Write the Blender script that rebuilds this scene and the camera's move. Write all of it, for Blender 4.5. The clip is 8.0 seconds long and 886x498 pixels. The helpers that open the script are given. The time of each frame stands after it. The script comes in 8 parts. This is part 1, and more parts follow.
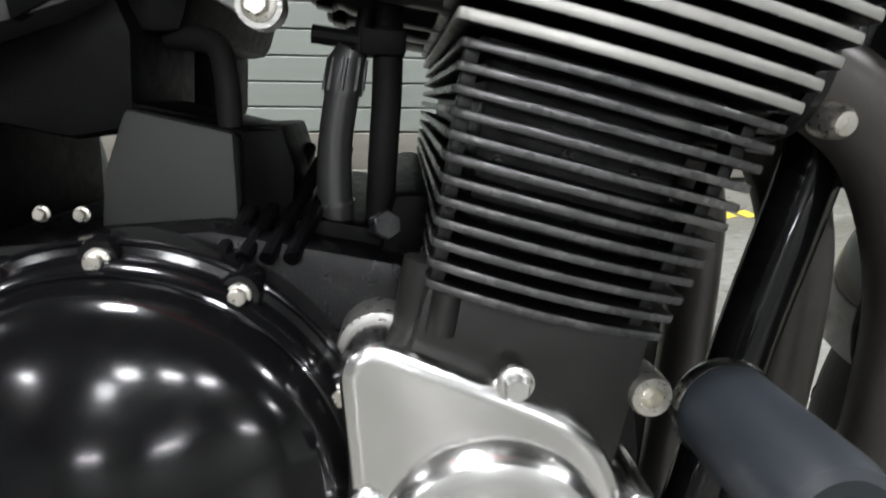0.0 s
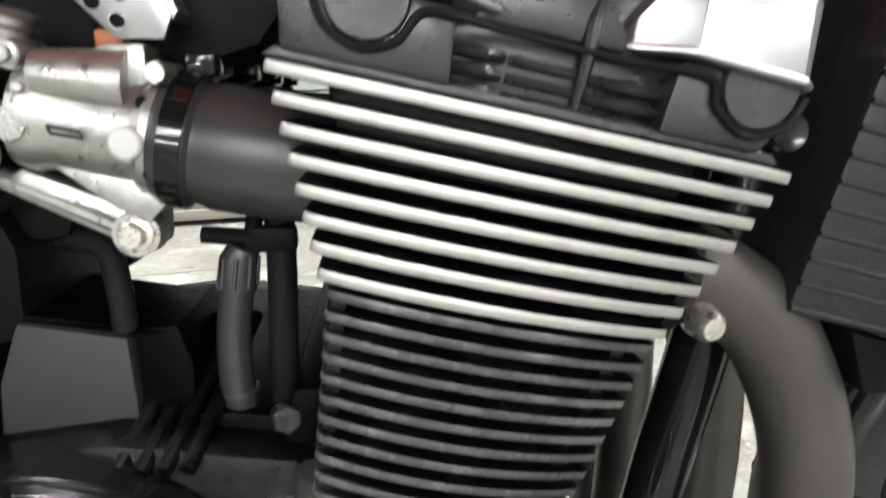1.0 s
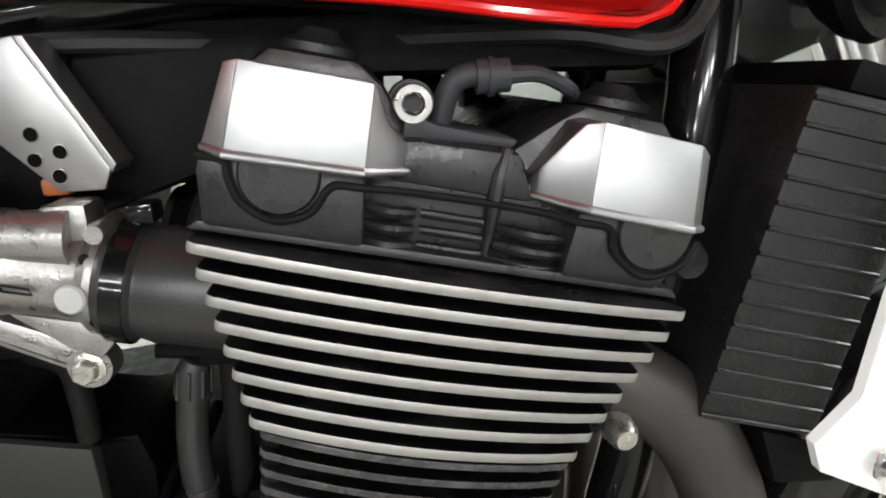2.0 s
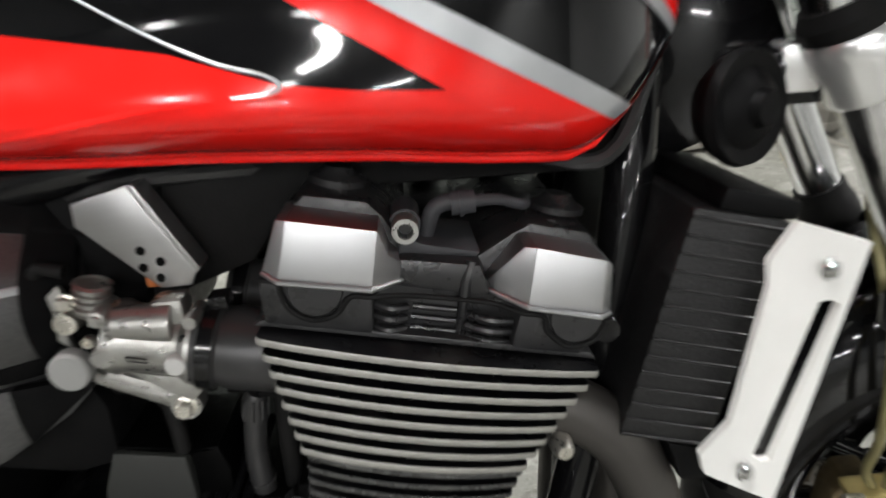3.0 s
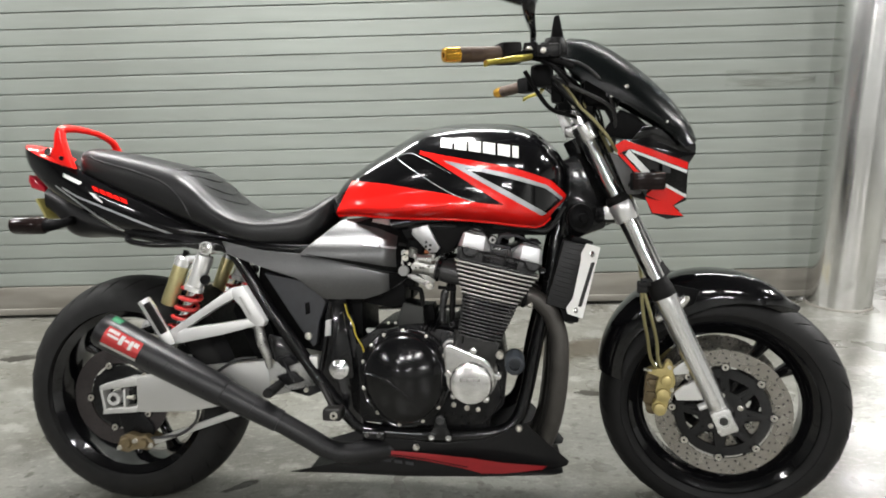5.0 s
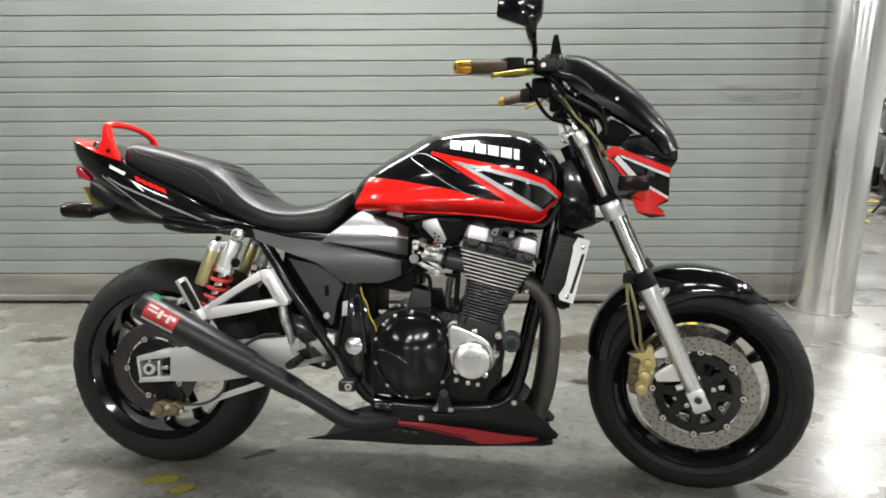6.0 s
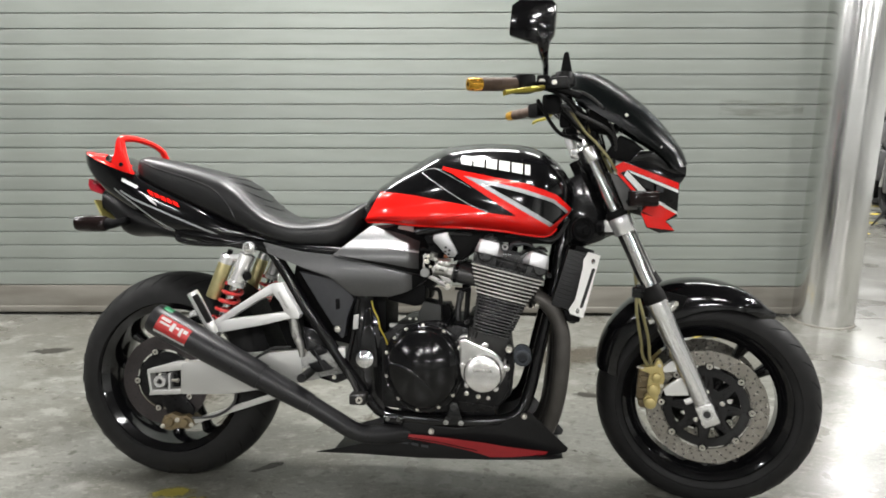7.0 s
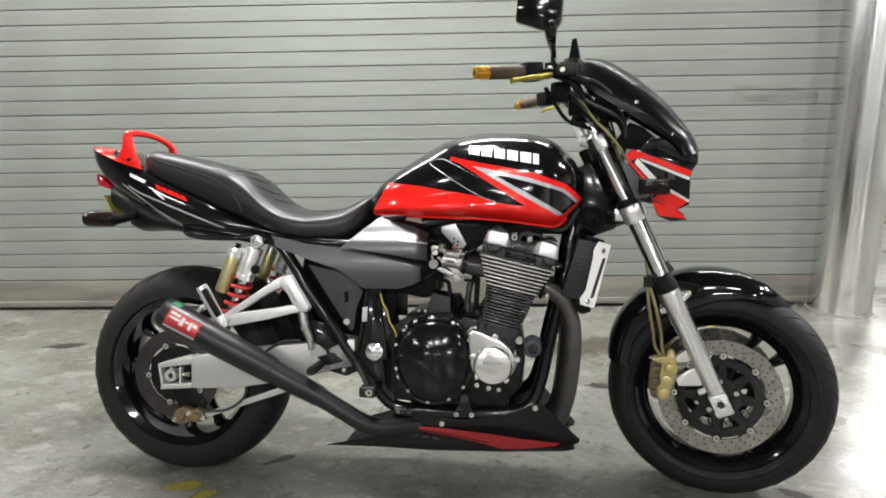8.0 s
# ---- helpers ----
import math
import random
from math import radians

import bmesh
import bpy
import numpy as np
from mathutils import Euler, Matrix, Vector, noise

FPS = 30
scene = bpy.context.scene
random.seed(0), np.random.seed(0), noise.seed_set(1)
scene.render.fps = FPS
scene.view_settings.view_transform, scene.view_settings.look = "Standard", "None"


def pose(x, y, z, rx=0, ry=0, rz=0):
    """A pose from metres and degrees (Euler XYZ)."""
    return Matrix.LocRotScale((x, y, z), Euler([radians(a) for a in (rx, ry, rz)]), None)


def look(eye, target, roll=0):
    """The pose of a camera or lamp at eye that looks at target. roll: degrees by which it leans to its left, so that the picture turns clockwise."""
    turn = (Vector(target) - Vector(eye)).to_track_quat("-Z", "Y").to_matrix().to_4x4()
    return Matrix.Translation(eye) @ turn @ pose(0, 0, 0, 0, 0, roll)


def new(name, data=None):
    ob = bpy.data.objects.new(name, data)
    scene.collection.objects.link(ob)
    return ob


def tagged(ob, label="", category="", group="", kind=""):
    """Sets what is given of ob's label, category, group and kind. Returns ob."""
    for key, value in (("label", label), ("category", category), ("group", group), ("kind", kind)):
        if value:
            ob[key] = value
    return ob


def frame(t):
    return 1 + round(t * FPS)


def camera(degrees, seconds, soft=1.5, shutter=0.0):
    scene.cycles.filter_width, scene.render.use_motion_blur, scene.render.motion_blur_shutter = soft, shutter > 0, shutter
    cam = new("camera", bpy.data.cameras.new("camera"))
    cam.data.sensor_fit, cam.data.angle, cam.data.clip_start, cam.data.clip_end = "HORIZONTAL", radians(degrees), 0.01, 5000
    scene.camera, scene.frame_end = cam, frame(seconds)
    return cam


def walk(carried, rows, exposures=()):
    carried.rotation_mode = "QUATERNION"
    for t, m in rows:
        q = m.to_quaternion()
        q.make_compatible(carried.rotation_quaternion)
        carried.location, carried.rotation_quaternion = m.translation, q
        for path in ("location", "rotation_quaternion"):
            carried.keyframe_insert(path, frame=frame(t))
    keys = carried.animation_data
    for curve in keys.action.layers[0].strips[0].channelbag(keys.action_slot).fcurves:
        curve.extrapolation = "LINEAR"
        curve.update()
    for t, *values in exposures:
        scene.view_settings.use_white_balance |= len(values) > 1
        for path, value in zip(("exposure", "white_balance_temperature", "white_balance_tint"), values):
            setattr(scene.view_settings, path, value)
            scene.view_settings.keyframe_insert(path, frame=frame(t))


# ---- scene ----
cam = camera(68.9, 8.0, 1.8, 0.4)
PATH = [
    (0, (0.107, -0.3, 0.647), (0.416, 1.5, -0.168), 2.6),
    (0.3, (0.116, -0.295, 0.666), (0.441, 1.503, -0.147), 2.0),
    (0.6, (0.137, -0.288, 0.688), (0.455, 1.524, -0.098), 1.0),
    (1, (0.153, -0.274, 0.735), (0.511, 1.513, -0.089), 0.3),
    (1.5, (0.169, -0.271, 0.774), (0.564, 1.521, -0.021), 0.5),
    (2.8, (0.209, -0.279, 0.88), (0.415, 1.413, -0.165), -6.6),
    (3, (0.202, -0.342, 0.916), (0.449, 1.37, -0.088), -4.3),
    (3.3, (0.195, -0.466, 0.983), (0.409, 1.281, 0.034), -6.3),
    (3.5, (0.208, -0.592, 1.007), (0.346, 1.214, 0.16), -4.5),
    (3.8, (0.2, -0.778, 1.058), (0.225, 1.1, 0.372), -2.8),
    (4, (0.173, -0.928, 1.083), (0.187, 0.973, 0.463), -1.9),
    (4.5, (0.118, -1.265, 1.099), (0.137, 0.656, 0.544), -1.4),
    (5, (0.127, -1.499, 1.094), (0.105, 0.44, 0.607), -1.6),
    (6.5, (0.093, -1.697, 1.104), (0.075, 0.249, 0.645), 0.1),
    (7, (0.077, -1.697, 1.111), (0.06, 0.255, 0.674), -0.0),
    (7.5, (0.085, -1.693, 1.108), (0.045, 0.261, 0.685), -0.4),
    (8, (0.086, -1.683, 1.106), (0.032, 0.262, 0.645), -0.9),
]
EXPOSURES = [(0, 0.06, 6200, 10), (0.5, 0.66, 6280, 10), (1.0, 0.92, 6350, 10), (1.5, 0.76, 6340, 10), (2.8, 0.0, 6420, 10), (3.5, -0.1, 6450, 10), (4.0, -0.17, 6460, 10), (4.5, -0.15, 6480, 10), (6.5, -0.17, 6500, 10), (8, -0.15, 6500, 10)]
walk(cam, [(t, look(eye, target, roll)) for t, eye, target, roll in PATH], EXPOSURES)

# ---- world and light ----
world = bpy.data.worlds.new("world")
scene.world = world
world.use_nodes = True
world.node_tree.nodes["Background"].inputs[0].default_value = (0.55, 0.6, 0.6, 1)
world.node_tree.nodes["Background"].inputs[1].default_value = 0.02
CEILING = 2.9


def ceiling_tube(x, y, turn, power, long=1.24):
    """A twin-tube workshop luminaire under the ceiling, with its lamp; some are added fill."""
    root = new("ceiling_lamp")
    tagged(root, "white twin-tube fluorescent workshop luminaire under the ceiling, some of them added as fill light", "ceiling lamp", "ceiling lamps")
    root.matrix_world = pose(x, y, CEILING - 0.01, 0, 0, turn)
    bm = bmesh.new()
    box(bm, (0, 0, -0.03), (long, 0.28 if long > 1 else 0.42, 0.05), 0.008)
    part("housing", bm, M["white_paint"], root)
    for s in (-1, 1):
        bm = bmesh.new()
        tube(bm, [(0.02 - long / 2, 0.07 * s, -0.075), (long / 2 - 0.02, 0.07 * s, -0.075)], 0.014, 10)
        part("tube", bm, M["tube_glow"], root)
    data = bpy.data.lights.new("lamp", "AREA")
    data.shape, data.size, data.size_y, data.energy = "RECTANGLE", long - 0.04, 0.16 if long > 1 else 0.4, power
    data.color = (1.0, 0.985, 0.97)
    lamp = new("lamp", data)
    lamp.matrix_world = pose(x, y, CEILING - 0.105, 0, 0, turn)


# ---- modelling helpers ----
# the bars and fork are turned a little to the right about the steering axis
STEERED = [False]
HEAD_AT = Vector((0.771, 0, 0.2867))
STEER = Matrix.Translation((0.005, 0.02, -0.004)) @ Matrix.Translation(HEAD_AT) @ Matrix.Rotation(radians(-12.0), 4, Vector((-0.4305, 0, 0.9026))) @ Matrix.Translation(-HEAD_AT)


def merge(bm, tmp, m=None):
    if m is not None:
        tmp.transform(m)
    me = bpy.data.meshes.new("tmp")
    tmp.to_mesh(me)
    tmp.free()
    bm.from_mesh(me)
    bpy.data.meshes.remove(me)


def part(name, bm, material, parent=None, label="", m=None, sharp=32, subsurf=0):
    """Links a bmesh as one mesh object under a thing or a part."""
    if m is not None:
        bm.transform(m)
    bmesh.ops.recalc_face_normals(bm, faces=bm.faces[:])
    me = bpy.data.meshes.new(name)
    bm.to_mesh(me)
    bm.free()
    for mm in (material if isinstance(material, (list, tuple)) else [material]):
        me.materials.append(mm)
    for p in me.polygons:
        p.use_smooth = True
    me.set_sharp_from_angle(angle=radians(sharp))
    ob = new(name, me)
    if parent is not None:
        ob.parent = parent
        if STEERED[0] and parent.name == "motorcycle":
            ob.matrix_basis = STEER
    if label:
        ob["label"] = label
    if subsurf:
        mod = ob.modifiers.new("smooth", "SUBSURF")
        mod.levels = mod.render_levels = subsurf
    return ob


def bevelled(tmp, width, seg=2, angle=25):
    if width > 0:
        edges = [e for e in tmp.edges if len(e.link_faces) == 2 and e.calc_face_angle(0) > radians(angle)]
        bmesh.ops.bevel(tmp, geom=edges, offset=width, segments=seg, profile=0.6, affect="EDGES", clamp_overlap=True)


def box(bm, c, size, bevel=0.002, m=None, seg=2):
    tmp = bmesh.new()
    bmesh.ops.create_cube(tmp, size=1, matrix=Matrix.Diagonal((*size, 1)))
    bevelled(tmp, bevel, seg)
    tmp.transform(Matrix.Translation(c))
    merge(bm, tmp, m)


def prism(bm, outline, y0, y1, bevel=0.002, m=None, seg=2):
    """An outline in x and z, drawn from y0 to y1; y0 and y1 may be functions of x and z."""
    tmp = bmesh.new()
    f0 = y0 if callable(y0) else (lambda x, z: y0)
    f1 = y1 if callable(y1) else (lambda x, z: y1)
    a = [tmp.verts.new((x, f0(x, z), z)) for x, z in outline]
    b = [tmp.verts.new((x, f1(x, z), z)) for x, z in outline]
    n = len(a)
    tmp.faces.new(a)
    tmp.faces.new(b[::-1])
    for i in range(n):
        tmp.faces.new((a[i], b[i], b[(i + 1) % n], a[(i + 1) % n]))
    bmesh.ops.recalc_face_normals(tmp, faces=tmp.faces[:])
    bevelled(tmp, bevel, seg)
    merge(bm, tmp, m)


def spline(points, n=8, closed=False):
    """Points on a smooth curve through the given ones."""
    P = [Vector(p) for p in points]
    k = len(P)
    out = []
    for i in range(k if closed else k - 1):
        p0 = P[(i - 1) % k] if closed or i > 0 else P[0] * 2 - P[1]
        p1, p2 = P[i], P[(i + 1) % k]
        p3 = P[(i + 2) % k] if closed or i + 2 < k else P[-1] * 2 - P[-2]
        for j in range(n):
            t = j / n
            out.append(0.5 * ((2 * p1) + (p2 - p0) * t + (2 * p0 - 5 * p1 + 4 * p2 - p3) * t * t + (3 * p1 - p0 - 3 * p2 + p3) * t ** 3))
    if not closed:
        out.append(P[-1])
    return out


def tube(bm, points, r, seg=12, n=0, m=None, flat=1.0):
    """A round tube along points (n > 0: along a smooth curve through them); r: a radius, or one for each given point."""
    P = [Vector(p) for p in points]
    radii = list(r) if isinstance(r, (list, tuple)) else [r] * len(P)
    if n:
        radii = [v[0] for v in spline([Vector((a, 0, 0)) for a in radii], n)]
        P = spline(P, n)
    tmp = bmesh.new()
    up = None
    rings = []
    for i, p in enumerate(P):
        d = (P[min(i + 1, len(P) - 1)] - P[max(i - 1, 0)]).normalized()
        if up is None:
            up = d.orthogonal().normalized() if abs(d.y) > 0.9 else d.cross(Vector((0, 1, 0))).normalized()
        up = (up - d * up.dot(d)).normalized()
        side = d.cross(up)
        rings.append([tmp.verts.new(p + (up * math.cos(a) + side * math.sin(a) * flat) * radii[i]) for a in (2 * math.pi * j / seg for j in range(seg))])
    for a, b in zip(rings, rings[1:]):
        for j in range(seg):
            tmp.faces.new((a[j], a[(j + 1) % seg], b[(j + 1) % seg], b[j]))
    tmp.faces.new(rings[0][::-1])
    tmp.faces.new(rings[-1])
    merge(bm, tmp, m)


def lathe(bm, o, axis, profile, seg=32, m=None, closed=False, a0=0.0, a1=360.0):
    """Turns a profile of (radius, distance along the axis) about the axis through o."""
    tmp = bmesh.new()
    axis = Vector(axis).normalized()
    u = Vector((0, 0, 1)) if abs(axis.z) < 0.9 else Vector((1, 0, 0))
    u = (u - axis * u.dot(axis)).normalized()
    v = axis.cross(u)
    full = a1 - a0 > 359.9
    count = seg if full else seg + 1
    rings = []
    for j in range(count):
        a = radians(a0 + (a1 - a0) * j / seg)
        w = u * math.cos(a) + v * math.sin(a)
        rings.append([tmp.verts.new(Vector(o) + w * max(r, 0.00001) + axis * h) for r, h in profile])
    k = len(profile)
    for j in range(seg):
        a, b = rings[j], rings[(j + 1) % count]
        for i in range(k if closed else k - 1):
            tmp.faces.new((a[i], b[i], b[(i + 1) % k], a[(i + 1) % k]))
    bmesh.ops.remove_doubles(tmp, verts=tmp.verts[:], dist=0.00003)
    merge(bm, tmp, m)


def ngon(bm, o, axis, r, h, sides=6, bevel=0.0008, m=None):
    """A prism of that many sides, from o along the axis."""
    tmp = bmesh.new()
    lathe(tmp, o, axis, [(0, 0), (r, 0), (r, h), (0, h)], sides)
    bevelled(tmp, bevel, 1, 40)
    merge(bm, tmp, m)


def bolt(bm, o, axis=(0, -1, 0), r=0.006, h=0.006, m=None, socket=False, flange=True):
    o, axis = Vector(o), Vector(axis).normalized()
    if socket:
        lathe(bm, o, axis, [(0, 0), (r, 0), (r, h * 0.85), (r * 0.85, h), (r * 0.5, h), (r * 0.48, h * 0.35), (0, h * 0.35)], 18, m)
        return
    if flange:
        lathe(bm, o, axis, [(0, 0), (r * 1.3, 0), (r * 1.3, h * 0.18), (r, h * 0.3), (0, h * 0.3)], 18, m)
    ngon(bm, o + axis * h * 0.25, axis, r, h * 0.75, 6, r * 0.12, m)


def bolts(name, places, mat, parent, axis=(0, -1, 0), r=0.006, h=0.006, socket=False, m=None, label=""):
    """A bolt of its own at each place."""
    for p in places:
        bm = bmesh.new()
        bolt(bm, p, axis, r, h, None, socket)
        part(name, bm, M[mat], parent, label, m)


def panel(bm, upper, lower, surface, thick, nu=30, nv=10, m=None):
    """A curved sheet with thickness between two lines in x and z, on the surface y(x, z); thick is towards +y."""
    def along(line, t):
        P = [Vector((p[0], p[1], 0)) for p in line]
        L = [0.0]
        for a, b in zip(P, P[1:]):
            L.append(L[-1] + (b - a).length)
        d = t * L[-1]
        for i in range(len(P) - 1):
            if d <= L[i + 1] + 1e-9:
                return P[i].lerp(P[i + 1], (d - L[i]) / max(L[i + 1] - L[i], 1e-9))
        return P[-1]
    tmp = bmesh.new()
    F, K = [], []
    for i in range(nu + 1):
        a, b = along(upper, i / nu), along(lower, i / nu)
        f, k = [], []
        for j in range(nv + 1):
            p = a.lerp(b, j / nv)
            y = surface(p.x, p.y)
            f.append(tmp.verts.new((p.x, y, p.y)))
            k.append(tmp.verts.new((p.x, y + thick, p.y)))
        F.append(f)
        K.append(k)
    for i in range(nu):
        for j in range(nv):
            tmp.faces.new((F[i][j], F[i + 1][j], F[i + 1][j + 1], F[i][j + 1]))
            tmp.faces.new((K[i][j], K[i][j + 1], K[i + 1][j + 1], K[i + 1][j]))
        tmp.faces.new((F[i][0], K[i][0], K[i + 1][0], F[i + 1][0]))
        tmp.faces.new((F[i][nv], F[i + 1][nv], K[i + 1][nv], K[i][nv]))
    for j in range(nv):
        tmp.faces.new((F[0][j], F[0][j + 1], K[0][j + 1], K[0][j]))
        tmp.faces.new((F[nu][j], K[nu][j], K[nu][j + 1], F[nu][j + 1]))
    bmesh.ops.recalc_face_normals(tmp, faces=tmp.faces[:])
    bevelled(tmp, min(abs(thick) * 0.3, 0.002), 2, 50)
    merge(bm, tmp, m)


def ring_plate(bm, o, axis, r0, r1, thick, seg=48, bevel=0.0):
    b = bevel
    lathe(bm, o, axis, [(r0, 0), (r1 - b, 0), (r1, b), (r1, thick - b), (r1 - b, thick), (r0, thick)], seg, closed=True)


def superloop(w, zb, zm, zt, eu, el, n=40):
    """Half-widths and heights of an upright egg-shaped section, right side first."""
    out = []
    for j in range(n):
        a = 2 * math.pi * j / n
        ca, sa = math.cos(a), math.sin(a)
        e = eu if sa >= 0 else el
        y = -w * math.copysign(abs(ca) ** (2 / e), ca)
        z = zm + (zt - zm if sa >= 0 else zm - zb) * math.copysign(abs(sa) ** (2 / e), sa)
        out.append((y, z))
    return out


def stations_at(stations, x):
    """The smooth value of a row of (x, a, b, ...) at x."""
    xs = [s[0] for s in stations]
    x = min(max(x, xs[0]), xs[-1])
    i = max(k for k in range(len(xs) - 1) if xs[k] <= x) if x < xs[-1] else len(xs) - 2
    t = (x - xs[i]) / (xs[i + 1] - xs[i])
    out = []
    for c in range(1, len(stations[0])):
        p1, p2 = stations[i][c], stations[i + 1][c]
        m1 = (p2 - stations[i - 1][c]) / (xs[i + 1] - xs[i - 1]) if i > 0 else (p2 - p1) / (xs[i + 1] - xs[i])
        m2 = (stations[i + 2][c] - p1) / (xs[i + 2] - xs[i]) if i + 2 < len(xs) else (p2 - p1) / (xs[i + 1] - xs[i])
        h = xs[i + 1] - xs[i]
        out.append((2 * t ** 3 - 3 * t * t + 1) * p1 + (t ** 3 - 2 * t * t + t) * h * m1 + (3 * t * t - 2 * t ** 3) * p2 + (t ** 3 - t * t) * h * m2)
    return out


def loft(bm, rings, m=None):
    tmp = bmesh.new()
    R = [[tmp.verts.new(p) for p in ring] for ring in rings]
    k = len(R[0])
    for a, b in zip(R, R[1:]):
        for j in range(k):
            tmp.faces.new((a[j], a[(j + 1) % k], b[(j + 1) % k], b[j]))
    tmp.faces.new(R[0][::-1])
    tmp.faces.new(R[-1])
    merge(bm, tmp, m)


def hull(bm, stations, count=40, n=40, m=None, yc=0.0):
    """A body along x through sections (x, zb, zm, zt, w, eu, el)."""
    x0, x1 = stations[0][0], stations[-1][0]
    rings = []
    for i in range(count + 1):
        x = x0 + (x1 - x0) * i / count
        zb, zm, zt, w, eu, el = stations_at(stations, x)
        rings.append([(x, yc + y, z) for y, z in superloop(max(w, 0.002), zb, zm, zt, eu, el, n)])
    loft(bm, rings, m)


def ribbon(bm, upper, lower, surface, lift, nu=40, nv=6, m=None):
    """A decal between two lines in x and z, laid on the surface y(x, z) and raised a little."""
    def along(line, t):
        P = [Vector((p[0], p[1], 0)) for p in line]
        L = [0.0]
        for a, b in zip(P, P[1:]):
            L.append(L[-1] + (b - a).length)
        d = t * L[-1]
        for i in range(len(P) - 1):
            if d <= L[i + 1] + 1e-9:
                return P[i].lerp(P[i + 1], (d - L[i]) / max(L[i + 1] - L[i], 1e-9))
        return P[-1]
    tmp = bmesh.new()
    grid = []
    for i in range(nu + 1):
        a, b = along(upper, i / nu), along(lower, i / nu)
        row = []
        for j in range(nv + 1):
            p = a.lerp(b, j / nv)
            row.append(tmp.verts.new((p.x, surface(p.x, p.y) - lift, p.y)))
        grid.append(row)
    for i in range(nu):
        for j in range(nv):
            tmp.faces.new((grid[i][j], grid[i + 1][j], grid[i + 1][j + 1], grid[i][j + 1]))
    bmesh.ops.remove_doubles(tmp, verts=tmp.verts[:], dist=0.00005)
    merge(bm, tmp, m)


# ---- materials ----
M = {}


def material(name, color, rough, metal=0.0, color2=None, scale=30.0, mix=0.5, bump=0.0, bump_scale=200.0, coat=0.0, rough_var=0.0, stretch=(1, 1, 1), spec=0.5, detail=6.0, lo=0.35, hi=0.65, coord="Object"):
    """A procedural surface: two tones by noise, uneven gloss, fine relief."""
    mt = bpy.data.materials.new(name)
    mt.use_nodes = True
    nt = mt.node_tree
    bs = nt.nodes["Principled BSDF"]
    bs.inputs["Roughness"].default_value = rough
    bs.inputs["Metallic"].default_value = metal
    bs.inputs["Coat Weight"].default_value = coat
    bs.inputs["Coat Roughness"].default_value = 0.04
    bs.inputs["Specular IOR Level"].default_value = spec
    tc = nt.nodes.new("ShaderNodeTexCoord")
    mp = nt.nodes.new("ShaderNodeMapping")
    mp.inputs["Scale"].default_value = stretch
    nt.links.new(tc.outputs[coord], mp.inputs[0])
    no = nt.nodes.new("ShaderNodeTexNoise")
    no.inputs["Scale"].default_value, no.inputs["Detail"].default_value = scale, detail
    nt.links.new(mp.outputs[0], no.inputs["Vector"])
    rp = nt.nodes.new("ShaderNodeMapRange")
    rp.inputs[1].default_value, rp.inputs[2].default_value = lo, hi
    rp.inputs[3].default_value, rp.inputs[4].default_value = 0.0, mix
    nt.links.new(no.outputs[0], rp.inputs[0])
    mx = nt.nodes.new("ShaderNodeMix")
    mx.data_type = "RGBA"
    mx.inputs[6].default_value = (*color, 1)
    mx.inputs[7].default_value = (*(color2 or tuple(c * 0.7 for c in color)), 1)
    nt.links.new(rp.outputs[0], mx.inputs[0])
    nt.links.new(mx.outputs[2], bs.inputs["Base Color"])
    if rough_var:
        n2 = nt.nodes.new("ShaderNodeTexNoise")
        n2.inputs["Scale"].default_value, n2.inputs["Detail"].default_value = scale * 2.7, 5
        nt.links.new(mp.outputs[0], n2.inputs["Vector"])
        r2 = nt.nodes.new("ShaderNodeMapRange")
        r2.inputs[1].default_value, r2.inputs[2].default_value = 0.3, 0.7
        r2.inputs[3].default_value, r2.inputs[4].default_value = max(rough - rough_var, 0.02), rough + rough_var
        nt.links.new(n2.outputs[0], r2.inputs[0])
        nt.links.new(r2.outputs[0], bs.inputs["Roughness"])
    if bump:
        n3 = nt.nodes.new("ShaderNodeTexNoise")
        n3.inputs["Scale"].default_value, n3.inputs["Detail"].default_value = bump_scale, 4
        nt.links.new(mp.outputs[0], n3.inputs["Vector"])
        b = nt.nodes.new("ShaderNodeBump")
        b.inputs["Strength"].default_value, b.inputs["Distance"].default_value = bump, 0.002
        nt.links.new(n3.outputs[0], b.inputs["Height"])
        nt.links.new(b.outputs[0], bs.inputs["Normal"])
    M[name] = mt
    return mt


material("black_gloss", (0.003, 0.003, 0.0035), 0.16, coat=0.85, color2=(0.005, 0.005, 0.0055), scale=60, rough_var=0.03, spec=0.12)
material("cover_gloss", (0.003, 0.003, 0.0035), 0.2, coat=0.55, color2=(0.005, 0.005, 0.005), scale=40, rough_var=0.05, spec=0.1)
M["cover_gloss"].node_tree.nodes["Principled BSDF"].inputs["Coat Roughness"].default_value = 0.11
material("black_frame", (0.004, 0.004, 0.0045), 0.2, coat=0.4, color2=(0.009, 0.009, 0.009), scale=40, rough_var=0.05, spec=0.15)
material("black_engine", (0.0025, 0.0025, 0.003), 0.36, color2=(0.03, 0.029, 0.027), scale=38, detail=10, mix=0.5, lo=0.52, hi=0.78, rough_var=0.14, bump=0.15, bump_scale=700, spec=0.22)
material("black_head", (0.013, 0.013, 0.0138), 0.33, color2=(0.05, 0.05, 0.048), scale=26, detail=12, mix=0.4, lo=0.42, hi=0.8, rough_var=0.14, bump=0.12, bump_scale=800, spec=0.5)
material("black_plastic", (0.004, 0.004, 0.0043), 0.5, color2=(0.007, 0.007, 0.007), scale=50, bump=0.15, bump_scale=900, rough_var=0.08, spec=0.07)
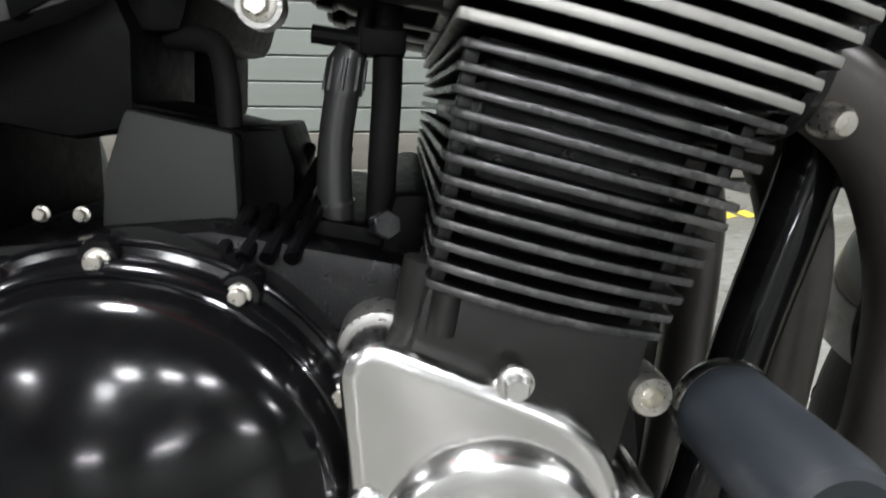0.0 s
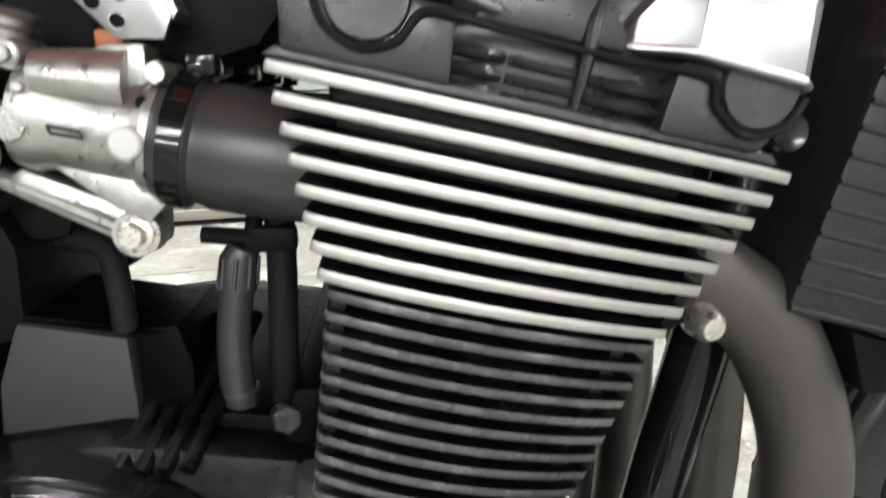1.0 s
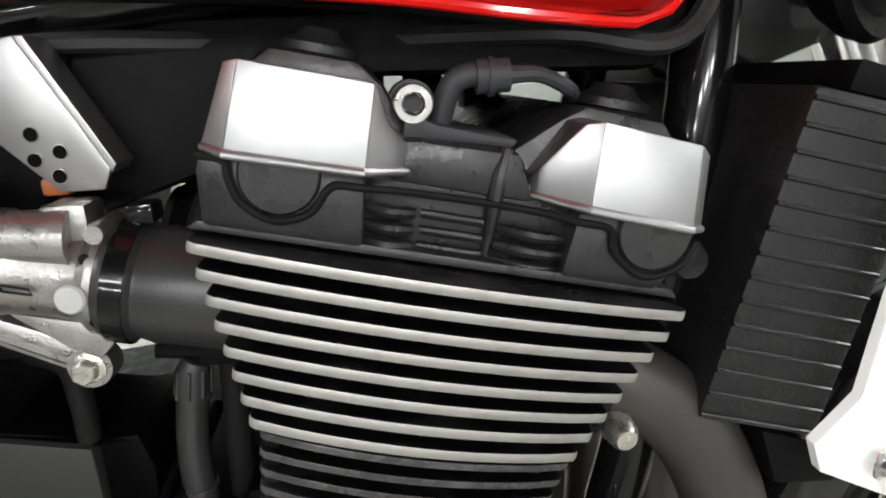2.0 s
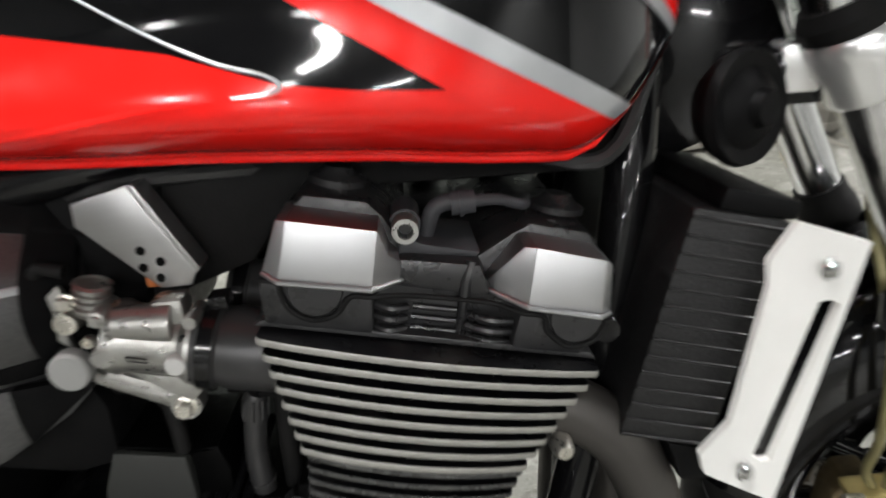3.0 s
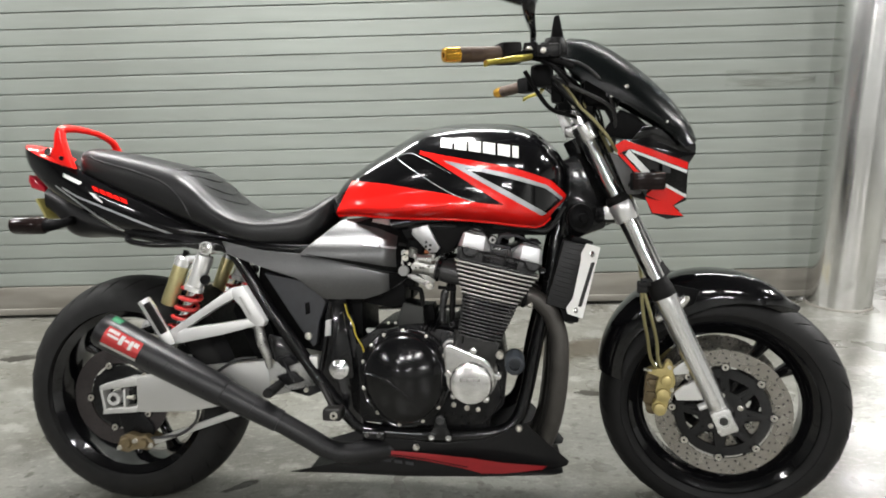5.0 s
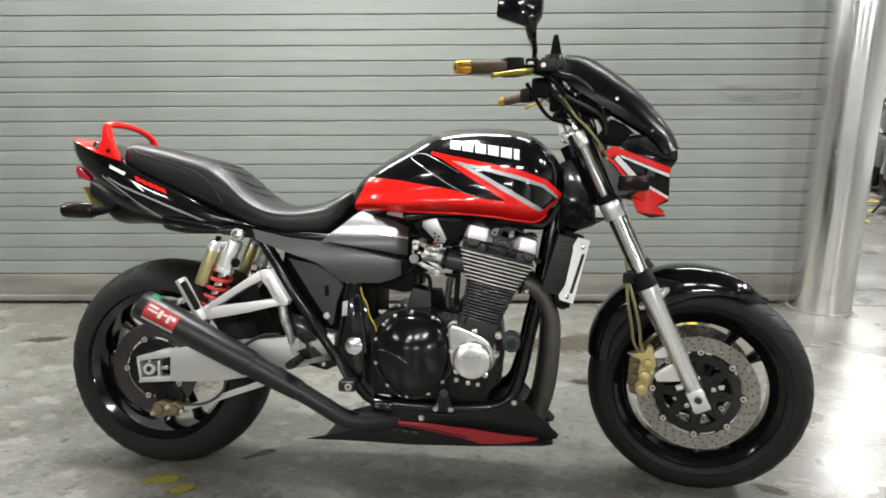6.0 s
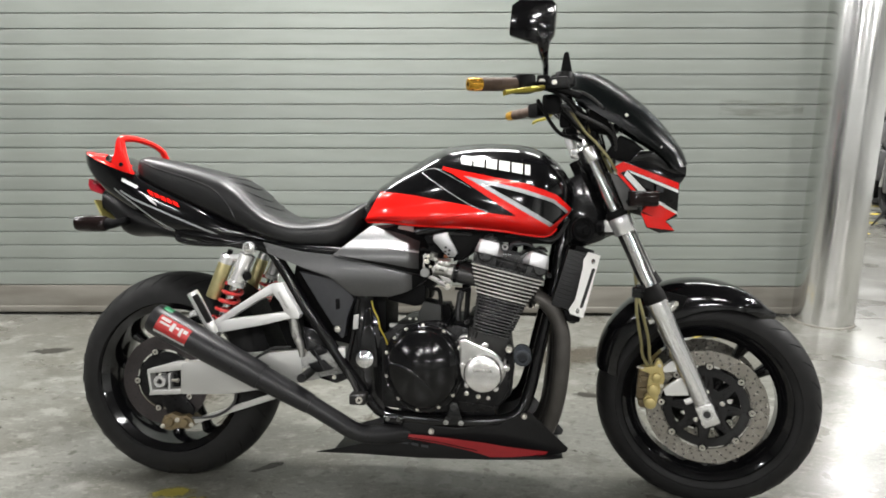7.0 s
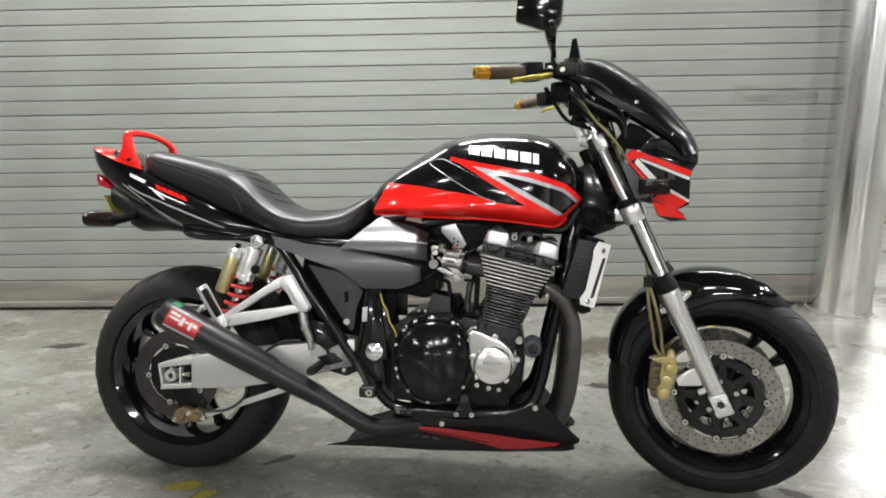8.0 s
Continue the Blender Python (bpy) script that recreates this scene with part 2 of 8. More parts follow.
material("grey_plastic", (0.045, 0.047, 0.051), 0.5, color2=(0.036, 0.036, 0.039), scale=40, bump=0.1, bump_scale=900, spec=0.30)
# deeper copy of the engine black, with the shade of recesses put in
material("shade_black", (0.0015, 0.0015, 0.0016), 0.42, color2=(0.003, 0.003, 0.003), scale=60, detail=8, bump=0.12, bump_scale=600, rough_var=0.1, spec=0.05)
material("cap_grey", (0.27, 0.27, 0.262), 0.5, color2=(0.22, 0.22, 0.21), scale=40, rough_var=0.08, bump=0.05)
material("battery_grey", (0.026, 0.028, 0.025), 0.6, color2=(0.02, 0.02, 0.018), scale=14, detail=8, bump=0.05)
material("bracket_alu", (0.4, 0.4, 0.4), 0.34, metal=0.9, color2=(0.34, 0.34, 0.33), scale=6, stretch=(1, 1, 14), rough_var=0.05)
material("guard_white", (0.76, 0.76, 0.73), 0.38, color2=(0.68, 0.68, 0.65), scale=30, metal=0.1, rough_var=0.06)
material("bobbin_plastic", (0.019, 0.023, 0.028), 0.42, color2=(0.015, 0.018, 0.022), scale=40, bump=0.05, bump_scale=900, spec=0.4)
material("base_grey", (0.024, 0.0235, 0.022), 0.42, metal=0.4, color2=(0.012, 0.012, 0.012), scale=24, detail=9, rough_var=0.1, spec=0.4)
material("sight_glass", (0.12, 0.1, 0.04), 0.15, color2=(0.08, 0.07, 0.03), scale=60)
material("rubber", (0.008, 0.008, 0.008), 0.6, color2=(0.015, 0.0145, 0.014), scale=30, bump=0.15, bump_scale=500, rough_var=0.1, spec=0.1)
material("hose_rubber", (0.026, 0.026, 0.0265), 0.33, color2=(0.038, 0.037, 0.036), scale=60, bump=0.08, bump_scale=700, spec=0.5)
material("tyre", (0.007, 0.007, 0.007), 0.62, color2=(0.014, 0.0138, 0.0135), scale=9, bump=0.2, bump_scale=260, rough_var=0.1, spec=0.25)
material("vinyl", (0.008, 0.008, 0.0085), 0.37, color2=(0.013, 0.013, 0.013), scale=14, bump=0.08, bump_scale=420, rough_var=0.04, spec=0.36)
material("red_paint", (0.88, 0.014, 0.01), 0.18, coat=0.45, color2=(0.83, 0.012, 0.009), scale=35, rough_var=0.04, spec=0.3)
material("silver_paint", (0.42, 0.43, 0.44), 0.3, metal=0.4, coat=0.8, color2=(0.36, 0.37, 0.38), scale=80)
material("white_decal", (0.82, 0.82, 0.8), 0.3, coat=0.5, color2=(0.74, 0.74, 0.72), scale=60)
material("gunmetal", (0.12, 0.12, 0.121), 0.43, metal=0.85, coat=0.15, color2=(0.08, 0.08, 0.081), scale=500, detail=2, rough_var=0.03)
material("chrome", (0.74, 0.74, 0.74), 0.13, metal=1.0, color2=(0.58, 0.58, 0.58), scale=40, rough_var=0.04)
material("cap_metal", (0.5, 0.505, 0.51), 0.38, metal=1.0, color2=(0.38, 0.385, 0.39), scale=20)
material("polished", (0.74, 0.735, 0.72), 0.22, metal=1.0, color2=(0.66, 0.65, 0.63), scale=10, detail=2, mix=0.5)
material("cast_alu", (0.43, 0.43, 0.41), 0.34, metal=0.9, color2=(0.28, 0.27, 0.25), scale=60, detail=8, rough_var=0.1, bump=0.2, bump_scale=650)
material("fin_edge", (0.39, 0.385, 0.36), 0.4, metal=0.75, color2=(0.3, 0.29, 0.27), scale=110, detail=8, mix=0.7, lo=0.5, hi=0.75, rough_var=0.08)
material("fin_dark_edge", (0.05, 0.05, 0.05), 0.26, metal=0.35, color2=(0.2, 0.2, 0.19), scale=45, detail=9, mix=0.5, lo=0.5, hi=0.75, rough_var=0.1, spec=0.7)
material("alu_satin", (0.86, 0.86, 0.85), 0.22, metal=0.72, color2=(0.82, 0.82, 0.81), scale=3, detail=3)
material("fork_alu", (0.84, 0.84, 0.83), 0.27, metal=0.95, color2=(0.8, 0.8, 0.79), scale=3, detail=3)
material("alu_cast", (0.66, 0.66, 0.65), 0.36, metal=0.4, color2=(0.6, 0.6, 0.59), scale=5, detail=3)
material("alu_arm", (0.5, 0.5, 0.48), 0.4, metal=0.5, color2=(0.44, 0.44, 0.42), scale=5, rough_var=0.05)
material("bolt_steel", (0.68, 0.66, 0.6), 0.32, metal=0.9, color2=(0.45, 0.42, 0.36), scale=120, rough_var=0.1)
material("disc_steel", (0.34, 0.325, 0.295), 0.27, metal=0.9, color2=(0.22, 0.205, 0.175), scale=9, rough_var=0.03)
material("disc_dark", (0.075, 0.066, 0.066), 0.34, metal=0.85, color2=(0.04, 0.036, 0.035), scale=14, rough_var=0.06)
material("brass_paint", (0.52, 0.43, 0.18), 0.4, metal=0.35, color2=(0.36, 0.29, 0.12), scale=60, rough_var=0.1, bump=0.12, bump_scale=500)
material("grimy_brass", (0.16, 0.12, 0.06), 0.5, metal=0.3, color2=(0.07, 0.055, 0.035), scale=70, rough_var=0.1, bump=0.2, bump_scale=400)
material("gold_anodised", (0.75, 0.4, 0.05), 0.25, metal=0.9, color2=(0.6, 0.3, 0.04), scale=60)
material("gold_lever", (0.5, 0.42, 0.08), 0.28, metal=0.85, color2=(0.4, 0.33, 0.06), scale=60)
material("reservoir_gold", (0.55, 0.5, 0.26), 0.3, metal=0.8, color2=(0.45, 0.4, 0.2), scale=60)
material("spring_red", (0.42, 0.02, 0.018), 0.35, color2=(0.3, 0.015, 0.015), scale=80, coat=0.3)
material("grip_brown", (0.06, 0.035, 0.022), 0.6, color2=(0.035, 0.022, 0.016), scale=60, bump=0.3, bump_scale=400)
material("orange_plastic", (0.4, 0.12, 0.03), 0.45, color2=(0.3, 0.09, 0.03), scale=60)
material("exhaust_black", (0.011, 0.011, 0.012), 0.36, color2=(0.016, 0.0158, 0.016), scale=45, rough_var=0.1, bump=0.08, bump_scale=800, spec=0.32)
material("header_pipe", (0.075, 0.07, 0.064), 0.45, metal=0.5, color2=(0.045, 0.041, 0.037), scale=18, rough_var=0.1, bump=0.06, bump_scale=400)
material("carbon", (0.006, 0.006, 0.0065), 0.38, color2=(0.012, 0.012, 0.012), scale=260, detail=1, rough_var=0.06, spec=0.24)
material("cowl_red", (0.3, 0.016, 0.02), 0.4, color2=(0.24, 0.014, 0.018), scale=60)
material("radiator", (0.014, 0.014, 0.0145), 0.42, color2=(0.03, 0.03, 0.03), scale=180, detail=4, lo=0.5, hi=0.7, bump=0.25, bump_scale=400, spec=0.3)
material("hose_gold", (0.28, 0.25, 0.12), 0.4, metal=0.3, color2=(0.2, 0.18, 0.08), scale=300)
material("yellow_wire", (0.55, 0.42, 0.04), 0.4, color2=(0.4, 0.3, 0.03), scale=60)
material("badge_red", (0.42, 0.03, 0.03), 0.35, metal=0.2, color2=(0.36, 0.025, 0.025), scale=70)
material("badge_white", (0.5, 0.5, 0.485), 0.4, color2=(0.43, 0.43, 0.415), scale=70)
material("tail_red", (0.5, 0.012, 0.03), 0.12, coat=1.0, color2=(0.4, 0.01, 0.02), scale=120)
material("lamp_yellow", (0.45, 0.4, 0.12), 0.35, color2=(0.35, 0.3, 0.09), scale=60)
material("green_tag", (0.03, 0.2, 0.09), 0.4, color2=(0.02, 0.12, 0.05), scale=60)
material("dial", (0.02, 0.02, 0.022), 0.2, coat=0.6, color2=(0.03, 0.03, 0.03), scale=60)
material("white_paint", (0.75, 0.75, 0.73), 0.5, color2=(0.66, 0.66, 0.64), scale=3)
material("wall_paint", (0.26, 0.265, 0.255), 0.7, color2=(0.2, 0.205, 0.2), scale=2.0, bump=0.1, bump_scale=60)
material("white_wall", (0.72, 0.73, 0.71), 0.6, color2=(0.64, 0.65, 0.63), scale=2.0)
material("ceiling_paint", (0.12, 0.12, 0.12), 0.85, color2=(0.09, 0.09, 0.09), scale=1.5)
material("column_steel", (0.78, 0.78, 0.77), 0.2, metal=1.0, color2=(0.68, 0.68, 0.67), scale=3.0, stretch=(1, 1, 0.25), rough_var=0.06, bump=0.03, bump_scale=9)
material("tape_black", (0.012, 0.012, 0.012), 0.5, color2=(0.02, 0.02, 0.02), scale=40)
material("far_dark", (0.03, 0.03, 0.03), 0.4, color2=(0.08, 0.08, 0.08), scale=12, rough_var=0.15)


def glow(name, color, strength):
    mt = bpy.data.materials.new(name)
    mt.use_nodes = True
    nt = mt.node_tree
    nt.nodes.remove(nt.nodes["Principled BSDF"])
    em = nt.nodes.new("ShaderNodeEmission")
    em.inputs[0].default_value, em.inputs[1].default_value = (*color, 1), strength
    nt.links.new(em.outputs[0], nt.nodes["Material Output"].inputs[0])
    M[name] = mt


glow("tube_glow", (0.95, 1.0, 0.95), 6.0)


def glassy(name, color, rough, alpha_mix):
    """Tinted see-through plastic: a clear tint under a gloss."""
    mt = bpy.data.materials.new(name)
    mt.use_nodes = True
    nt = mt.node_tree
    bs = nt.nodes["Principled BSDF"]
    bs.inputs["Base Color"].default_value = (*color, 1)
    bs.inputs["Roughness"].default_value = rough
    bs.inputs["Specular IOR Level"].default_value = 0.16
    tr = nt.nodes.new("ShaderNodeBsdfTransparent")
    tr.inputs[0].default_value = (0.5, 0.5, 0.48, 1)
    mx = nt.nodes.new("ShaderNodeMixShader")
    mx.inputs[0].default_value = alpha_mix
    nt.links.new(tr.outputs[0], mx.inputs[1])
    nt.links.new(bs.outputs[0], mx.inputs[2])
    nt.links.new(mx.outputs[0], nt.nodes["Material Output"].inputs[0])
    M[name] = mt


glassy("smoke_screen", (0.003, 0.004, 0.004), 0.26, 0.93)
glassy("smoke_lens", (0.012, 0.008, 0.0075), 0.12, 0.97)
glassy("lamp_glass", (0.3, 0.3, 0.3), 0.06, 0.45)


def slat_paint():
    """Grey-green baked enamel with rain streaks, dust low down on each slat and a tone of its own for each slat."""
    mt = material("slat_paint", (0.232, 0.253, 0.23), 0.45, color2=(0.19, 0.205, 0.185), scale=5.0, stretch=(0.35, 1, 3), mix=0.8, rough_var=0.07, bump=0.12, bump_scale=14)
    nt = mt.node_tree
    bs = nt.nodes["Principled BSDF"]
    src = bs.inputs["Base Color"].links[0].from_socket
    info = nt.nodes.new("ShaderNodeObjectInfo")
    rg = nt.nodes.new("ShaderNodeMapRange")
    rg.inputs[3].default_value, rg.inputs[4].default_value = 0.93, 1.05
    nt.links.new(info.outputs["Random"], rg.inputs[0])
    mul = nt.nodes.new("ShaderNodeMix")
    mul.data_type, mul.blend_type = "RGBA", "MULTIPLY"
    mul.inputs[0].default_value = 1.0
    nt.links.new(src, mul.inputs[6])
    nt.links.new(rg.outputs[0], mul.inputs[7])
    nt.links.new(mul.outputs[2], bs.inputs["Base Color"])


slat_paint()


def concrete():
    """A worn, sealed concrete floor: pale patches, dark scuffs, hairline scratches, fine grit, uneven sheen."""
    mt = material("concrete", (0.159, 0.159, 0.142), 0.32, color2=(0.0989, 0.0972, 0.0826), scale=1.3, mix=0.9, rough_var=0.1, bump=0.1, bump_scale=160, detail=14, lo=0.4, hi=0.62)
    nt = mt.node_tree
    bs = nt.nodes["Principled BSDF"]
    src = bs.inputs["Base Color"].links[0].from_socket
    tc = nt.nodes.new("ShaderNodeTexCoord")

    def layer(src, scale, lo, hi, color, amount, stretch=(1, 1, 1), detail=8, turn=0.0):
        mp = nt.nodes.new("ShaderNodeMapping")
        mp.inputs["Scale"].default_value = stretch
        mp.inputs["Rotation"].default_value = (0, 0, turn)
        nt.links.new(tc.outputs["Object"], mp.inputs[0])
        no = nt.nodes.new("ShaderNodeTexNoise")
        no.inputs["Scale"].default_value, no.inputs["Detail"].default_value = scale, detail
        nt.links.new(mp.outputs[0], no.inputs["Vector"])
        rp = nt.nodes.new("ShaderNodeMapRange")
        rp.inputs[1].default_value, rp.inputs[2].default_value = lo, hi
        rp.inputs[4].default_value = amount
        nt.links.new(no.outputs[0], rp.inputs[0])
        mx = nt.nodes.new("ShaderNodeMix")
        mx.data_type = "RGBA"
        mx.inputs[7].default_value = (*color, 1)
        nt.links.new(rp.outputs[0], mx.inputs[0])
        nt.links.new(src, mx.inputs[6])
        return mx.outputs[2]
    src = layer(src, 2.6, 0.5, 0.62, (0.086, 0.0817, 0.0645), 0.55, (1, 1.3, 1), 14)
    src = layer(src, 6.0, 0.54, 0.62, (0.0731, 0.0705, 0.0568), 0.5, (1, 1.4, 1), 14, 0.7)
    src = layer(src, 8.0, 0.56, 0.63, (0.224, 0.224, 0.202), 0.6, (0.8, 1.4, 1), 12, 0.4)
    src = layer(src, 28.0, 0.56, 0.66, (0.0602, 0.0568, 0.0447), 0.65, (1, 1.6, 1), 10)
    src = layer(src, 45.0, 0.56, 0.66, (0.241, 0.239, 0.215), 0.5, (0.6, 1.6, 1), 8, 0.9)
    src = layer(src, 110.0, 0.52, 0.66, (0.0774, 0.0757, 0.0619), 0.4, detail=6)
    src = layer(src, 140.0, 0.56, 0.68, (0.241, 0.241, 0.215), 0.35, detail=5)
    src = layer(src, 12.0, 0.68, 0.71, (0.0387, 0.0344, 0.0258), 0.75, detail=8)
    nt.links.new(src, bs.inputs["Base Color"])


concrete()
material("joint_dirt", (0.09, 0.085, 0.07), 0.4, color2=(0.16, 0.15, 0.12), scale=30)


def soft_stain(name, color, amount):
    """A spill dried into the floor: fading to its rim, broken up by noise."""
    mt = material(name, color, 0.4, color2=tuple(c * 0.7 for c in color), scale=30)
    nt = mt.node_tree
    tc = nt.nodes.new("ShaderNodeTexCoord")
    mp = nt.nodes.new("ShaderNodeMapping")
    mp.inputs["Location"].default_value = (-1, -1, 0)
    mp.inputs["Scale"].default_value = (2, 2, 0)
    nt.links.new(tc.outputs["Generated"], mp.inputs[0])
    gr = nt.nodes.new("ShaderNodeTexGradient")
    gr.gradient_type = "SPHERICAL"
    nt.links.new(mp.outputs[0], gr.inputs[0])
    no = nt.nodes.new("ShaderNodeTexNoise")
    no.inputs["Scale"].default_value, no.inputs["Detail"].default_value = 45, 8
    nt.links.new(tc.outputs["Object"], no.inputs["Vector"])
    ad = nt.nodes.new("ShaderNodeMath")
    nt.links.new(gr.outputs[1], ad.inputs[0])
    nt.links.new(no.outputs[0], ad.inputs[1])
    rp = nt.nodes.new("ShaderNodeMapRange")
    rp.inputs[1].default_value, rp.inputs[2].default_value, rp.inputs[4].default_value = 0.68, 1.05, amount
    nt.links.new(ad.outputs[0], rp.inputs[0])
    tr = nt.nodes.new("ShaderNodeBsdfTransparent")
    mx = nt.nodes.new("ShaderNodeMixShader")
    nt.links.new(rp.outputs[0], mx.inputs[0])
    nt.links.new(tr.outputs[0], mx.inputs[1])
    nt.links.new(nt.nodes["Principled BSDF"].outputs[0], mx.inputs[2])
    nt.links.new(mx.outputs[0], nt.nodes["Material Output"].inputs[0])


soft_stain("floor_stain", (0.035, 0.032, 0.026), 0.85)
soft_stain("yellow_stain", (0.3, 0.26, 0.05), 0.8)
soft_stain("brown_stain", (0.075, 0.062, 0.042), 0.6)


def wall_stain():
    """A faint brown drag mark: dirt laid thinly over the enamel, ragged at its edges."""
    mt = material("wall_stain", (0.09, 0.075, 0.05), 0.6, color2=(0.14, 0.12, 0.085), scale=40)
    nt = mt.node_tree
    tc = nt.nodes.new("ShaderNodeTexCoord")
    mp = nt.nodes.new("ShaderNodeMapping")
    mp.inputs["Scale"].default_value = (7, 1, 45)
    nt.links.new(tc.outputs["Object"], mp.inputs[0])
    no = nt.nodes.new("ShaderNodeTexNoise")
    no.inputs["Scale"].default_value, no.inputs["Detail"].default_value = 1.0, 8
    nt.links.new(mp.outputs[0], no.inputs["Vector"])
    rp = nt.nodes.new("ShaderNodeMapRange")
    rp.inputs[1].default_value, rp.inputs[2].default_value = 0.42, 0.72
    rp.inputs[4].default_value = 0.16
    nt.links.new(no.outputs[0], rp.inputs[0])
    tr = nt.nodes.new("ShaderNodeBsdfTransparent")
    mx = nt.nodes.new("ShaderNodeMixShader")
    nt.links.new(rp.outputs[0], mx.inputs[0])
    nt.links.new(tr.outputs[0], mx.inputs[1])
    nt.links.new(nt.nodes["Principled BSDF"].outputs[0], mx.inputs[2])
    nt.links.new(mx.outputs[0], nt.nodes["Material Output"].inputs[0])


wall_stain()
material("shutter_base", (0.2, 0.19, 0.165), 0.5, color2=(0.13, 0.12, 0.1), scale=7, stretch=(0.4, 1, 2), mix=0.9, rough_var=0.1)

# ---- the room ----
YW, XE = 1.63, 1.935
bm = bmesh.new()
box(bm, (0.5, -1.5, -0.1), (22, 24, 0.2), 0)
tagged(part("floor", bm, M["concrete"]), "worn pale grey concrete workshop floor with scuffs and stains", "floor", kind="structure")
for name, c, size in (("wall_south", (0.5, -11.1, 1.45), (15, 0.2, 2.9)), ("wall_west", (-7.1, -4.6, 1.45), (0.2, 13.2, 2.9)), ("wall_east", (8.1, -1.5, 1.45), (0.2, 19.4, 2.9)), ("wall_north", (-2.6, YW + 0.25, 1.45), (9.2, 0.2, 2.9)), ("wall_far", (5.0, 8.1, 1.45), (6.4, 0.2, 2.9))):
    bm = bmesh.new()
    box(bm, c, size, 0)
    tagged(part(name, bm, M["white_wall" if name in ("wall_east", "wall_far") else "wall_paint"]), "plain pale painted workshop wall", "wall", kind="structure")
bm = bmesh.new()
box(bm, (0.5, -1.5, CEILING + 0.1), (15.4, 19.4, 0.2), 0)
tagged(part("ceiling", bm, M["ceiling_paint"]), "plain grey workshop ceiling", "ceiling", kind="structure")

LAMPS = [(-3.4, 1.42, 0, 66, 1.24), (-1.7, 1.42, 0, 66, 1.24), (0.0, 1.42, 0, 54, 1.24), (1.4, 1.42, 0, 26, 1.24), (4.2, 0.6, 90, 220, 1.24), (4.4, 5.0, 90, 300, 1.24),
         # the lamp at x 3.3 is added to brighten the floor on the right
         (-0.4, 0.2, 0, 98, 0.5), (3.3, -0.3, 0, 90, 0.5), (-3.6, -0.3, 0, 70, 0.5),
         (-3.8, -3.6, 0, 54, 0.5), (-1.0, -3.6, 0, 46, 0.5), (0.0, -3.6, 0, 46, 0.5), (0.95, -3.6, 0, 44, 0.5), (4.2, -3.6, 0, 60, 0.5), (-1.7, -4.3, 0, 30, 0.5),
         # unseen far row, added as low fill on the motorcycle's flank
         (-4.0, -9.4, 0, 220, 1.24), (0.0, -9.4, 0, 180, 1.24), (4.0, -9.4, 0, 270, 1.24)]
for x, y, turn, power, long in LAMPS:
    ceiling_tube(x, y, turn, power, long)


def column():
    root = new("column")
    tagged(root, "scuffed brushed steel clad round column beside the shutter", "column", kind="structure")
    root.location = (2.045, 1.56, 0)
    bm = bmesh.new()
    lathe(bm, (0, 0, 0), (0, 0, 1), [(0, 0), (0.145, 0), (0.145, CEILING), (0, CEILING)], 64)
    part("cladding", bm, M["column_steel"], root)
    bm = bmesh.new()
    lathe(bm, (0, 0, 0), (0, 0, 1), [(0.145, 0.0), (0.151, 0.0), (0.15, 0.006), (0.145, 0.01)], 64)
    part("sealant", bm, M["shutter_base"], root)


column()

# ---- the motorcycle: x ahead, y to its left, z up from the ground, then leaned on its stand ----
bike = new("motorcycle")
tagged(bike, "black and red naked motorcycle leaned on its stand on concrete", "motorcycle")
bike.matrix_world = pose(0, 0, 0, 0, 0, -5.6) @ pose(0, 0.03, 0, -11.0, 0, 0)
ENG = pose(0.2, 0, 0.5, 0, 12.8, 0)
RX, FX = -0.75, 0.798


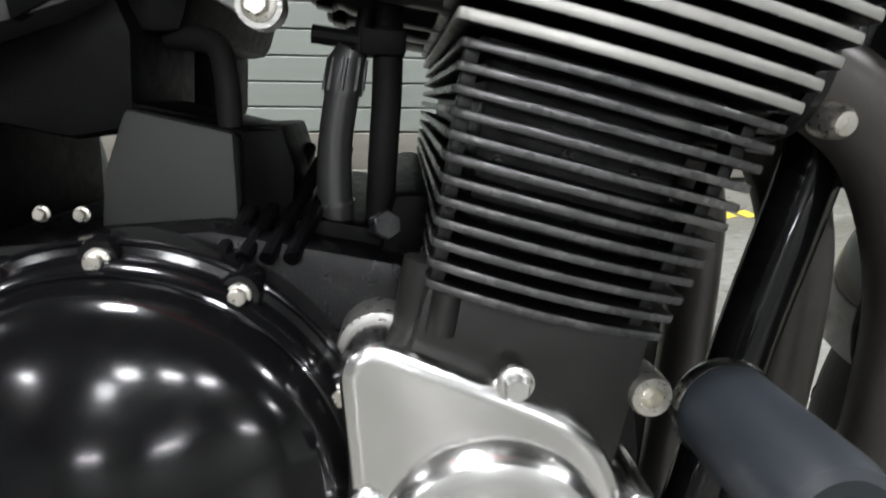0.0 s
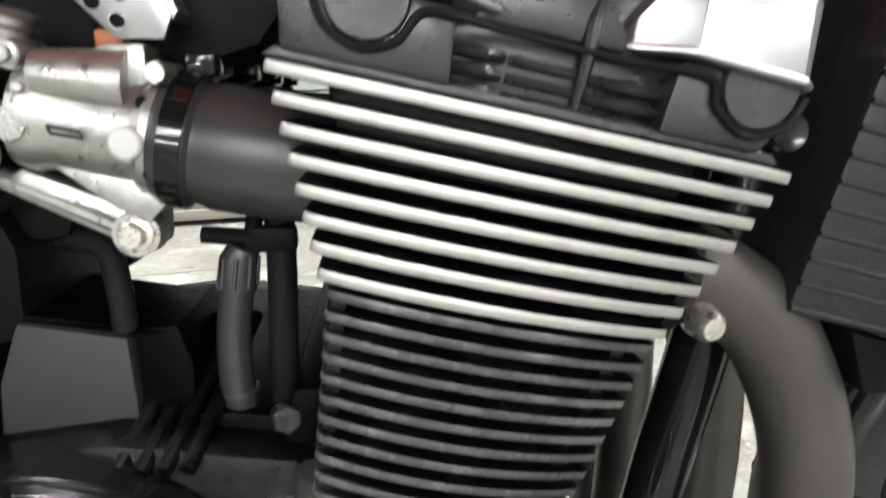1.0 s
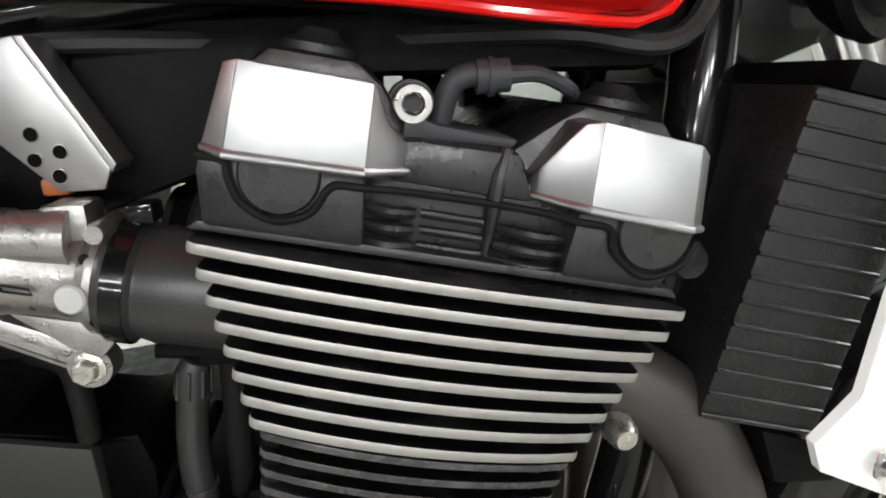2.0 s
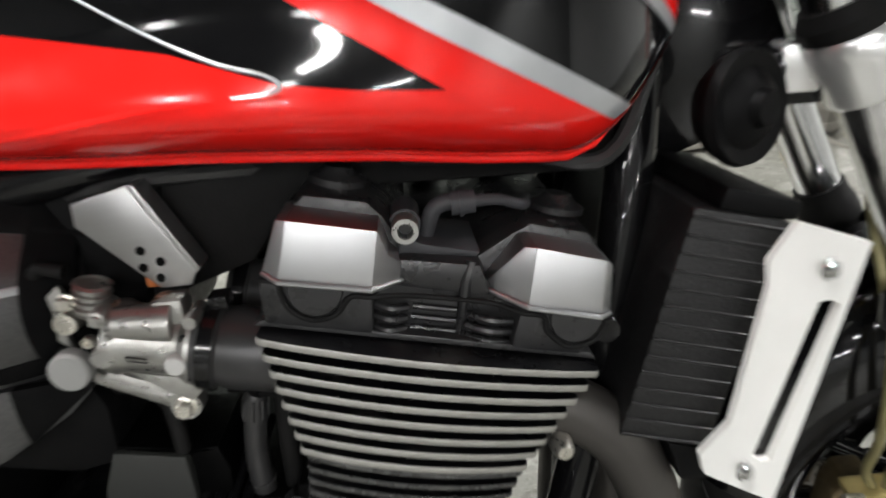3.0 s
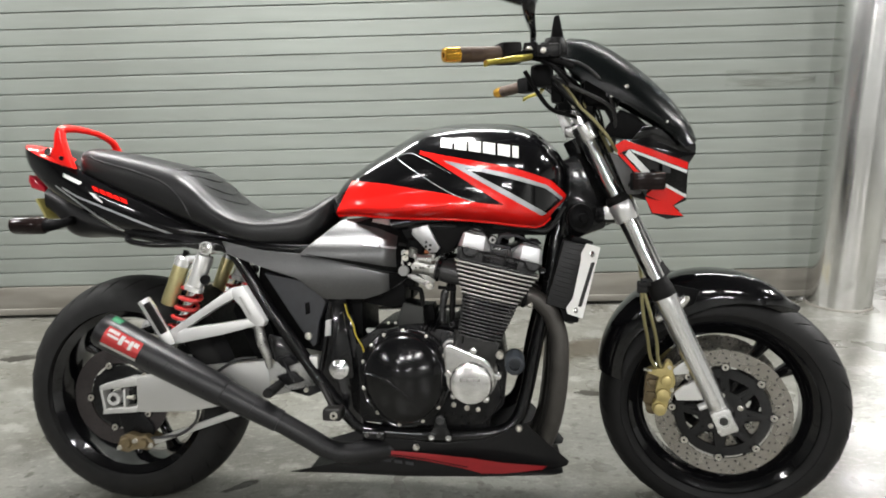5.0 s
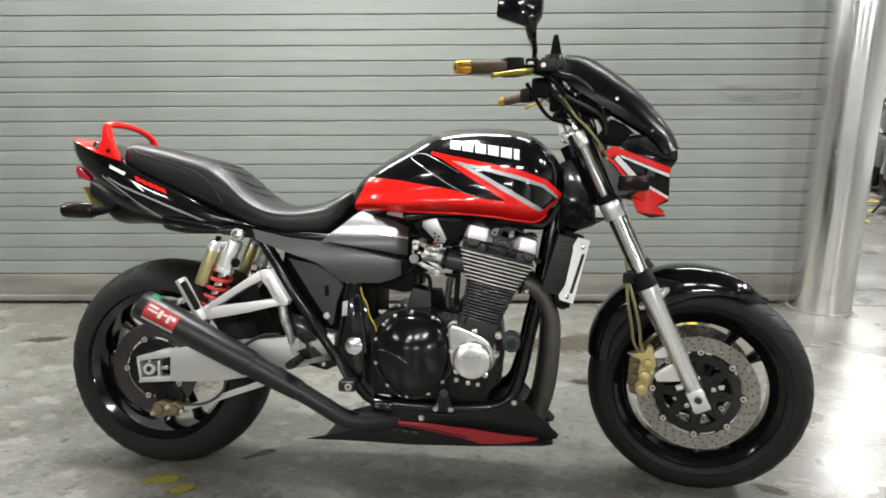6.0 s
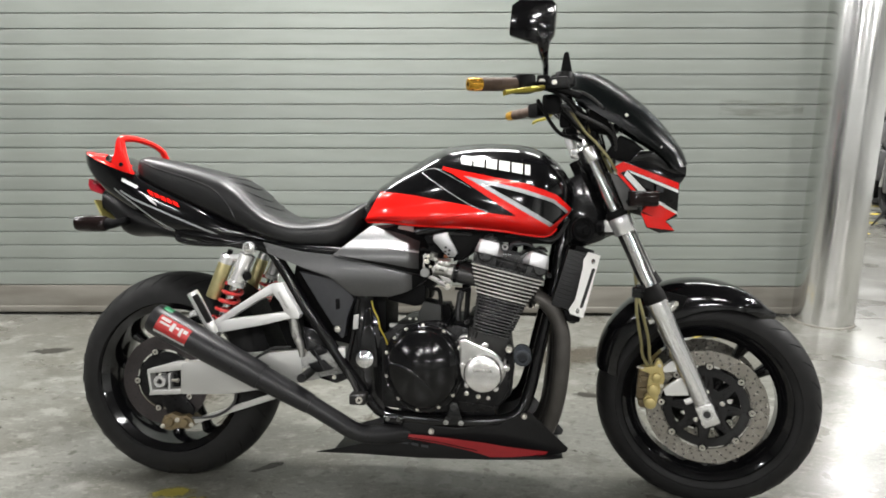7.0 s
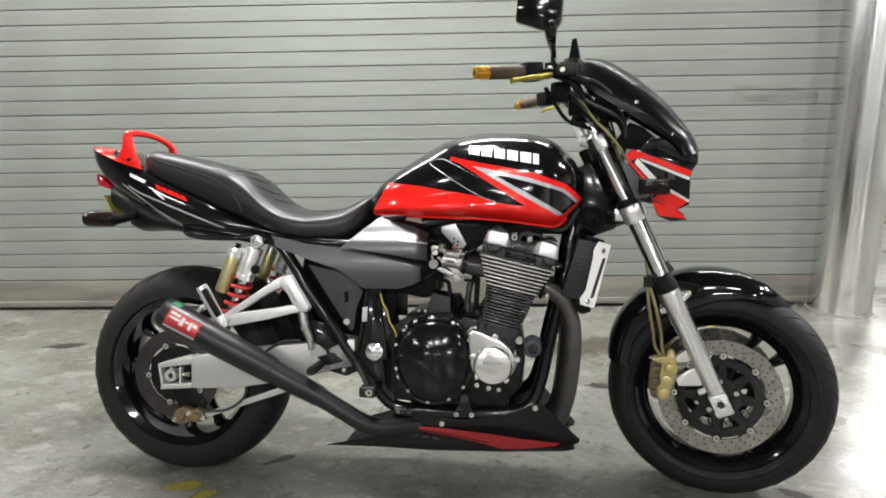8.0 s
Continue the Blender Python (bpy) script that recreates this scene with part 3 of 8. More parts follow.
def wheel(name, x, r, half, rim_r, spoke_angles, label):
    """A cast wheel: the rim carries its spokes; the tyre is a part of its own."""
    zc = r
    bm = bmesh.new()
    rw = half * 0.82
    lathe(bm, (x, 0, zc), (0, 1, 0), [(rim_r, -rw), (rim_r + 0.006, -rw + 0.003), (rim_r + 0.004, -rw + 0.009), (rim_r - 0.012, -rw + 0.014), (rim_r - 0.022, -rw + 0.03),
          (rim_r - 0.026, 0), (rim_r - 0.022, rw - 0.03), (rim_r - 0.012, rw - 0.014), (rim_r + 0.004, rw - 0.009), (rim_r + 0.006, rw - 0.003), (rim_r, rw),
          (rim_r - 0.006, rw - 0.004), (rim_r - 0.02, rw - 0.012), (rim_r - 0.034, 0.02), (rim_r - 0.034, -0.02), (rim_r - 0.02, -rw + 0.012), (rim_r - 0.006, -rw + 0.004)], 96, closed=True)
    lathe(bm, (x, -0.06, zc), (0, 1, 0), [(0, 0), (0.034, 0), (0.04, 0.01), (0.045, 0.04), (0.045, 0.08), (0.04, 0.11), (0.034, 0.12), (0, 0.12)], 40)
    ob = part(name, bm, M["black_gloss"], bike, label)
    for a in spoke_angles:
        w = Vector((math.cos(radians(a)), 0, math.sin(radians(a))))
        c = Vector((x, 0, zc))
        bm = bmesh.new()
        tube(bm, [c + w * 0.03, c + w * 0.09, c + w * 0.15, c + w * (rim_r - 0.028)], [0.02, 0.0135, 0.0125, 0.019], 14, 5, flat=1.25)
        part("spoke", bm, M["black_gloss"], ob)
    t = r - rim_r
    bm = bmesh.new()
    prof = [(rim_r + 0.002, -rw + 0.004), (rim_r + 0.008, -rw - 0.002), (rim_r + 0.02, -rw - 0.006)]
    rt = half
    cr = r - half * 0.82
    for i in range(13):
        a = radians(-98 + 196 * i / 12)
        prof.append((cr + math.cos(a) * half * 0.82, math.sin(a) * half))
    prof += [(rim_r + 0.02, rw + 0.006), (rim_r + 0.008, rw + 0.002), (rim_r + 0.002, rw - 0.004)]
    lathe(bm, (x, 0, zc), (0, 1, 0), prof, 120)
    part("tyre", bm, M["tyre"], ob)
    # slanting tread sipes: shallow dark inlays pressed into the shoulder
    for side in (-1, 1):
        bm = bmesh.new()
        pts = []
        for k in range(5):
            sec = radians(24 + 34 * k / 4) * side
            ang = 0.035 * k
            rr = cr + math.cos(sec) * half * 0.82 - 0.0012
            pts.append((math.cos(ang) * rr, math.sin(sec) * half * 0.985, math.sin(ang) * rr))
        tube(bm, pts, [0.0012, 0.0028, 0.003, 0.0026, 0.001], 6)
        first = part("tread_groove", bm, M["rubber"], ob)
        for i in range(30):
            g = first if i == 0 else new("tread_groove", first.data)
            g.parent = ob
            g.matrix_basis = pose(x, 0, zc, 0, 12 * i + (6 if side > 0 else 0), 0)
    return ob


def disc(parent, x, z, y, r1, r0, bobbins, holes, steel="disc_steel", turn=0):
    """A drilled floating brake disc, with its carrier and bobbins."""
    bm = bmesh.new()
    ring_plate(bm, (x, y - 0.0025, z), (0, 1, 0), r0, r1, 0.005, 72, 0.0005)
    ob = part("brake_disc", bm, M[steel], parent, "drilled steel brake disc")
    bm = bmesh.new()
    for i in range(holes):
        a = 2 * math.pi * i / holes
        for k, rr in enumerate((0.22, 0.5, 0.78)):
            q = r0 + (r1 - r0) * rr
            b = a + k * 0.055
            for s in (-1, 1):
                lathe(bm, (x + math.cos(b) * q, y + s * 0.0026, z + math.sin(b) * q), (0, s, 0), [(0, 0), (0.0027, 0), (0.0025, 0.0003), (0, 0.0003)], 8)
    part("drilling", bm, M["tape_black"], parent)
    bm = bmesh.new()
    ring_plate(bm, (x, y - 0.004, z), (0, 1, 0), 0.03, 0.058, 0.008, 40, 0.001)
    ring_plate(bm, (x, y - 0.004, z), (0, 1, 0), r0 - 0.03, r0 - 0.006, 0.008, 60, 0.001)
    part("disc_carrier", bm, M["black_frame"], parent)
    for i in range(bobbins):
        a = radians(turn + 360 * i / bobbins)
        bm = bmesh.new()
        for off in (-0.24, 0.24):
            p = Vector((x + math.cos(a + off) * 0.044, y, z + math.sin(a + off) * 0.044))
            q = Vector((x + math.cos(a) * (r0 - 0.014), y, z + math.sin(a) * (r0 - 0.014)))
            tube(bm, [p, q], 0.0095, 8, flat=0.45)
        lathe(bm, (x + math.cos(a) * (r0 - 0.004), y - 0.004, z + math.sin(a) * (r0 - 0.004)), (0, 1, 0), [(0, 0), (0.012, 0), (0.012, 0.008), (0, 0.008)], 18)
        part("carrier_arm", bm, M["black_frame"], parent)
    for i in range(bobbins):
        a = radians(turn + 360 * i / bobbins)
        bm = bmesh.new()
        lathe(bm, (x + math.cos(a) * (r0 - 0.002), y - 0.006, z + math.sin(a) * (r0 - 0.002)), (0, 1, 0), [(0.0035, 0.0), (0.008, 0), (0.0085, 0.001), (0.0085, 0.011), (0.008, 0.012), (0.0035, 0.012)], 18, closed=True)
        part("bobbin", bm, M["bolt_steel"], parent)


def front_end():
    fw = wheel("front_wheel", FX, 0.300, 0.060, 0.222, [33, 59, 153, 179, 273, 299], "gloss black cast front wheel with six slim spokes")
    for y in (-0.068, 0.068):
        disc(fw, FX, 0.30, y, 0.16, 0.119, 8, 34, "disc_steel", -2)
    bolts("disc_bolt", [(FX + math.cos(radians(20 + 72 * i)) * 0.044, -0.072, 0.3 + math.sin(radians(20 + 72 * i)) * 0.044) for i in range(5)], "bolt_steel", fw, r=0.005)
    # fork: from the axle up to the top clamp
    foot, top = Vector((FX - 0.002, 0, 0.3)), Vector((FX - 0.350, 0, 1.0295))
    d = (top - foot).normalized()
    for side in (-1, 1):
        off = Vector((0, 0.103 * side, 0))
        bm = bmesh.new()
        a = foot + off + d * 0.012
        lathe(bm, a, d, [(0, 0), (0.021, 0.004), (0.0235, 0.03), (0.025, 0.12), (0.0265, 0.24), (0.0285, 0.27), (0.0305, 0.29), (0.0305, 0.315), (0.0, 0.315)], 40)
        # flats and the axle clamp foot
        box(bm, (0, 0, -0.004), (0.046, 0.05, 0.062), 0.006, Matrix.Translation(foot + off) @ Vector((0, 0, 1)).rotation_difference(d).to_matrix().to_4x4())
        fn = d.cross(Vector((0, 1, 0)))
        tube(bm, [a + d * 0.05 + fn * 0.018, a + d * 0.27 + fn * 0.023], 0.0065, 8)
        # lug with the mudguard bolt
        tube(bm, [a + d * 0.275 + fn * -0.005, a + d * 0.292 - fn * 0.046], [0.014, 0.0115], 12)
        tube(bm, [a + d * 0.275, a + d * 0.27 + fn * 0.04], [0.014, 0.009], 12)
        leg = part("fork_leg", bm, M["fork_alu"], bike, "satin aluminium lower fork leg")
        bm = bmesh.new()
        ax = foot + off
        lathe(bm, ax + Vector((0, 0.0252 * side, 0)), (0, side, 0), [(0.0108, 0), (0.0155, 0), (0.015, 0.003), (0.0112, 0.003)], 28, closed=True)
        part("axle_ring", bm, M["alu_satin"], leg)
        bm = bmesh.new()
        ngon(bm, ax + Vector((0, 0.0252 * side, 0)), (0, side, 0), 0.0108, 0.0006, 6, 0)
        part("axle_bore", bm, M["tape_black"], leg, "dark hexagonal axle bore")
        for off in (-0.0075, 0.0075):
            bm = bmesh.new()
            tube(bm, [a + d * 0.03 + fn * off + Vector((0, 0.0222 * side, 0)), a + d * 0.12 + fn * off + Vector((0, 0.0238 * side, 0)), a + d * 0.24 + fn * off + Vector((0, 0.0254 * side, 0)), a + d * 0.268 + fn * off + Vector((0, 0.027 * side, 0))], 0.0017, 8)
            part("leg_flute", bm, M["fork_alu"], leg)
        bm = bmesh.new()
        bolt(bm, a + d * 0.292 - fn * 0.046 + Vector((0, 0.009 * side, 0)), (0, side, 0), 0.0055, 0.006, socket=True)
        part("lug_bolt", bm, M["bolt_steel"], leg)
        bm = bmesh.new()
        bolt(bm, ax - d * 0.022 + fn * 0.018 + Vector((0, 0.02 * side, 0)), (fn.x, 0, fn.z), 0.004, 0.005)
        part("pinch_bolt", bm, M["bolt_steel"], leg)
        bm = bmesh.new()
        lathe(bm, a, d, [(0.0, 0.305), (0.029, 0.305), (0.0295, 0.315), (0.0305, 0.328), (0.029, 0.34), (0.026, 0.35), (0.025, 0.362), (0, 0.362)], 36)
        part("dust_seal", bm, M["rubber"], leg, "black rubber fork dust seal")
        bm = bmesh.new()
        L = (top - foot).length
        lathe(bm, a, d, [(0, 0.34), (0.0222, 0.34), (0.0222, L - 0.02), (0, L - 0.02)], 36)
        part("stanchion", bm, M["chrome"], bike, "chrome fork stanchion tube")
        # lower clamp sleeve
        bm = bmesh.new()
        lathe(bm, a, d, [(0, 0.519), (0.027, 0.519), (0.0285, 0.523), (0.0285, 0.542), (0.03, 0.547), (0.03, 0.562), (0.027, 0.567), (0, 0.567)], 36)
        box(bm, a + d * 0.537 + Vector((-0.03, -0.02 * side, 0)), (0.04, 0.035, 0.036), 0.005)
        c = part("lower_clamp", bm, M["alu_satin"], bike, "silver lower fork clamp")
        bm = bmesh.new()
        lathe(bm, a, d, [(0, 0.567), (0.029, 0.567), (0.03, 0.577), (0.025, 0.587), (0, 0.587)], 36)
        part("clamp_collar", bm, M["rubber"], c)
        bm = bmesh.new()
        lathe(bm, a, d, [(0, L - 0.075), (0.027, L - 0.075), (0.029, L - 0.068), (0.029, L - 0.035), (0.024, L - 0.028), (0.024, L - 0.012), (0.02, L), (0, L)], 36)
        box(bm, a + d * (L - 0.05) + Vector((-0.02, -0.03 * side, 0)), (0.06, 0.05, 0.028), 0.006)
        tc = part("top_clamp", bm, M["polished"], bike, "silver top fork clamp")
        bm = bmesh.new()
        ngon(bm, a + d * (L - 0.002), d, 0.013, 0.012, 6)
        part("fork_cap", bm, M["chrome"], tc)
    bm = bmesh.new()
    box(bm, (0.52, 0, 0.79), (0.06, 0.2, 0.04), 0.01)
    tube(bm, [(0.53, 0, 0.765), (0.43, 0, 0.98)], 0.032, 24)
    part("steering_stem", bm, M["black_frame"], bike)
    STEERED[0] = False
    bm = bmesh.new()
    prism(bm, [(0.35, 0.79), (0.395, 0.915), (0.45, 0.94), (0.53, 0.79), (0.505, 0.745), (0.42, 0.715)], -0.042, 0.042, 0.012)
    part("frame_neck", bm, M["black_frame"], bike, "gloss black steering head gusset")
    STEERED[0] = True
    # handlebar risers
    for s in (-1, 1):
        bm = bmesh.new()
        tube(bm, [(0.43, 0.06 * s, 0.985), (0.398, 0.06 * s, 1.056)], [0.016, 0.0125], 16)
        riser = part("bar_riser", bm, M["alu_cast"], bike, "bright silver handlebar riser")
        bm = bmesh.new()
        prism(bm, [(0.384, 1.052), (0.408, 1.046), (0.446, 1.082), (0.44, 1.12), (0.415, 1.122)], 0.045 * s, 0.075 * s, 0.006)
        part("riser_clamp", bm, M["black_frame"], riser)
    # brake calipers
    for s in (-1, 1):
        y = 0.068 * s
        # outer half: a waisted casting with two round piston lobes and a horn at its top
        bm = bmesh.new()
        prism(bm, [(0.67, 0.432), (0.68, 0.42), (0.681, 0.402), (0.687, 0.38), (0.682, 0.358), (0.673, 0.34), (0.671, 0.322), (0.667, 0.3), (0.655, 0.289), (0.64, 0.291), (0.632, 0.305), (0.634, 0.32), (0.643, 0.333), (0.64, 0.35), (0.642, 0.372), (0.647, 0.39),
                   (0.62, 0.398), (0.618, 0.406), (0.657, 0.412), (0.662, 0.428)], y + 0.034 * s, y + 0.004 * s, 0.0045)
        cal = part("brake_caliper", bm, M["brass_paint"], bike, "brass-coloured six-piston brake caliper")
        for px_, pz_, pr in ((0.666, 0.382, 0.0145), (0.659, 0.345, 0.0175), (0.651, 0.308, 0.0165)):
            bm = bmesh.new()
            lathe(bm, (px_, y + 0.031 * s, pz_), (0, s, 0), [(0, 0), (pr, 0), (pr, 0.006), (pr * 0.9, 0.0105), (pr * 0.6, 0.013), (0, 0.0135)], 24)
            part("piston_housing", bm, M["brass_paint"], cal)
        # inner half and the bridge over the disc, dulled by brake dust
        bm = bmesh.new()
        prism(bm, [(0.616, 0.382), (0.626, 0.402), (0.652, 0.404), (0.66, 0.36), (0.652, 0.29), (0.64, 0.28), (0.622, 0.283), (0.612, 0.315)], y + 0.008 * s, y - 0.03 * s, 0.006)
        part("caliper_half", bm, M["grimy_brass"], cal, "grimy inner caliper half")
        for k in range(3):
            bm = bmesh.new()
            box(bm, (0.63 + 0.002 * k, y + 0.012 * s, 0.302 + 0.034 * k), (0.024, 0.016, 0.015), 0.003)
            part("caliper_bridge", bm, M["grimy_brass"], cal)
        bolts("caliper_bolt", [(0.672, y + 0.033 * s, 0.417), (0.636, y + 0.01 * s, 0.3), (0.626, y + 0.01 * s, 0.366), (0.679, y + 0.033 * s, 0.36)], "bolt_steel", cal, (0, s, 0), 0.005, 0.006, True)
        bm = bmesh.new()
        tube(bm, [(0.63, y + 0.03 * s, 0.404), (0.612, y + 0.034 * s, 0.408)], [0.0045, 0.0035], 10)
        part("bleed_nipple", bm, M["bolt_steel"], cal)
        # two cast ears that carry it on the leg
        bm = bmesh.new()
        prism(bm, [(0.676, 0.408), (0.7, 0.43), (0.72, 0.44), (0.735, 0.412), (0.715, 0.402), (0.684, 0.396)], y + 0.03 * s, y + 0.014 * s, 0.003)
        part("caliper_mount", bm, M["alu_satin"], bike)
        bm = bmesh.new()
        prism(bm, [(0.682, 0.352), (0.7, 0.366), (0.738, 0.392), (0.768, 0.36), (0.757, 0.338), (0.725, 0.334), (0.69, 0.331)], y + 0.03 * s, y + 0.014 * s, 0.004)
        part("caliper_mount", bm, M["alu_satin"], bike)
        bm = bmesh.new()
        tube(bm, [(0.742, y + 0.03 * s, 0.318), (0.775, y + 0.03 * s, 0.335)], 0.0085, 14)
        part("caliper_mount", bm, M["alu_satin"], bike)
    # brake hoses
    hose = bmesh.new()
    tube(hose, [(0.42, -0.12, 1.10), (0.46, -0.10, 1.06), (0.50, -0.075, 0.99), (0.545, -0.068, 0.90), (0.575, -0.065, 0.82), (0.592, -0.08, 0.70), (0.605, -0.11, 0.62)], 0.0042, 8, 8)
    part("brake_hose", hose, M["hose_gold"], bike, "gold braided brake hose")
    for k in (0, 1):
        hose = bmesh.new()
        tube(hose, [(0.602, -0.13, 0.62 + 0.01 * k), (0.607 + 0.016 * k, -0.135, 0.56), (0.619 + 0.02 * k, -0.12, 0.49), (0.626 + 0.018 * k, -0.1 - 0.006 * k, 0.44), (0.64 + 0.012 * k, -0.09, 0.412)], 0.0042, 8, 8)
        part("brake_hose", hose, M["hose_gold"], bike)
    bm = bmesh.new()
    box(bm, (0.604, -0.13, 0.622), (0.026, 0.014, 0.03), 0.004)
    box(bm, (0.616, -0.12, 0.632), (0.034, 0.008, 0.02), 0.003)
    part("hose_joint", bm, M["black_frame"], bike)
    # mudguard
    bm = bmesh.new()
    rings = []
    N = 46
    for i in range(N + 1):
        t = i / N
        a = radians(165 - 109 * t)
        r = 0.314 + 0.042 * math.sin(math.pi * min(1, t * 1.05)) ** 0.8
        w = 0.072 + 0.014 * math.sin(math.pi * min(1, t * 1.15)) - (0.055 * ((t - 0.8) / 0.2) ** 2 if t > 0.8 else 0)
        drop = 0.066 + 0.03 * math.exp(-((t - 0.5) / 0.16) ** 2) - 0.04 * max(0, (t - 0.7) / 0.3)
        ring = []
        K = 16
        for k in range(2 * K + 2):
            inner = k > K
            u = (k if not inner else 2 * K + 1 - k) / K * 2 - 1
            th = 0.0025 if inner else 0
            y = (w - th) * math.sin(u * math.pi / 2)
            rr = r - th - drop * (1 - math.cos(u * math.pi / 2)) ** 1.4
            ring.append((FX + math.cos(a) * rr, y, 0.30 + math.sin(a) * rr))
        rings.append(ring)
    loft(bm, rings)
    guard = part("front_mudguard", bm, M["black_gloss"], bike, "gloss black front mudguard")
    for s in (-1, 1):
        bm = bmesh.new()
        prism(bm, [(0.655, 0.535), (0.725, 0.575), (0.735, 0.61), (0.68, 0.62), (0.65, 0.585)], 0.086 * s, 0.08 * s, 0.002)
        part("guard_mount", bm, M["black_plastic"], guard)


STEERED[0] = True
front_end()


def fairing():
    # smoked fly screen: a bent shell with thickness
    def shell(bm, f, nu, nv, th):
        outer = [[Vector(f(i / nu, j / nv)) for j in range(nv + 1)] for i in range(nu + 1)]
        tmp = bmesh.new()
        A = [[tmp.verts.new(p) for p in row] for row in outer]
        B = []
        for i in range(nu + 1):
            row = []
            for j in range(nv + 1):
                du = outer[min(i + 1, nu)][j] - outer[max(i - 1, 0)][j]
                dv = outer[i][min(j + 1, nv)] - outer[i][max(j - 1, 0)]
                row.append(tmp.verts.new(outer[i][j] + du.cross(dv).normalized() * th))
            B.append(row)
        for i in range(nu):
            for j in range(nv):
                tmp.faces.new((A[i][j], A[i + 1][j], A[i + 1][j + 1], A[i][j + 1]))
                tmp.faces.new((B[i][j], B[i][j + 1], B[i + 1][j + 1], B[i + 1][j]))
        for i in range(nu):
            tmp.faces.new((A[i][0], B[i][0], B[i + 1][0], A[i + 1][0]))
            tmp.faces.new((A[i][nv], A[i + 1][nv], B[i + 1][nv], B[i][nv]))
        for j in range(nv):
            tmp.faces.new((A[0][j], A[0][j + 1], B[0][j + 1], B[0][j]))
            tmp.faces.new((A[nu][j], B[nu][j], B[nu][j + 1], A[nu][j + 1]))
        merge(bm, tmp)

    crest = [(0.43, 1.222), (0.481, 1.212), (0.559, 1.162), (0.637, 1.092), (0.699, 1.014), (0.722, 0.965)]
    edge = [(0.398, 1.19), (0.412, 1.15), (0.493, 1.095), (0.567, 1.048), (0.639, 1.0), (0.69, 0.95)]

    def line(pts, t):
        k = t * (len(pts) - 1)
        i = min(int(k), len(pts) - 2)
        s = stations_at([(n, p[0], p[1]) for n, p in enumerate(pts)], k)
        return s

    def screen(u, v):
        s = v * 2 - 1
        c, e = line(crest, u), line(edge, u)
        w = 0.115 + 0.035 * math.sin(math.pi * min(1, u * 1.1))
        q = abs(s) ** 2.2
        return (c[0] + (e[0] - c[0]) * q, w * math.sin(s * math.pi / 2), c[1] + (e[1] - c[1]) * q)
    bm = bmesh.new()
    shell(bm, screen, 28, 28, 0.003)
    scr = part("fly_screen", bm, M["smoke_screen"], bike, "dark smoked plastic fly screen")
    for x, z, y in ((0.47, 1.137, -0.138), (0.561, 1.092, -0.143), (0.65, 1.01, -0.125)):
        bm = bmesh.new()
        lathe(bm, (x, y, z), (0, -1, 0.3), [(0, 0), (0.0055, 0), (0.004, 0.004), (0, 0.005)], 14)
        part("screen_screw", bm, M["bolt_steel"], scr)
    # lower cowl: each side a bent panel, black with red and silver stripes, and a pointed chin
    SHIFT = pose(0.012, 0, 0.011)
    SURF = lambda x, z: -(0.13 - 0.9 * max(0, x - 0.56) ** 1.6 - 0.25 * max(0, 0.86 - z))
    for s in (-1, 1):
        sf = (lambda x, z: SURF(x, z)) if s < 0 else (lambda x, z: -SURF(x, z))
        bm = bmesh.new()
        outline = [(0.517, 0.945), (0.545, 0.962), (0.60, 0.965), (0.668, 0.932), (0.706, 0.925), (0.69, 0.90), (0.688, 0.815), (0.655, 0.80), (0.685, 0.775), (0.645, 0.77), (0.61, 0.785), (0.592, 0.83), (0.56, 0.895)]
        prism(bm, outline, sf, (lambda x, z: sf(x, z) - 0.004 * s), 0.001)
        prism(bm, [(0.56, 0.96), (0.585, 0.99), (0.63, 0.99), (0.706, 0.948), (0.706, 0.925), (0.668, 0.932), (0.60, 0.965)], sf, (lambda x, z: sf(x, z) - 0.004 * s), 0.001)
        cowl = part("side_cowl", bm, M["black_gloss"], bike, "black and red headlamp cowl panel with silver stripes", SHIFT)
        if s > 0:
            continue
        bm = bmesh.new()
        ribbon(bm, [(0.5175, 0.944), (0.545, 0.961), (0.689, 0.905)], [(0.535, 0.93), (0.56, 0.94), (0.688, 0.888)], SURF, 0.0008)
        ribbon(bm, [(0.5175, 0.944), (0.535, 0.93)], [(0.56, 0.896), (0.60, 0.86)], SURF, 0.0010, 12)
        ribbon(bm, [(0.535, 0.935), (0.605, 0.858)], [(0.56, 0.896), (0.60, 0.845)], SURF, 0.0014, 12)
        ribbon(bm, [(0.625, 0.858), (0.688, 0.825)], [(0.596, 0.83), (0.656, 0.802)], SURF, 0.0008, 12)
        ribbon(bm, [(0.594, 0.826), (0.655, 0.806)], [(0.612, 0.786), (0.683, 0.777)], SURF, 0.0012, 12)
        part("red_stripe", bm, M["red_paint"], cowl, m=SHIFT)
        bm = bmesh.new()
        ribbon(bm, [(0.56, 0.939), (0.688, 0.887)], [(0.565, 0.931), (0.687, 0.879)], SURF, 0.0016, 20, 2)
        ribbon(bm, [(0.556, 0.938), (0.622, 0.866)], [(0.548, 0.926), (0.606, 0.862)], SURF, 0.0018, 14, 2)
        ribbon(bm, [(0.632, 0.862), (0.688, 0.828)], [(0.626, 0.857), (0.687, 0.821)], SURF, 0.0014, 14, 2)
        part("silver_stripe", bm, M["white_decal"], cowl, m=SHIFT)
        # worn emblem on the black field
        bm = bmesh.new()
        ribbon(bm, [(0.632, 0.905), (0.65, 0.899)], [(0.632, 0.886), (0.65, 0.88)], SURF, 0.0012, 6, 2)
        part("emblem", bm, M["grey_plastic"], cowl, m=SHIFT)
    # nose between the panels
    bm = bmesh.new()
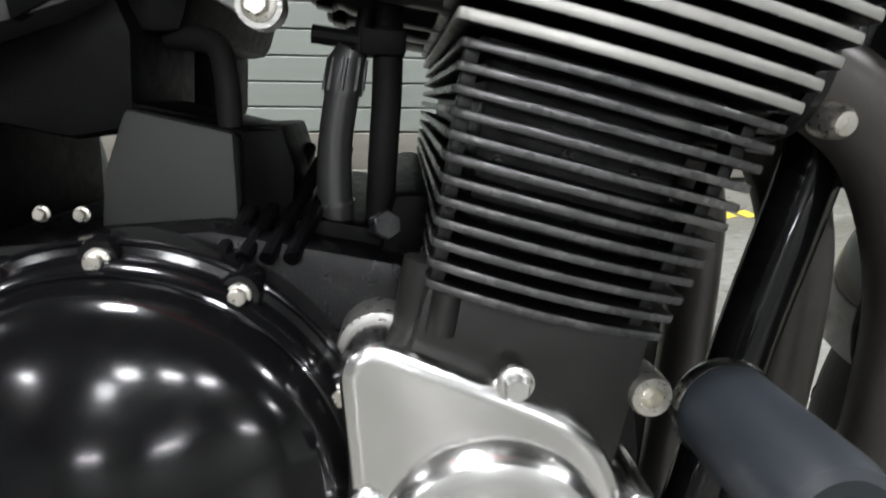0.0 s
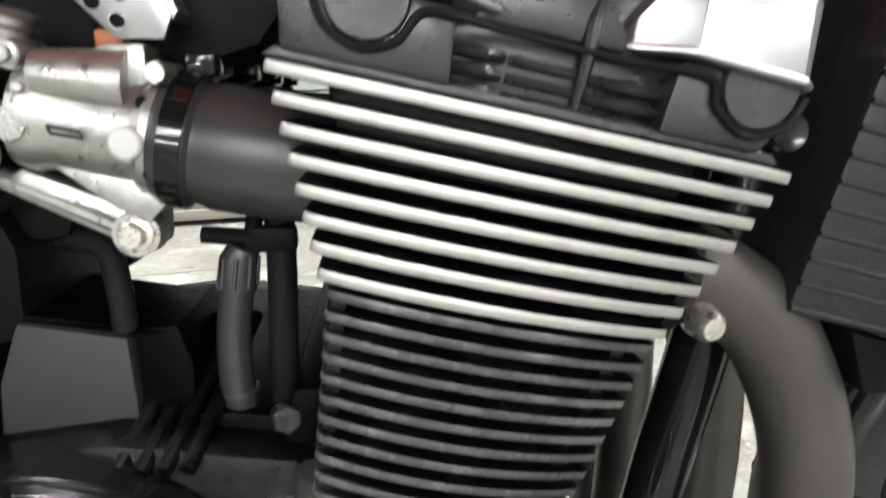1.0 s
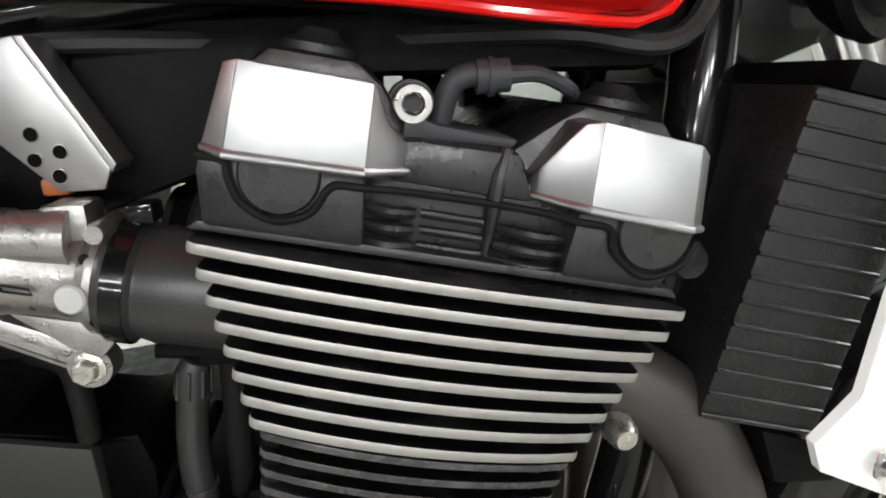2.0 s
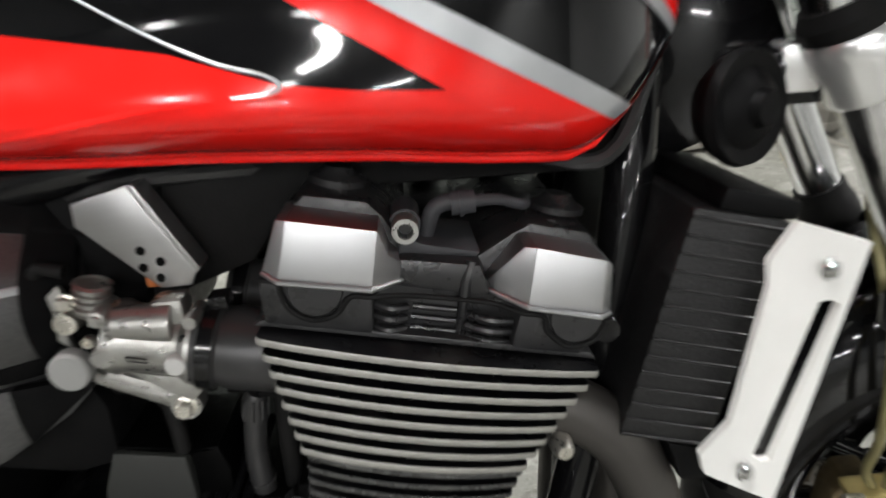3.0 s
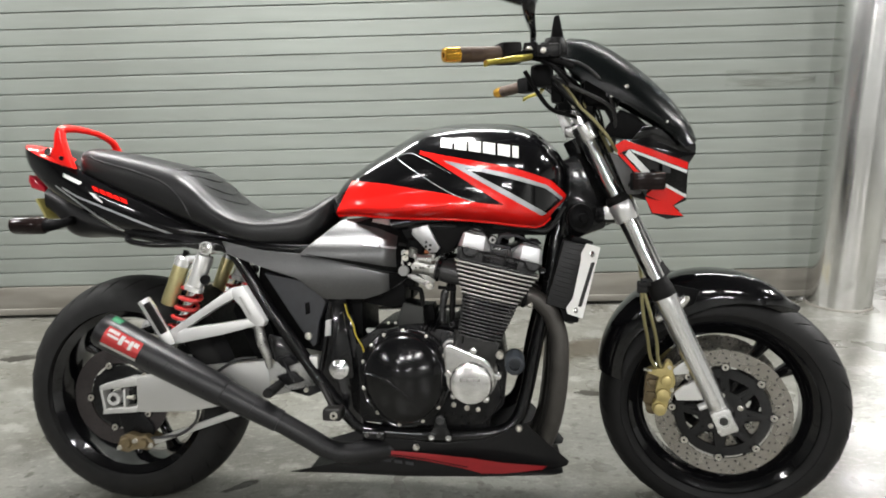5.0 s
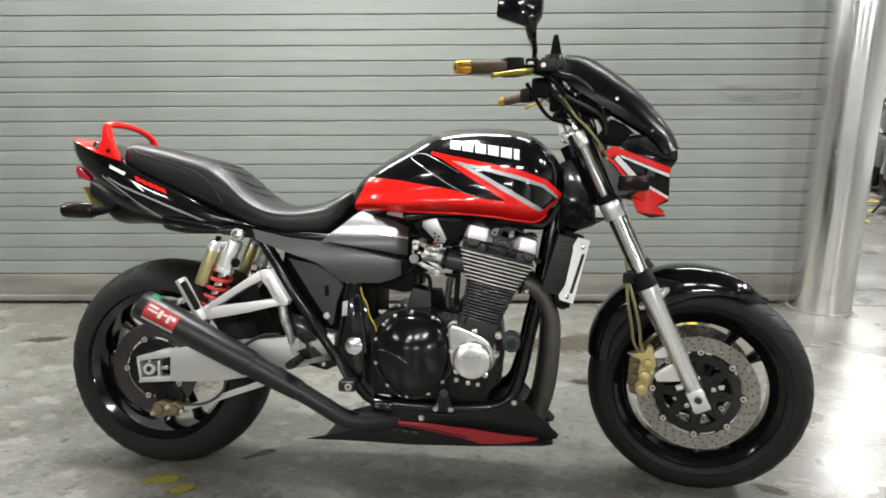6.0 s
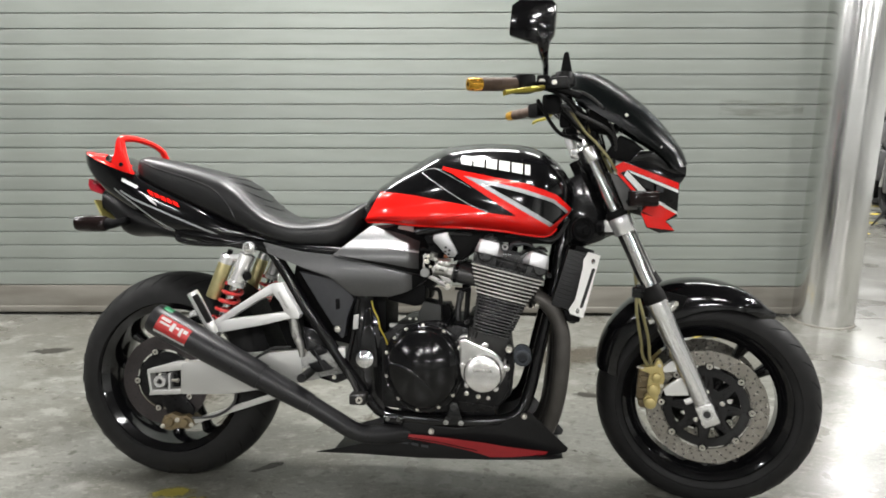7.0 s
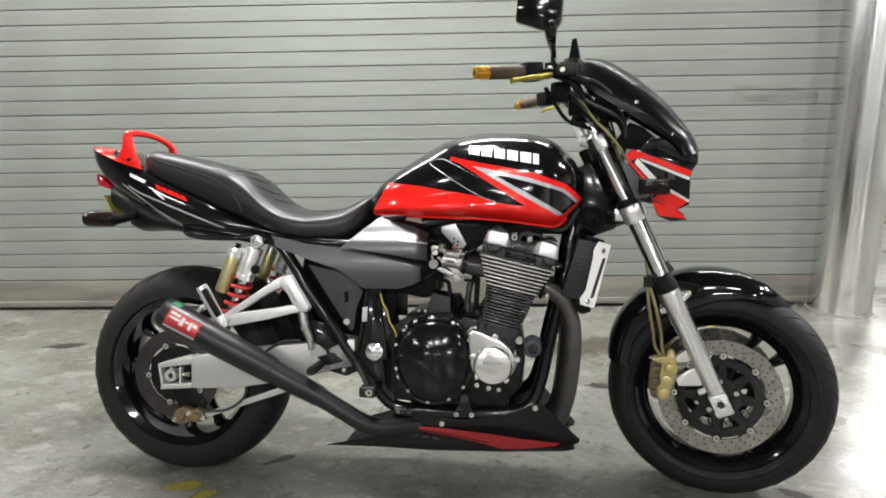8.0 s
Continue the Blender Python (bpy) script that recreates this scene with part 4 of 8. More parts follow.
    hull(bm, [(0.53, 0.83, 0.89, 0.955, 0.10, 3, 3), (0.6, 0.81, 0.88, 0.955, 0.105, 3, 3), (0.66, 0.80, 0.87, 0.94, 0.09, 3, 3), (0.69, 0.81, 0.87, 0.92, 0.07, 3, 3)], 14, 32)
    part("headlamp_shell", bm, M["black_plastic"], bike, m=SHIFT)
    bm = bmesh.new()
    prism(bm, [(0.52, 0.945), (0.545, 0.935), (0.60, 0.875), (0.60, 0.845), (0.565, 0.84)], -0.118, -0.1, 0.006)
    part("headlamp_side", bm, M["lamp_glass"], bike, "clear grey headlamp side")
    bm = bmesh.new()
    prism(bm, [(0.50, 0.985), (0.545, 1.045), (0.58, 1.03), (0.63, 0.985), (0.57, 0.97)], -0.11, 0.11, 0.008)
    box(bm, (0.50, -0.02, 1.09), (0.08, 0.2, 0.07), 0.02, None)
    part("instrument_bracket", bm, M["black_plastic"], bike)
    for y in (-0.06, 0.06):
        bm = bmesh.new()
        lathe(bm, (0.475, y, 1.125), (-0.75, 0, 0.66), [(0, -0.06), (0.045, -0.06), (0.05, -0.01), (0.052, 0.0), (0.048, 0.006), (0, 0.003)], 30)
        part("instrument_dial", bm, M["dial"], bike, "round black instrument dial")
    bm = bmesh.new()
    lathe(bm, (0.525, -0.118, 1.075), (-0.2, -0.4, 1), [(0, 0), (0.012, 0), (0.013, 0.01), (0.008, 0.016), (0, 0.017)], 18)
    part("bracket_cap", bm, M["chrome"], bike)
    # turn signals
    for s in (-1, 1):
        bm = bmesh.new()
        box(bm, (0.614, 0.16 * s, 0.876), (0.072, 0.045, 0.04), 0.007)
        sig = part("turn_signal", bm, M["smoke_lens"], bike, "smoked rectangular turn signal")
        bm = bmesh.new()
        box(bm, (0.582, 0.155 * s, 0.876), (0.02, 0.04, 0.041), 0.005)
        tube(bm, [(0.585, 0.155 * s, 0.872), (0.575, 0.11 * s, 0.865)], 0.009, 12)
        part("signal_stalk", bm, M["black_plastic"], sig)


fairing()


def controls():
    hb = bmesh.new()
    tube(hb, [(0.428, 0, 1.09), (0.428, -0.08, 1.092), (0.405, -0.16, 1.145), (0.365, -0.235, 1.152), (0.205, -0.385, 1.142)], 0.011, 14, 6)
    tube(hb, [(0.428, 0, 1.09), (0.428, 0.08, 1.092), (0.405, 0.16, 1.145), (0.33, 0.235, 1.144), (0.15, 0.385, 1.13)], 0.011, 14, 6)
    bar = part("handlebar", hb, M["black_frame"], bike, "black tubular handlebar")
    bar.matrix_basis = STEER @ pose(-0.006, 0, 0.011)
    for s in (-1, 1):
        d = Vector((0.165, 0.145 * -s, 0.013)).normalized()
        e = Vector((0.211, -0.378, 1.143)) if s < 0 else Vector((0.158, 0.378, 1.131))
        bm = bmesh.new()
        lathe(bm, e + d * 0.022, d, [(0, 0), (0.0155, 0), (0.0165, 0.004), (0.0165, 0.02), (0.0158, 0.022), (0.0158, 0.026), (0.0165, 0.028), (0.0165, 0.05), (0.0158, 0.052), (0.0158, 0.056), (0.0165, 0.058), (0.0165, 0.105), (0.019, 0.108), (0.019, 0.118), (0, 0.118)], 24)
        part("grip", bm, M["grip_brown"], bar, "brown rubber grip")
        bm = bmesh.new()
        lathe(bm, e + d * 0.023, -d, [(0, 0), (0.016, 0), (0.0165, 0.012), (0.0155, 0.028), (0.0145, 0.034), (0.012, 0.035), (0.006, 0.035), (0.0055, 0.026), (0, 0.026)], 24)
        part("bar_end", bm, M["gold_anodised"], bar, "gold anodised bar end")
        base = e + d * 0.145
        bm = bmesh.new()
        box(bm, (0, 0, 0), (0.05, 0.042, 0.046), 0.008, Matrix.Translation(base) @ Vector((1, 0, 0)).rotation_difference(d).to_matrix().to_4x4())
        box(bm, base + d * 0.045 + Vector((0.012, 0, 0.004)), (0.032, 0.04, 0.034), 0.007)
        part("switch_box", bm, M["black_plastic"], bar)
        # lever and its perch
        bm = bmesh.new()
        f = Vector((0.62, 0.78 * s, 0)) * 0.05
        p0 = base + d * 0.02 + Vector((0.032, 0.014 * s, -0.012))
        tube(bm, [p0, p0 - d * 0.05 + Vector((0.02, 0.02 * s, -0.006)), p0 - d * 0.1 + Vector((0.018, 0.018 * s, -0.01)), p0 - d * 0.128 + Vector((0.022, 0.022 * s, -0.014))], [0.009, 0.0085, 0.0065, 0.008], 12, 5, flat=0.7)
        part("lever", bm, M["gold_lever"], bar, "gold hand lever")
        bm = bmesh.new()
        box(bm, base + d * 0.06 + Vector((0.03, 0.012 * s, 0.0)), (0.07, 0.028, 0.03), 0.007)
        tube(bm, [base + d * 0.07 + Vector((0.02, 0, -0.01)), base + d * 0.11 + Vector((0.05, 0, -0.03))], 0.01, 12)
        if s < 0:
            lathe(bm, base + d * 0.085 + Vector((0.03, 0.0, -0.005)), (0, 0, 1), [(0, 0), (0.021, 0), (0.023, 0.004), (0.023, 0.03), (0.021, 0.034), (0, 0.036)], 24)
        part("master_cylinder", bm, M["black_engine"], bar)
        bolts("perch_bolt", [base + d * 0.02 + Vector((0.03, 0.014 * s, 0.004))], "bolt_steel", bar, (0, 0, 1), 0.007)
        bolts("perch_bolt", [base + d * 0.06 + Vector((0.03, 0.03 * s, 0))], "bolt_steel", bar, (0, s, 0), 0.005)
        # brake or clutch fluid pipe and wiring
        for k in range(3):
            bm = bmesh.new()
            w = base + d * (0.05 + 0.012 * k)
            tube(bm, [w, w + Vector((0.05, 0, -0.02 - 0.012 * k)), Vector((0.46, 0.1 * s, 1.09 - 0.02 * k)), Vector((0.5, 0.07 * s, 1.0 - 0.02 * k)), Vector((0.49, 0.06 * s, 0.88))], 0.0036, 8, 6)
            part("cable", bm, M["black_plastic"], bike)
        # mirror
        if s > 0:
            continue
        st = base + d * 0.03 + Vector((0.022, 0, 0.024))
        hd = Vector((0.352, 0.385 * s, 1.288))
        bm = bmesh.new()
        tube(bm, [st, st + Vector((0.0, 0, 0.03)), hd + Vector((0.024, 0, -0.06)), hd + Vector((0.024, 0, -0.01))], [0.006, 0.008, 0.013, 0.022], 12, 5)
        prism(bm, [(hd.x - 0.056, hd.z - 0.028), (hd.x - 0.05, hd.z + 0.04), (hd.x - 0.03, hd.z + 0.052), (hd.x + 0.045, hd.z + 0.046), (hd.x + 0.054, hd.z + 0.035), (hd.x + 0.05, hd.z - 0.03), (hd.x + 0.03, hd.z - 0.058)], hd.y - 0.016, hd.y + 0.012, 0.009)
        mir = part("mirror", bm, M["black_gloss"], bike, "black rear-view mirror on a tapered stalk")
        bm = bmesh.new()
        ngon(bm, st - Vector((0, 0, 0.004)), (0, 0, 1), 0.009, 0.012)
        part("mirror_nut", bm, M["chrome"], mir)
    bm = bmesh.new()
    prism(bm, [(0.392, 1.195), (0.402, 1.25), (0.413, 1.253), (0.424, 1.20)], -0.2, -0.185, 0.004)
    box(bm, (0.40, -0.19, 1.18), (0.06, 0.04, 0.03), 0.008)
    part("fluid_reservoir", bm, M["black_plastic"], bike)
    # throttle and clutch cables, loom and clamps crowding round the risers
    for k, (a, b, c, e, r) in enumerate((((0.36, -0.22, 1.14), (0.42, -0.19, 1.08), (0.47, -0.12, 1.02), (0.48, -0.07, 0.93), 0.004),
                                         ((0.37, -0.21, 1.13), (0.45, -0.2, 1.09), (0.53, -0.13, 1.04), (0.53, -0.08, 0.95), 0.0045),
                                         ((0.34, -0.23, 1.13), (0.39, -0.2, 1.05), (0.44, -0.13, 1.03), (0.5, -0.09, 1.0), 0.005),
                                         ((0.40, -0.19, 1.12), (0.44, -0.16, 1.06), (0.46, -0.1, 1.07), (0.51, -0.06, 1.05), 0.006),
                                         ((0.33, 0.2, 1.13), (0.41, 0.14, 1.06), (0.47, 0.02, 1.03), (0.5, -0.05, 0.96), 0.0045),
                                         ((0.38, -0.17, 1.15), (0.45, -0.17, 1.15), (0.51, -0.14, 1.1), (0.54, -0.1, 1.02), 0.004))):
        bm = bmesh.new()
        tube(bm, [a, b, c, e], r, 8, 7)
        part("cable", bm, M["hose_rubber" if k % 2 else "black_plastic"], bike)
    bm = bmesh.new()
    tube(bm, [(0.40, -0.19, 1.115), (0.433, -0.165, 1.084), (0.458, -0.16, 1.05), (0.489, -0.16, 1.019), (0.519, -0.16, 0.982), (0.54, -0.13, 0.945)], 0.0038, 10, 6)
    part("brake_hose", bm, M["hose_gold"], bike)
    for c, size in (((0.375, -0.2, 1.12), (0.05, 0.04, 0.05)), ((0.43, -0.1, 1.07), (0.06, 0.05, 0.05)), ((0.45, -0.05, 1.05), (0.07, 0.1, 0.04)), ((0.405, -0.16, 1.09), (0.03, 0.03, 0.06))):
        bm = bmesh.new()
        box(bm, c, size, 0.01)
        part("control_block", bm, M["black_plastic"], bike)
    bolts("clamp_bolt", [(0.43, -0.126, 1.075), (0.41, -0.176, 1.1), (0.44, -0.126, 1.055)], "bolt_steel", bike, (0, -1, 0), 0.005, 0.006)
    for k in range(3):
        bm = bmesh.new()
        y = -0.03 + 0.035 * k
        tube(bm, [(0.46, y, 1.12), (0.51, y * 0.8 - 0.03, 1.05 + 0.012 * k), (0.53, y - 0.04, 1.0), (0.52, y * 0.6, 0.93), (0.51, y * 0.5, 0.87)], 0.005, 8, 6)
        part("cable", bm, M["hose_rubber"], bike)


controls()
STEERED[0] = False


# ---- tank, seat, tail and side covers ----
TANK = [(-0.192, 0.781, 0.795, 0.808, 0.066, 2.6), (-0.168, 0.78, 0.812, 0.848, 0.09, 2.6), (-0.145, 0.78, 0.82, 0.878, 0.108, 2.6), (-0.10, 0.78, 0.828, 0.91, 0.135, 2.6), (-0.03, 0.774, 0.833, 0.954, 0.16, 2.6),
        (0.05, 0.771, 0.842, 0.996, 0.184, 2.7), (0.13, 0.769, 0.848, 1.01, 0.202, 2.8), (0.22, 0.762, 0.852, 1.01, 0.213, 2.9), (0.30, 0.752, 0.852, 1.0, 0.21, 2.9),
        (0.345, 0.753, 0.855, 0.978, 0.195, 2.8), (0.385, 0.793, 0.86, 0.941, 0.155, 2.6), (0.412, 0.82, 0.86, 0.9, 0.10, 2.4)]


def tank_side(x, z):
    """The tank's right flank: full above, tucked in to a lip below."""
    zb, zm, zt, w, eu = stations_at(TANK, x)
    if z > zm:
        s = min((z - zm) / (zt - zm), 0.995)
        return -w * (1 - s ** eu) ** (1 / eu)
    s = min((zm - z) / (zm - zb), 1.0)
    swell = 0.055 * min(max((0.3 - x) / 0.15, 0.0), 1.0)
    rise = min(s / 0.6, 1.0)
    return -w * (1 + swell * rise * rise * (3 - 2 * rise) - 0.02 * s - 0.36 * max(0.0, (s - 0.6) / 0.4) ** 2)


def tank_ring(x, n=30):
    zb, zm, zt, w, eu = stations_at(TANK, x)
    half = [(tank_side(x, zb + (zm - zb) * i / 25), zb + (zm - zb) * i / 25) for i in range(25)]
    for i in range(n):
        a = math.pi / 2 * i / n
        half.append((-w * math.cos(a) ** (2 / eu), zm + (zt - zm) * math.sin(a) ** (2 / eu)))
    return [(x, y, z) for y, z in half] + [(x, 0, zt)] + [(x, -y, z) for y, z in half[::-1]]


def tank():
    bm = bmesh.new()
    loft(bm, [tank_ring(TANK[0][0] + (TANK[-1][0] - TANK[0][0]) * i / 70) for i in range(71)])
    ob = part("fuel_tank", bm, M["black_gloss"], bike, "gloss black fuel tank with red wedge, red and silver stripes", sharp=60)
    bottom = lambda x: stations_at(TANK, x)[0] + 0.003
    red = bmesh.new()
    # broad red band along the lower edge
    upper = [(-0.12, 0.868), (-0.024, 0.857), (0.047, 0.844), (0.13, 0.829), (0.181, 0.812), (0.215, 0.807), (0.262, 0.803), (0.345, 0.778), (0.366, 0.788)]
    lower = [(x, bottom(x)) for x in (-0.172, -0.1, -0.04, 0.03, 0.1, 0.17, 0.24, 0.3, 0.345, 0.366)]
    ribbon(red, upper, lower, tank_side, 0.001, 110, 28)
    # slanting arm, upper arm and the front edge
    ribbon(red, [(0.06, 0.931), (0.12, 0.908), (0.345, 0.777)], [(0.056, 0.926), (0.085, 0.914), (0.265, 0.797)], tank_side, 0.0014, 60, 8)
    ribbon(red, [(0.058, 0.934), (0.115, 0.92), (0.277, 0.888), (0.361, 0.861), (0.403, 0.829)], [(0.062, 0.926), (0.115, 0.906), (0.269, 0.874), (0.354, 0.848), (0.394, 0.82)], tank_side, 0.0016, 60, 4)
    ribbon(red, [(0.404, 0.83), (0.401, 0.818), (0.366, 0.783), (0.345, 0.765)], [(0.394, 0.826), (0.391, 0.816), (0.36, 0.79), (0.344, 0.776)], tank_side, 0.0018, 30, 3)
    part("red_panel", red, M["red_paint"], ob, "bright red painted panel and stripes")
    # rolled lip along the lower edge and the soft crease above it
    lip = bmesh.new()
    xs = [-0.165 + 0.53 * i / 30 for i in range(31)]
    tube(lip, [(x, tank_side(x, bottom(x)) - 0.001, bottom(x) - 0.0005) for x in xs], 0.0034, 10)
    part("tank_lip", lip, M["red_paint"], ob)
    crease = bmesh.new()
    pts = [(-0.118, 0.792), (-0.06, 0.79), (0.0, 0.793), (0.07, 0.799), (0.12, 0.805), (0.165, 0.807), (0.185, 0.8075), (0.198, 0.8075)]
    tube(crease, [(x, tank_side(x, z) + 0.0012, z) for x, z in pts], [0.001, 0.0024, 0.0028, 0.0028, 0.0028, 0.0026, 0.0022, 0.001], 10, 6)
    part("flank_crease", crease, M["red_paint"], ob)
    sil = bmesh.new()
    ribbon(sil, [(0.115, 0.908), (0.269, 0.8745), (0.354, 0.8485), (0.394, 0.8205)], [(0.135, 0.896), (0.261, 0.866), (0.35, 0.841), (0.389, 0.815)], tank_side, 0.002, 50, 3)
    ribbon(sil, [(0.135, 0.905), (0.262, 0.836), (0.354, 0.784)], [(0.125, 0.903), (0.252, 0.828), (0.342, 0.7785)], tank_side, 0.0022, 50, 3)
    part("silver_stripe", sil, M["silver_paint"], ob, "silver grey pinstripe")
    # maker's mark: six plain white blocks
    n = 6
    for i in range(n):
        t0, t1 = i / n, (i + 0.84) / n
        if i == n - 1:
            t1 = (i + 0.42) / n
        bm = bmesh.new()
        top = lambda t: (0.108 + 0.2 * t, 0.964 - 0.030 * t)
        low = lambda t: (0.108 + 0.2 * t, 0.94 - 0.034 * t)
        ribbon(bm, [top(t0), top(t1)], [low(t0), low(t1)], tank_side, 0.0012, 8, 4)
        part("mark_block", bm, M["white_decal"], ob, "plain white block")
    # raised rim round the knee recess, its highlight painted on as a silver line
    bm = bmesh.new()
    pts = [(0.136, 0.876), (0.102, 0.895), (0.075, 0.91), (0.042, 0.927), (0.024, 0.929), (0.009, 0.926), (0.001, 0.919), (0.012, 0.909), (0.039, 0.89), (0.071, 0.869), (0.101, 0.85), (0.127, 0.835), (0.153, 0.823), (0.173, 0.817), (0.18, 0.812), (0.173, 0.8085), (0.157, 0.808)]
    tube(bm, [(x, tank_side(x, z) - 0.0008, z) for x, z in pts], [0.0004, 0.0006] + [0.0009] * 12 + [0.0012, 0.0009, 0.0004], 10, 6)
    part("knee_rim", bm, M["silver_paint"], ob, "thin silver line painted as the highlight on the knee recess rim")
    bm = bmesh.new()
    lathe(bm, (0.16, 0, 0.992), (0, 0, 1), [(0, 0), (0.05, 0), (0.05, 0.004), (0.042, 0.007), (0, 0.008)], 36)
    part("filler_cap", bm, M["chrome"], ob)


tank()


def seat_and_tail():
    S = [(-0.872, 0.90, 0.922, 0.938, 0.055, 2.6, 4), (-0.85, 0.895, 0.928, 0.966, 0.095, 2.8, 5), (-0.80, 0.872, 0.91, 0.962, 0.11, 2.8, 5), (-0.70, 0.826, 0.885, 0.942, 0.12, 2.8, 5), (-0.62, 0.793, 0.86, 0.924, 0.13, 2.8, 5),
         (-0.575, 0.774, 0.845, 0.911, 0.136, 2.8, 5), (-0.53, 0.756, 0.82, 0.885, 0.14, 2.7, 5), (-0.475, 0.737, 0.785, 0.834, 0.147, 2.6, 5), (-0.425, 0.722, 0.762, 0.802, 0.152, 2.6, 5), (-0.365, 0.71, 0.748, 0.788, 0.15, 2.6, 5),
         (-0.305, 0.7, 0.748, 0.792, 0.14, 2.6, 4), (-0.245, 0.703, 0.755, 0.808, 0.122, 2.6, 4), (-0.195, 0.74, 0.795, 0.836, 0.095, 2.6, 3), (-0.165, 0.80, 0.828, 0.848, 0.06, 2.6, 3)]
    bm = bmesh.new()
    hull(bm, S, 64, 44)
    seat = part("seat", bm, M["vinyl"], bike, "stepped black vinyl dual seat with piping", sharp=60)

    def side(x, z):
        zb, zm, zt, w, eu, el = stations_at(S, x)
        s = (z - zm) / (zt - zm) if z > zm else (zm - z) / (zm - zb)
        e = eu if z > zm else el
        return -w * (1 - min(max(s, 0), 0.98) ** e) ** (1 / e)
    for sgn in (-1, 1):
        bm = bmesh.new()
        pts = [(-0.825, 0.94), (-0.778, 0.923), (-0.684, 0.897), (-0.606, 0.868), (-0.56, 0.828), (-0.535, 0.785), (-0.526, 0.762)]
        tube(bm, [(x, -sgn * side(x, z) - sgn * 0.001, z) for x, z in pts], 0.003, 8, 6)
        part("piping", bm, M["vinyl"], seat)
    for k in range(4):
        x0 = -0.555 + 0.036 * k
        pts = []
        for j in range(11):
            u = -1 + 2 * j / 10
            x = x0 - 0.035 * u * u
            zb, zm, zt, w, eu, el = stations_at(S, x)
            y = u * w * (0.8 - 0.05 * k)
            z = zm + (zt - zm) * (1 - (abs(y) / w) ** eu) ** (1 / eu)
            pts.append((x, y, z - 0.0005))
        bm = bmesh.new()
        tube(bm, pts, [0.001] + [0.0028] * 9 + [0.001], 10, 3)
        part("stitched_rib", bm, M["vinyl"], seat)
    # tail fairing
    T = [(-1.06, 0.955, 0.974, 0.986, 0.03, 3, 3), (-1.03, 0.915, 0.957, 0.982, 0.065, 3, 3), (-0.99, 0.874, 0.935, 0.976, 0.088, 3.4, 3.4), (-0.93, 0.832, 0.9, 0.966, 0.108, 3.6, 3.6), (-0.86, 0.795, 0.855, 0.92, 0.12, 3.6, 3.6),
         (-0.76, 0.742, 0.80, 0.874, 0.127, 3.6, 3.6), (-0.66, 0.725, 0.772, 0.832, 0.13, 3.4, 3.4), (-0.56, 0.718, 0.745, 0.78, 0.124, 3.2, 3.2), (-0.50, 0.716, 0.735, 0.757, 0.115, 3, 3), (-0.44, 0.71, 0.72, 0.735, 0.10, 3, 3)]
    bm = bmesh.new()
    hull(bm, T, 60, 44)
    tail = part("tail_fairing", bm, M["black_gloss"], bike, "gloss black tail fairing with silver stripes", sharp=60)

    def tside(x, z):
        zb, zm, zt, w, eu, el = stations_at(T, x)
        s = (z - zm) / (zt - zm) if z > zm else (zm - z) / (zm - zb)
        e = eu if z > zm else el
        return -w * (1 - min(max(s, 0), 0.97) ** e) ** (1 / e)
    bm = bmesh.new()
    ribbon(bm, [(-1.047, 0.983), (-1.0, 0.976), (-0.93, 0.964), (-0.885, 0.936)], [(-1.046, 0.976), (-0.967, 0.944), (-0.929, 0.93), (-0.878, 0.913)], tside, 0.001, 40, 8)
    part("red_tip", bm, M["red_paint"], tail, "red painted tail tip")
    for upper in ([(-0.912, 0.868), (-0.868, 0.839), (-0.786, 0.784), (-0.699, 0.736)], [(-0.891, 0.862), (-0.847, 0.839), (-0.722, 0.791), (-0.568, 0.732)]):
        bm = bmesh.new()
        ribbon(bm, upper, [(x + 0.002, z - 0.0065) for x, z in upper], tside, 0.0014, 40, 2)
        part("silver_stripe", bm, M["silver_paint"], tail, "thin silver stripe")
    bm = bmesh.new()
    ribbon(bm, [(-0.885, 0.897), (-0.832, 0.873)], [(-0.886, 0.887), (-0.838, 0.866)], tside, 0.0012, 12, 2)
    part("white_decal", bm, M["white_decal"], tail, "worn white decal bar")
    bm = bmesh.new()
    ribbon(bm, [(-0.812, 0.848), (-0.795, 0.842), (-0.772, 0.82)], [(-0.81, 0.846), (-0.796, 0.832), (-0.775, 0.8185)], tside, 0.0012, 12, 2)
    part("white_decal", bm, M["white_decal"], tail)
    for k in range(5):
        x = -0.806 + 0.0195 * k
        z = 0.864 - 0.0076 * k
        bm = bmesh.new()
        ribbon(bm, [(x, z), (x + 0.0155, z - 0.006)], [(x + 0.009, z - 0.014), (x + 0.0245, z - 0.02)], tside, 0.0016, 6, 2)
        part("red_bar", bm, M["red_paint"], tail, "plain red decal bar")
    bm = bmesh.new()
    prism(bm, [(-1.034, 0.9), (-1.016, 0.888), (-0.985, 0.862), (-0.99, 0.85), (-1.028, 0.862), (-1.036, 0.88)], -0.055, 0.055, 0.007, None, 3)
    part("tail_lamp", bm, M["tail_red"], bike, "red tail lamp lens")
    bm = bmesh.new()
    prism(bm, [(-0.99, 0.861), (-0.955, 0.835), (-0.962, 0.824), (-0.995, 0.846)], -0.05, 0.05, 0.005)
    part("plate_lamp", bm, M["lamp_glass"], bike)
    bm = bmesh.new()
    box(bm, (0, 0, 0), (0.062, 0.09, 0.007), 0.003, pose(-0.992, -0.02, 0.806, 0, 62, 0))
    part("plate_holder", bm, M["lamp_yellow"], bike, "yellowed plate holder")
    bm = bmesh.new()
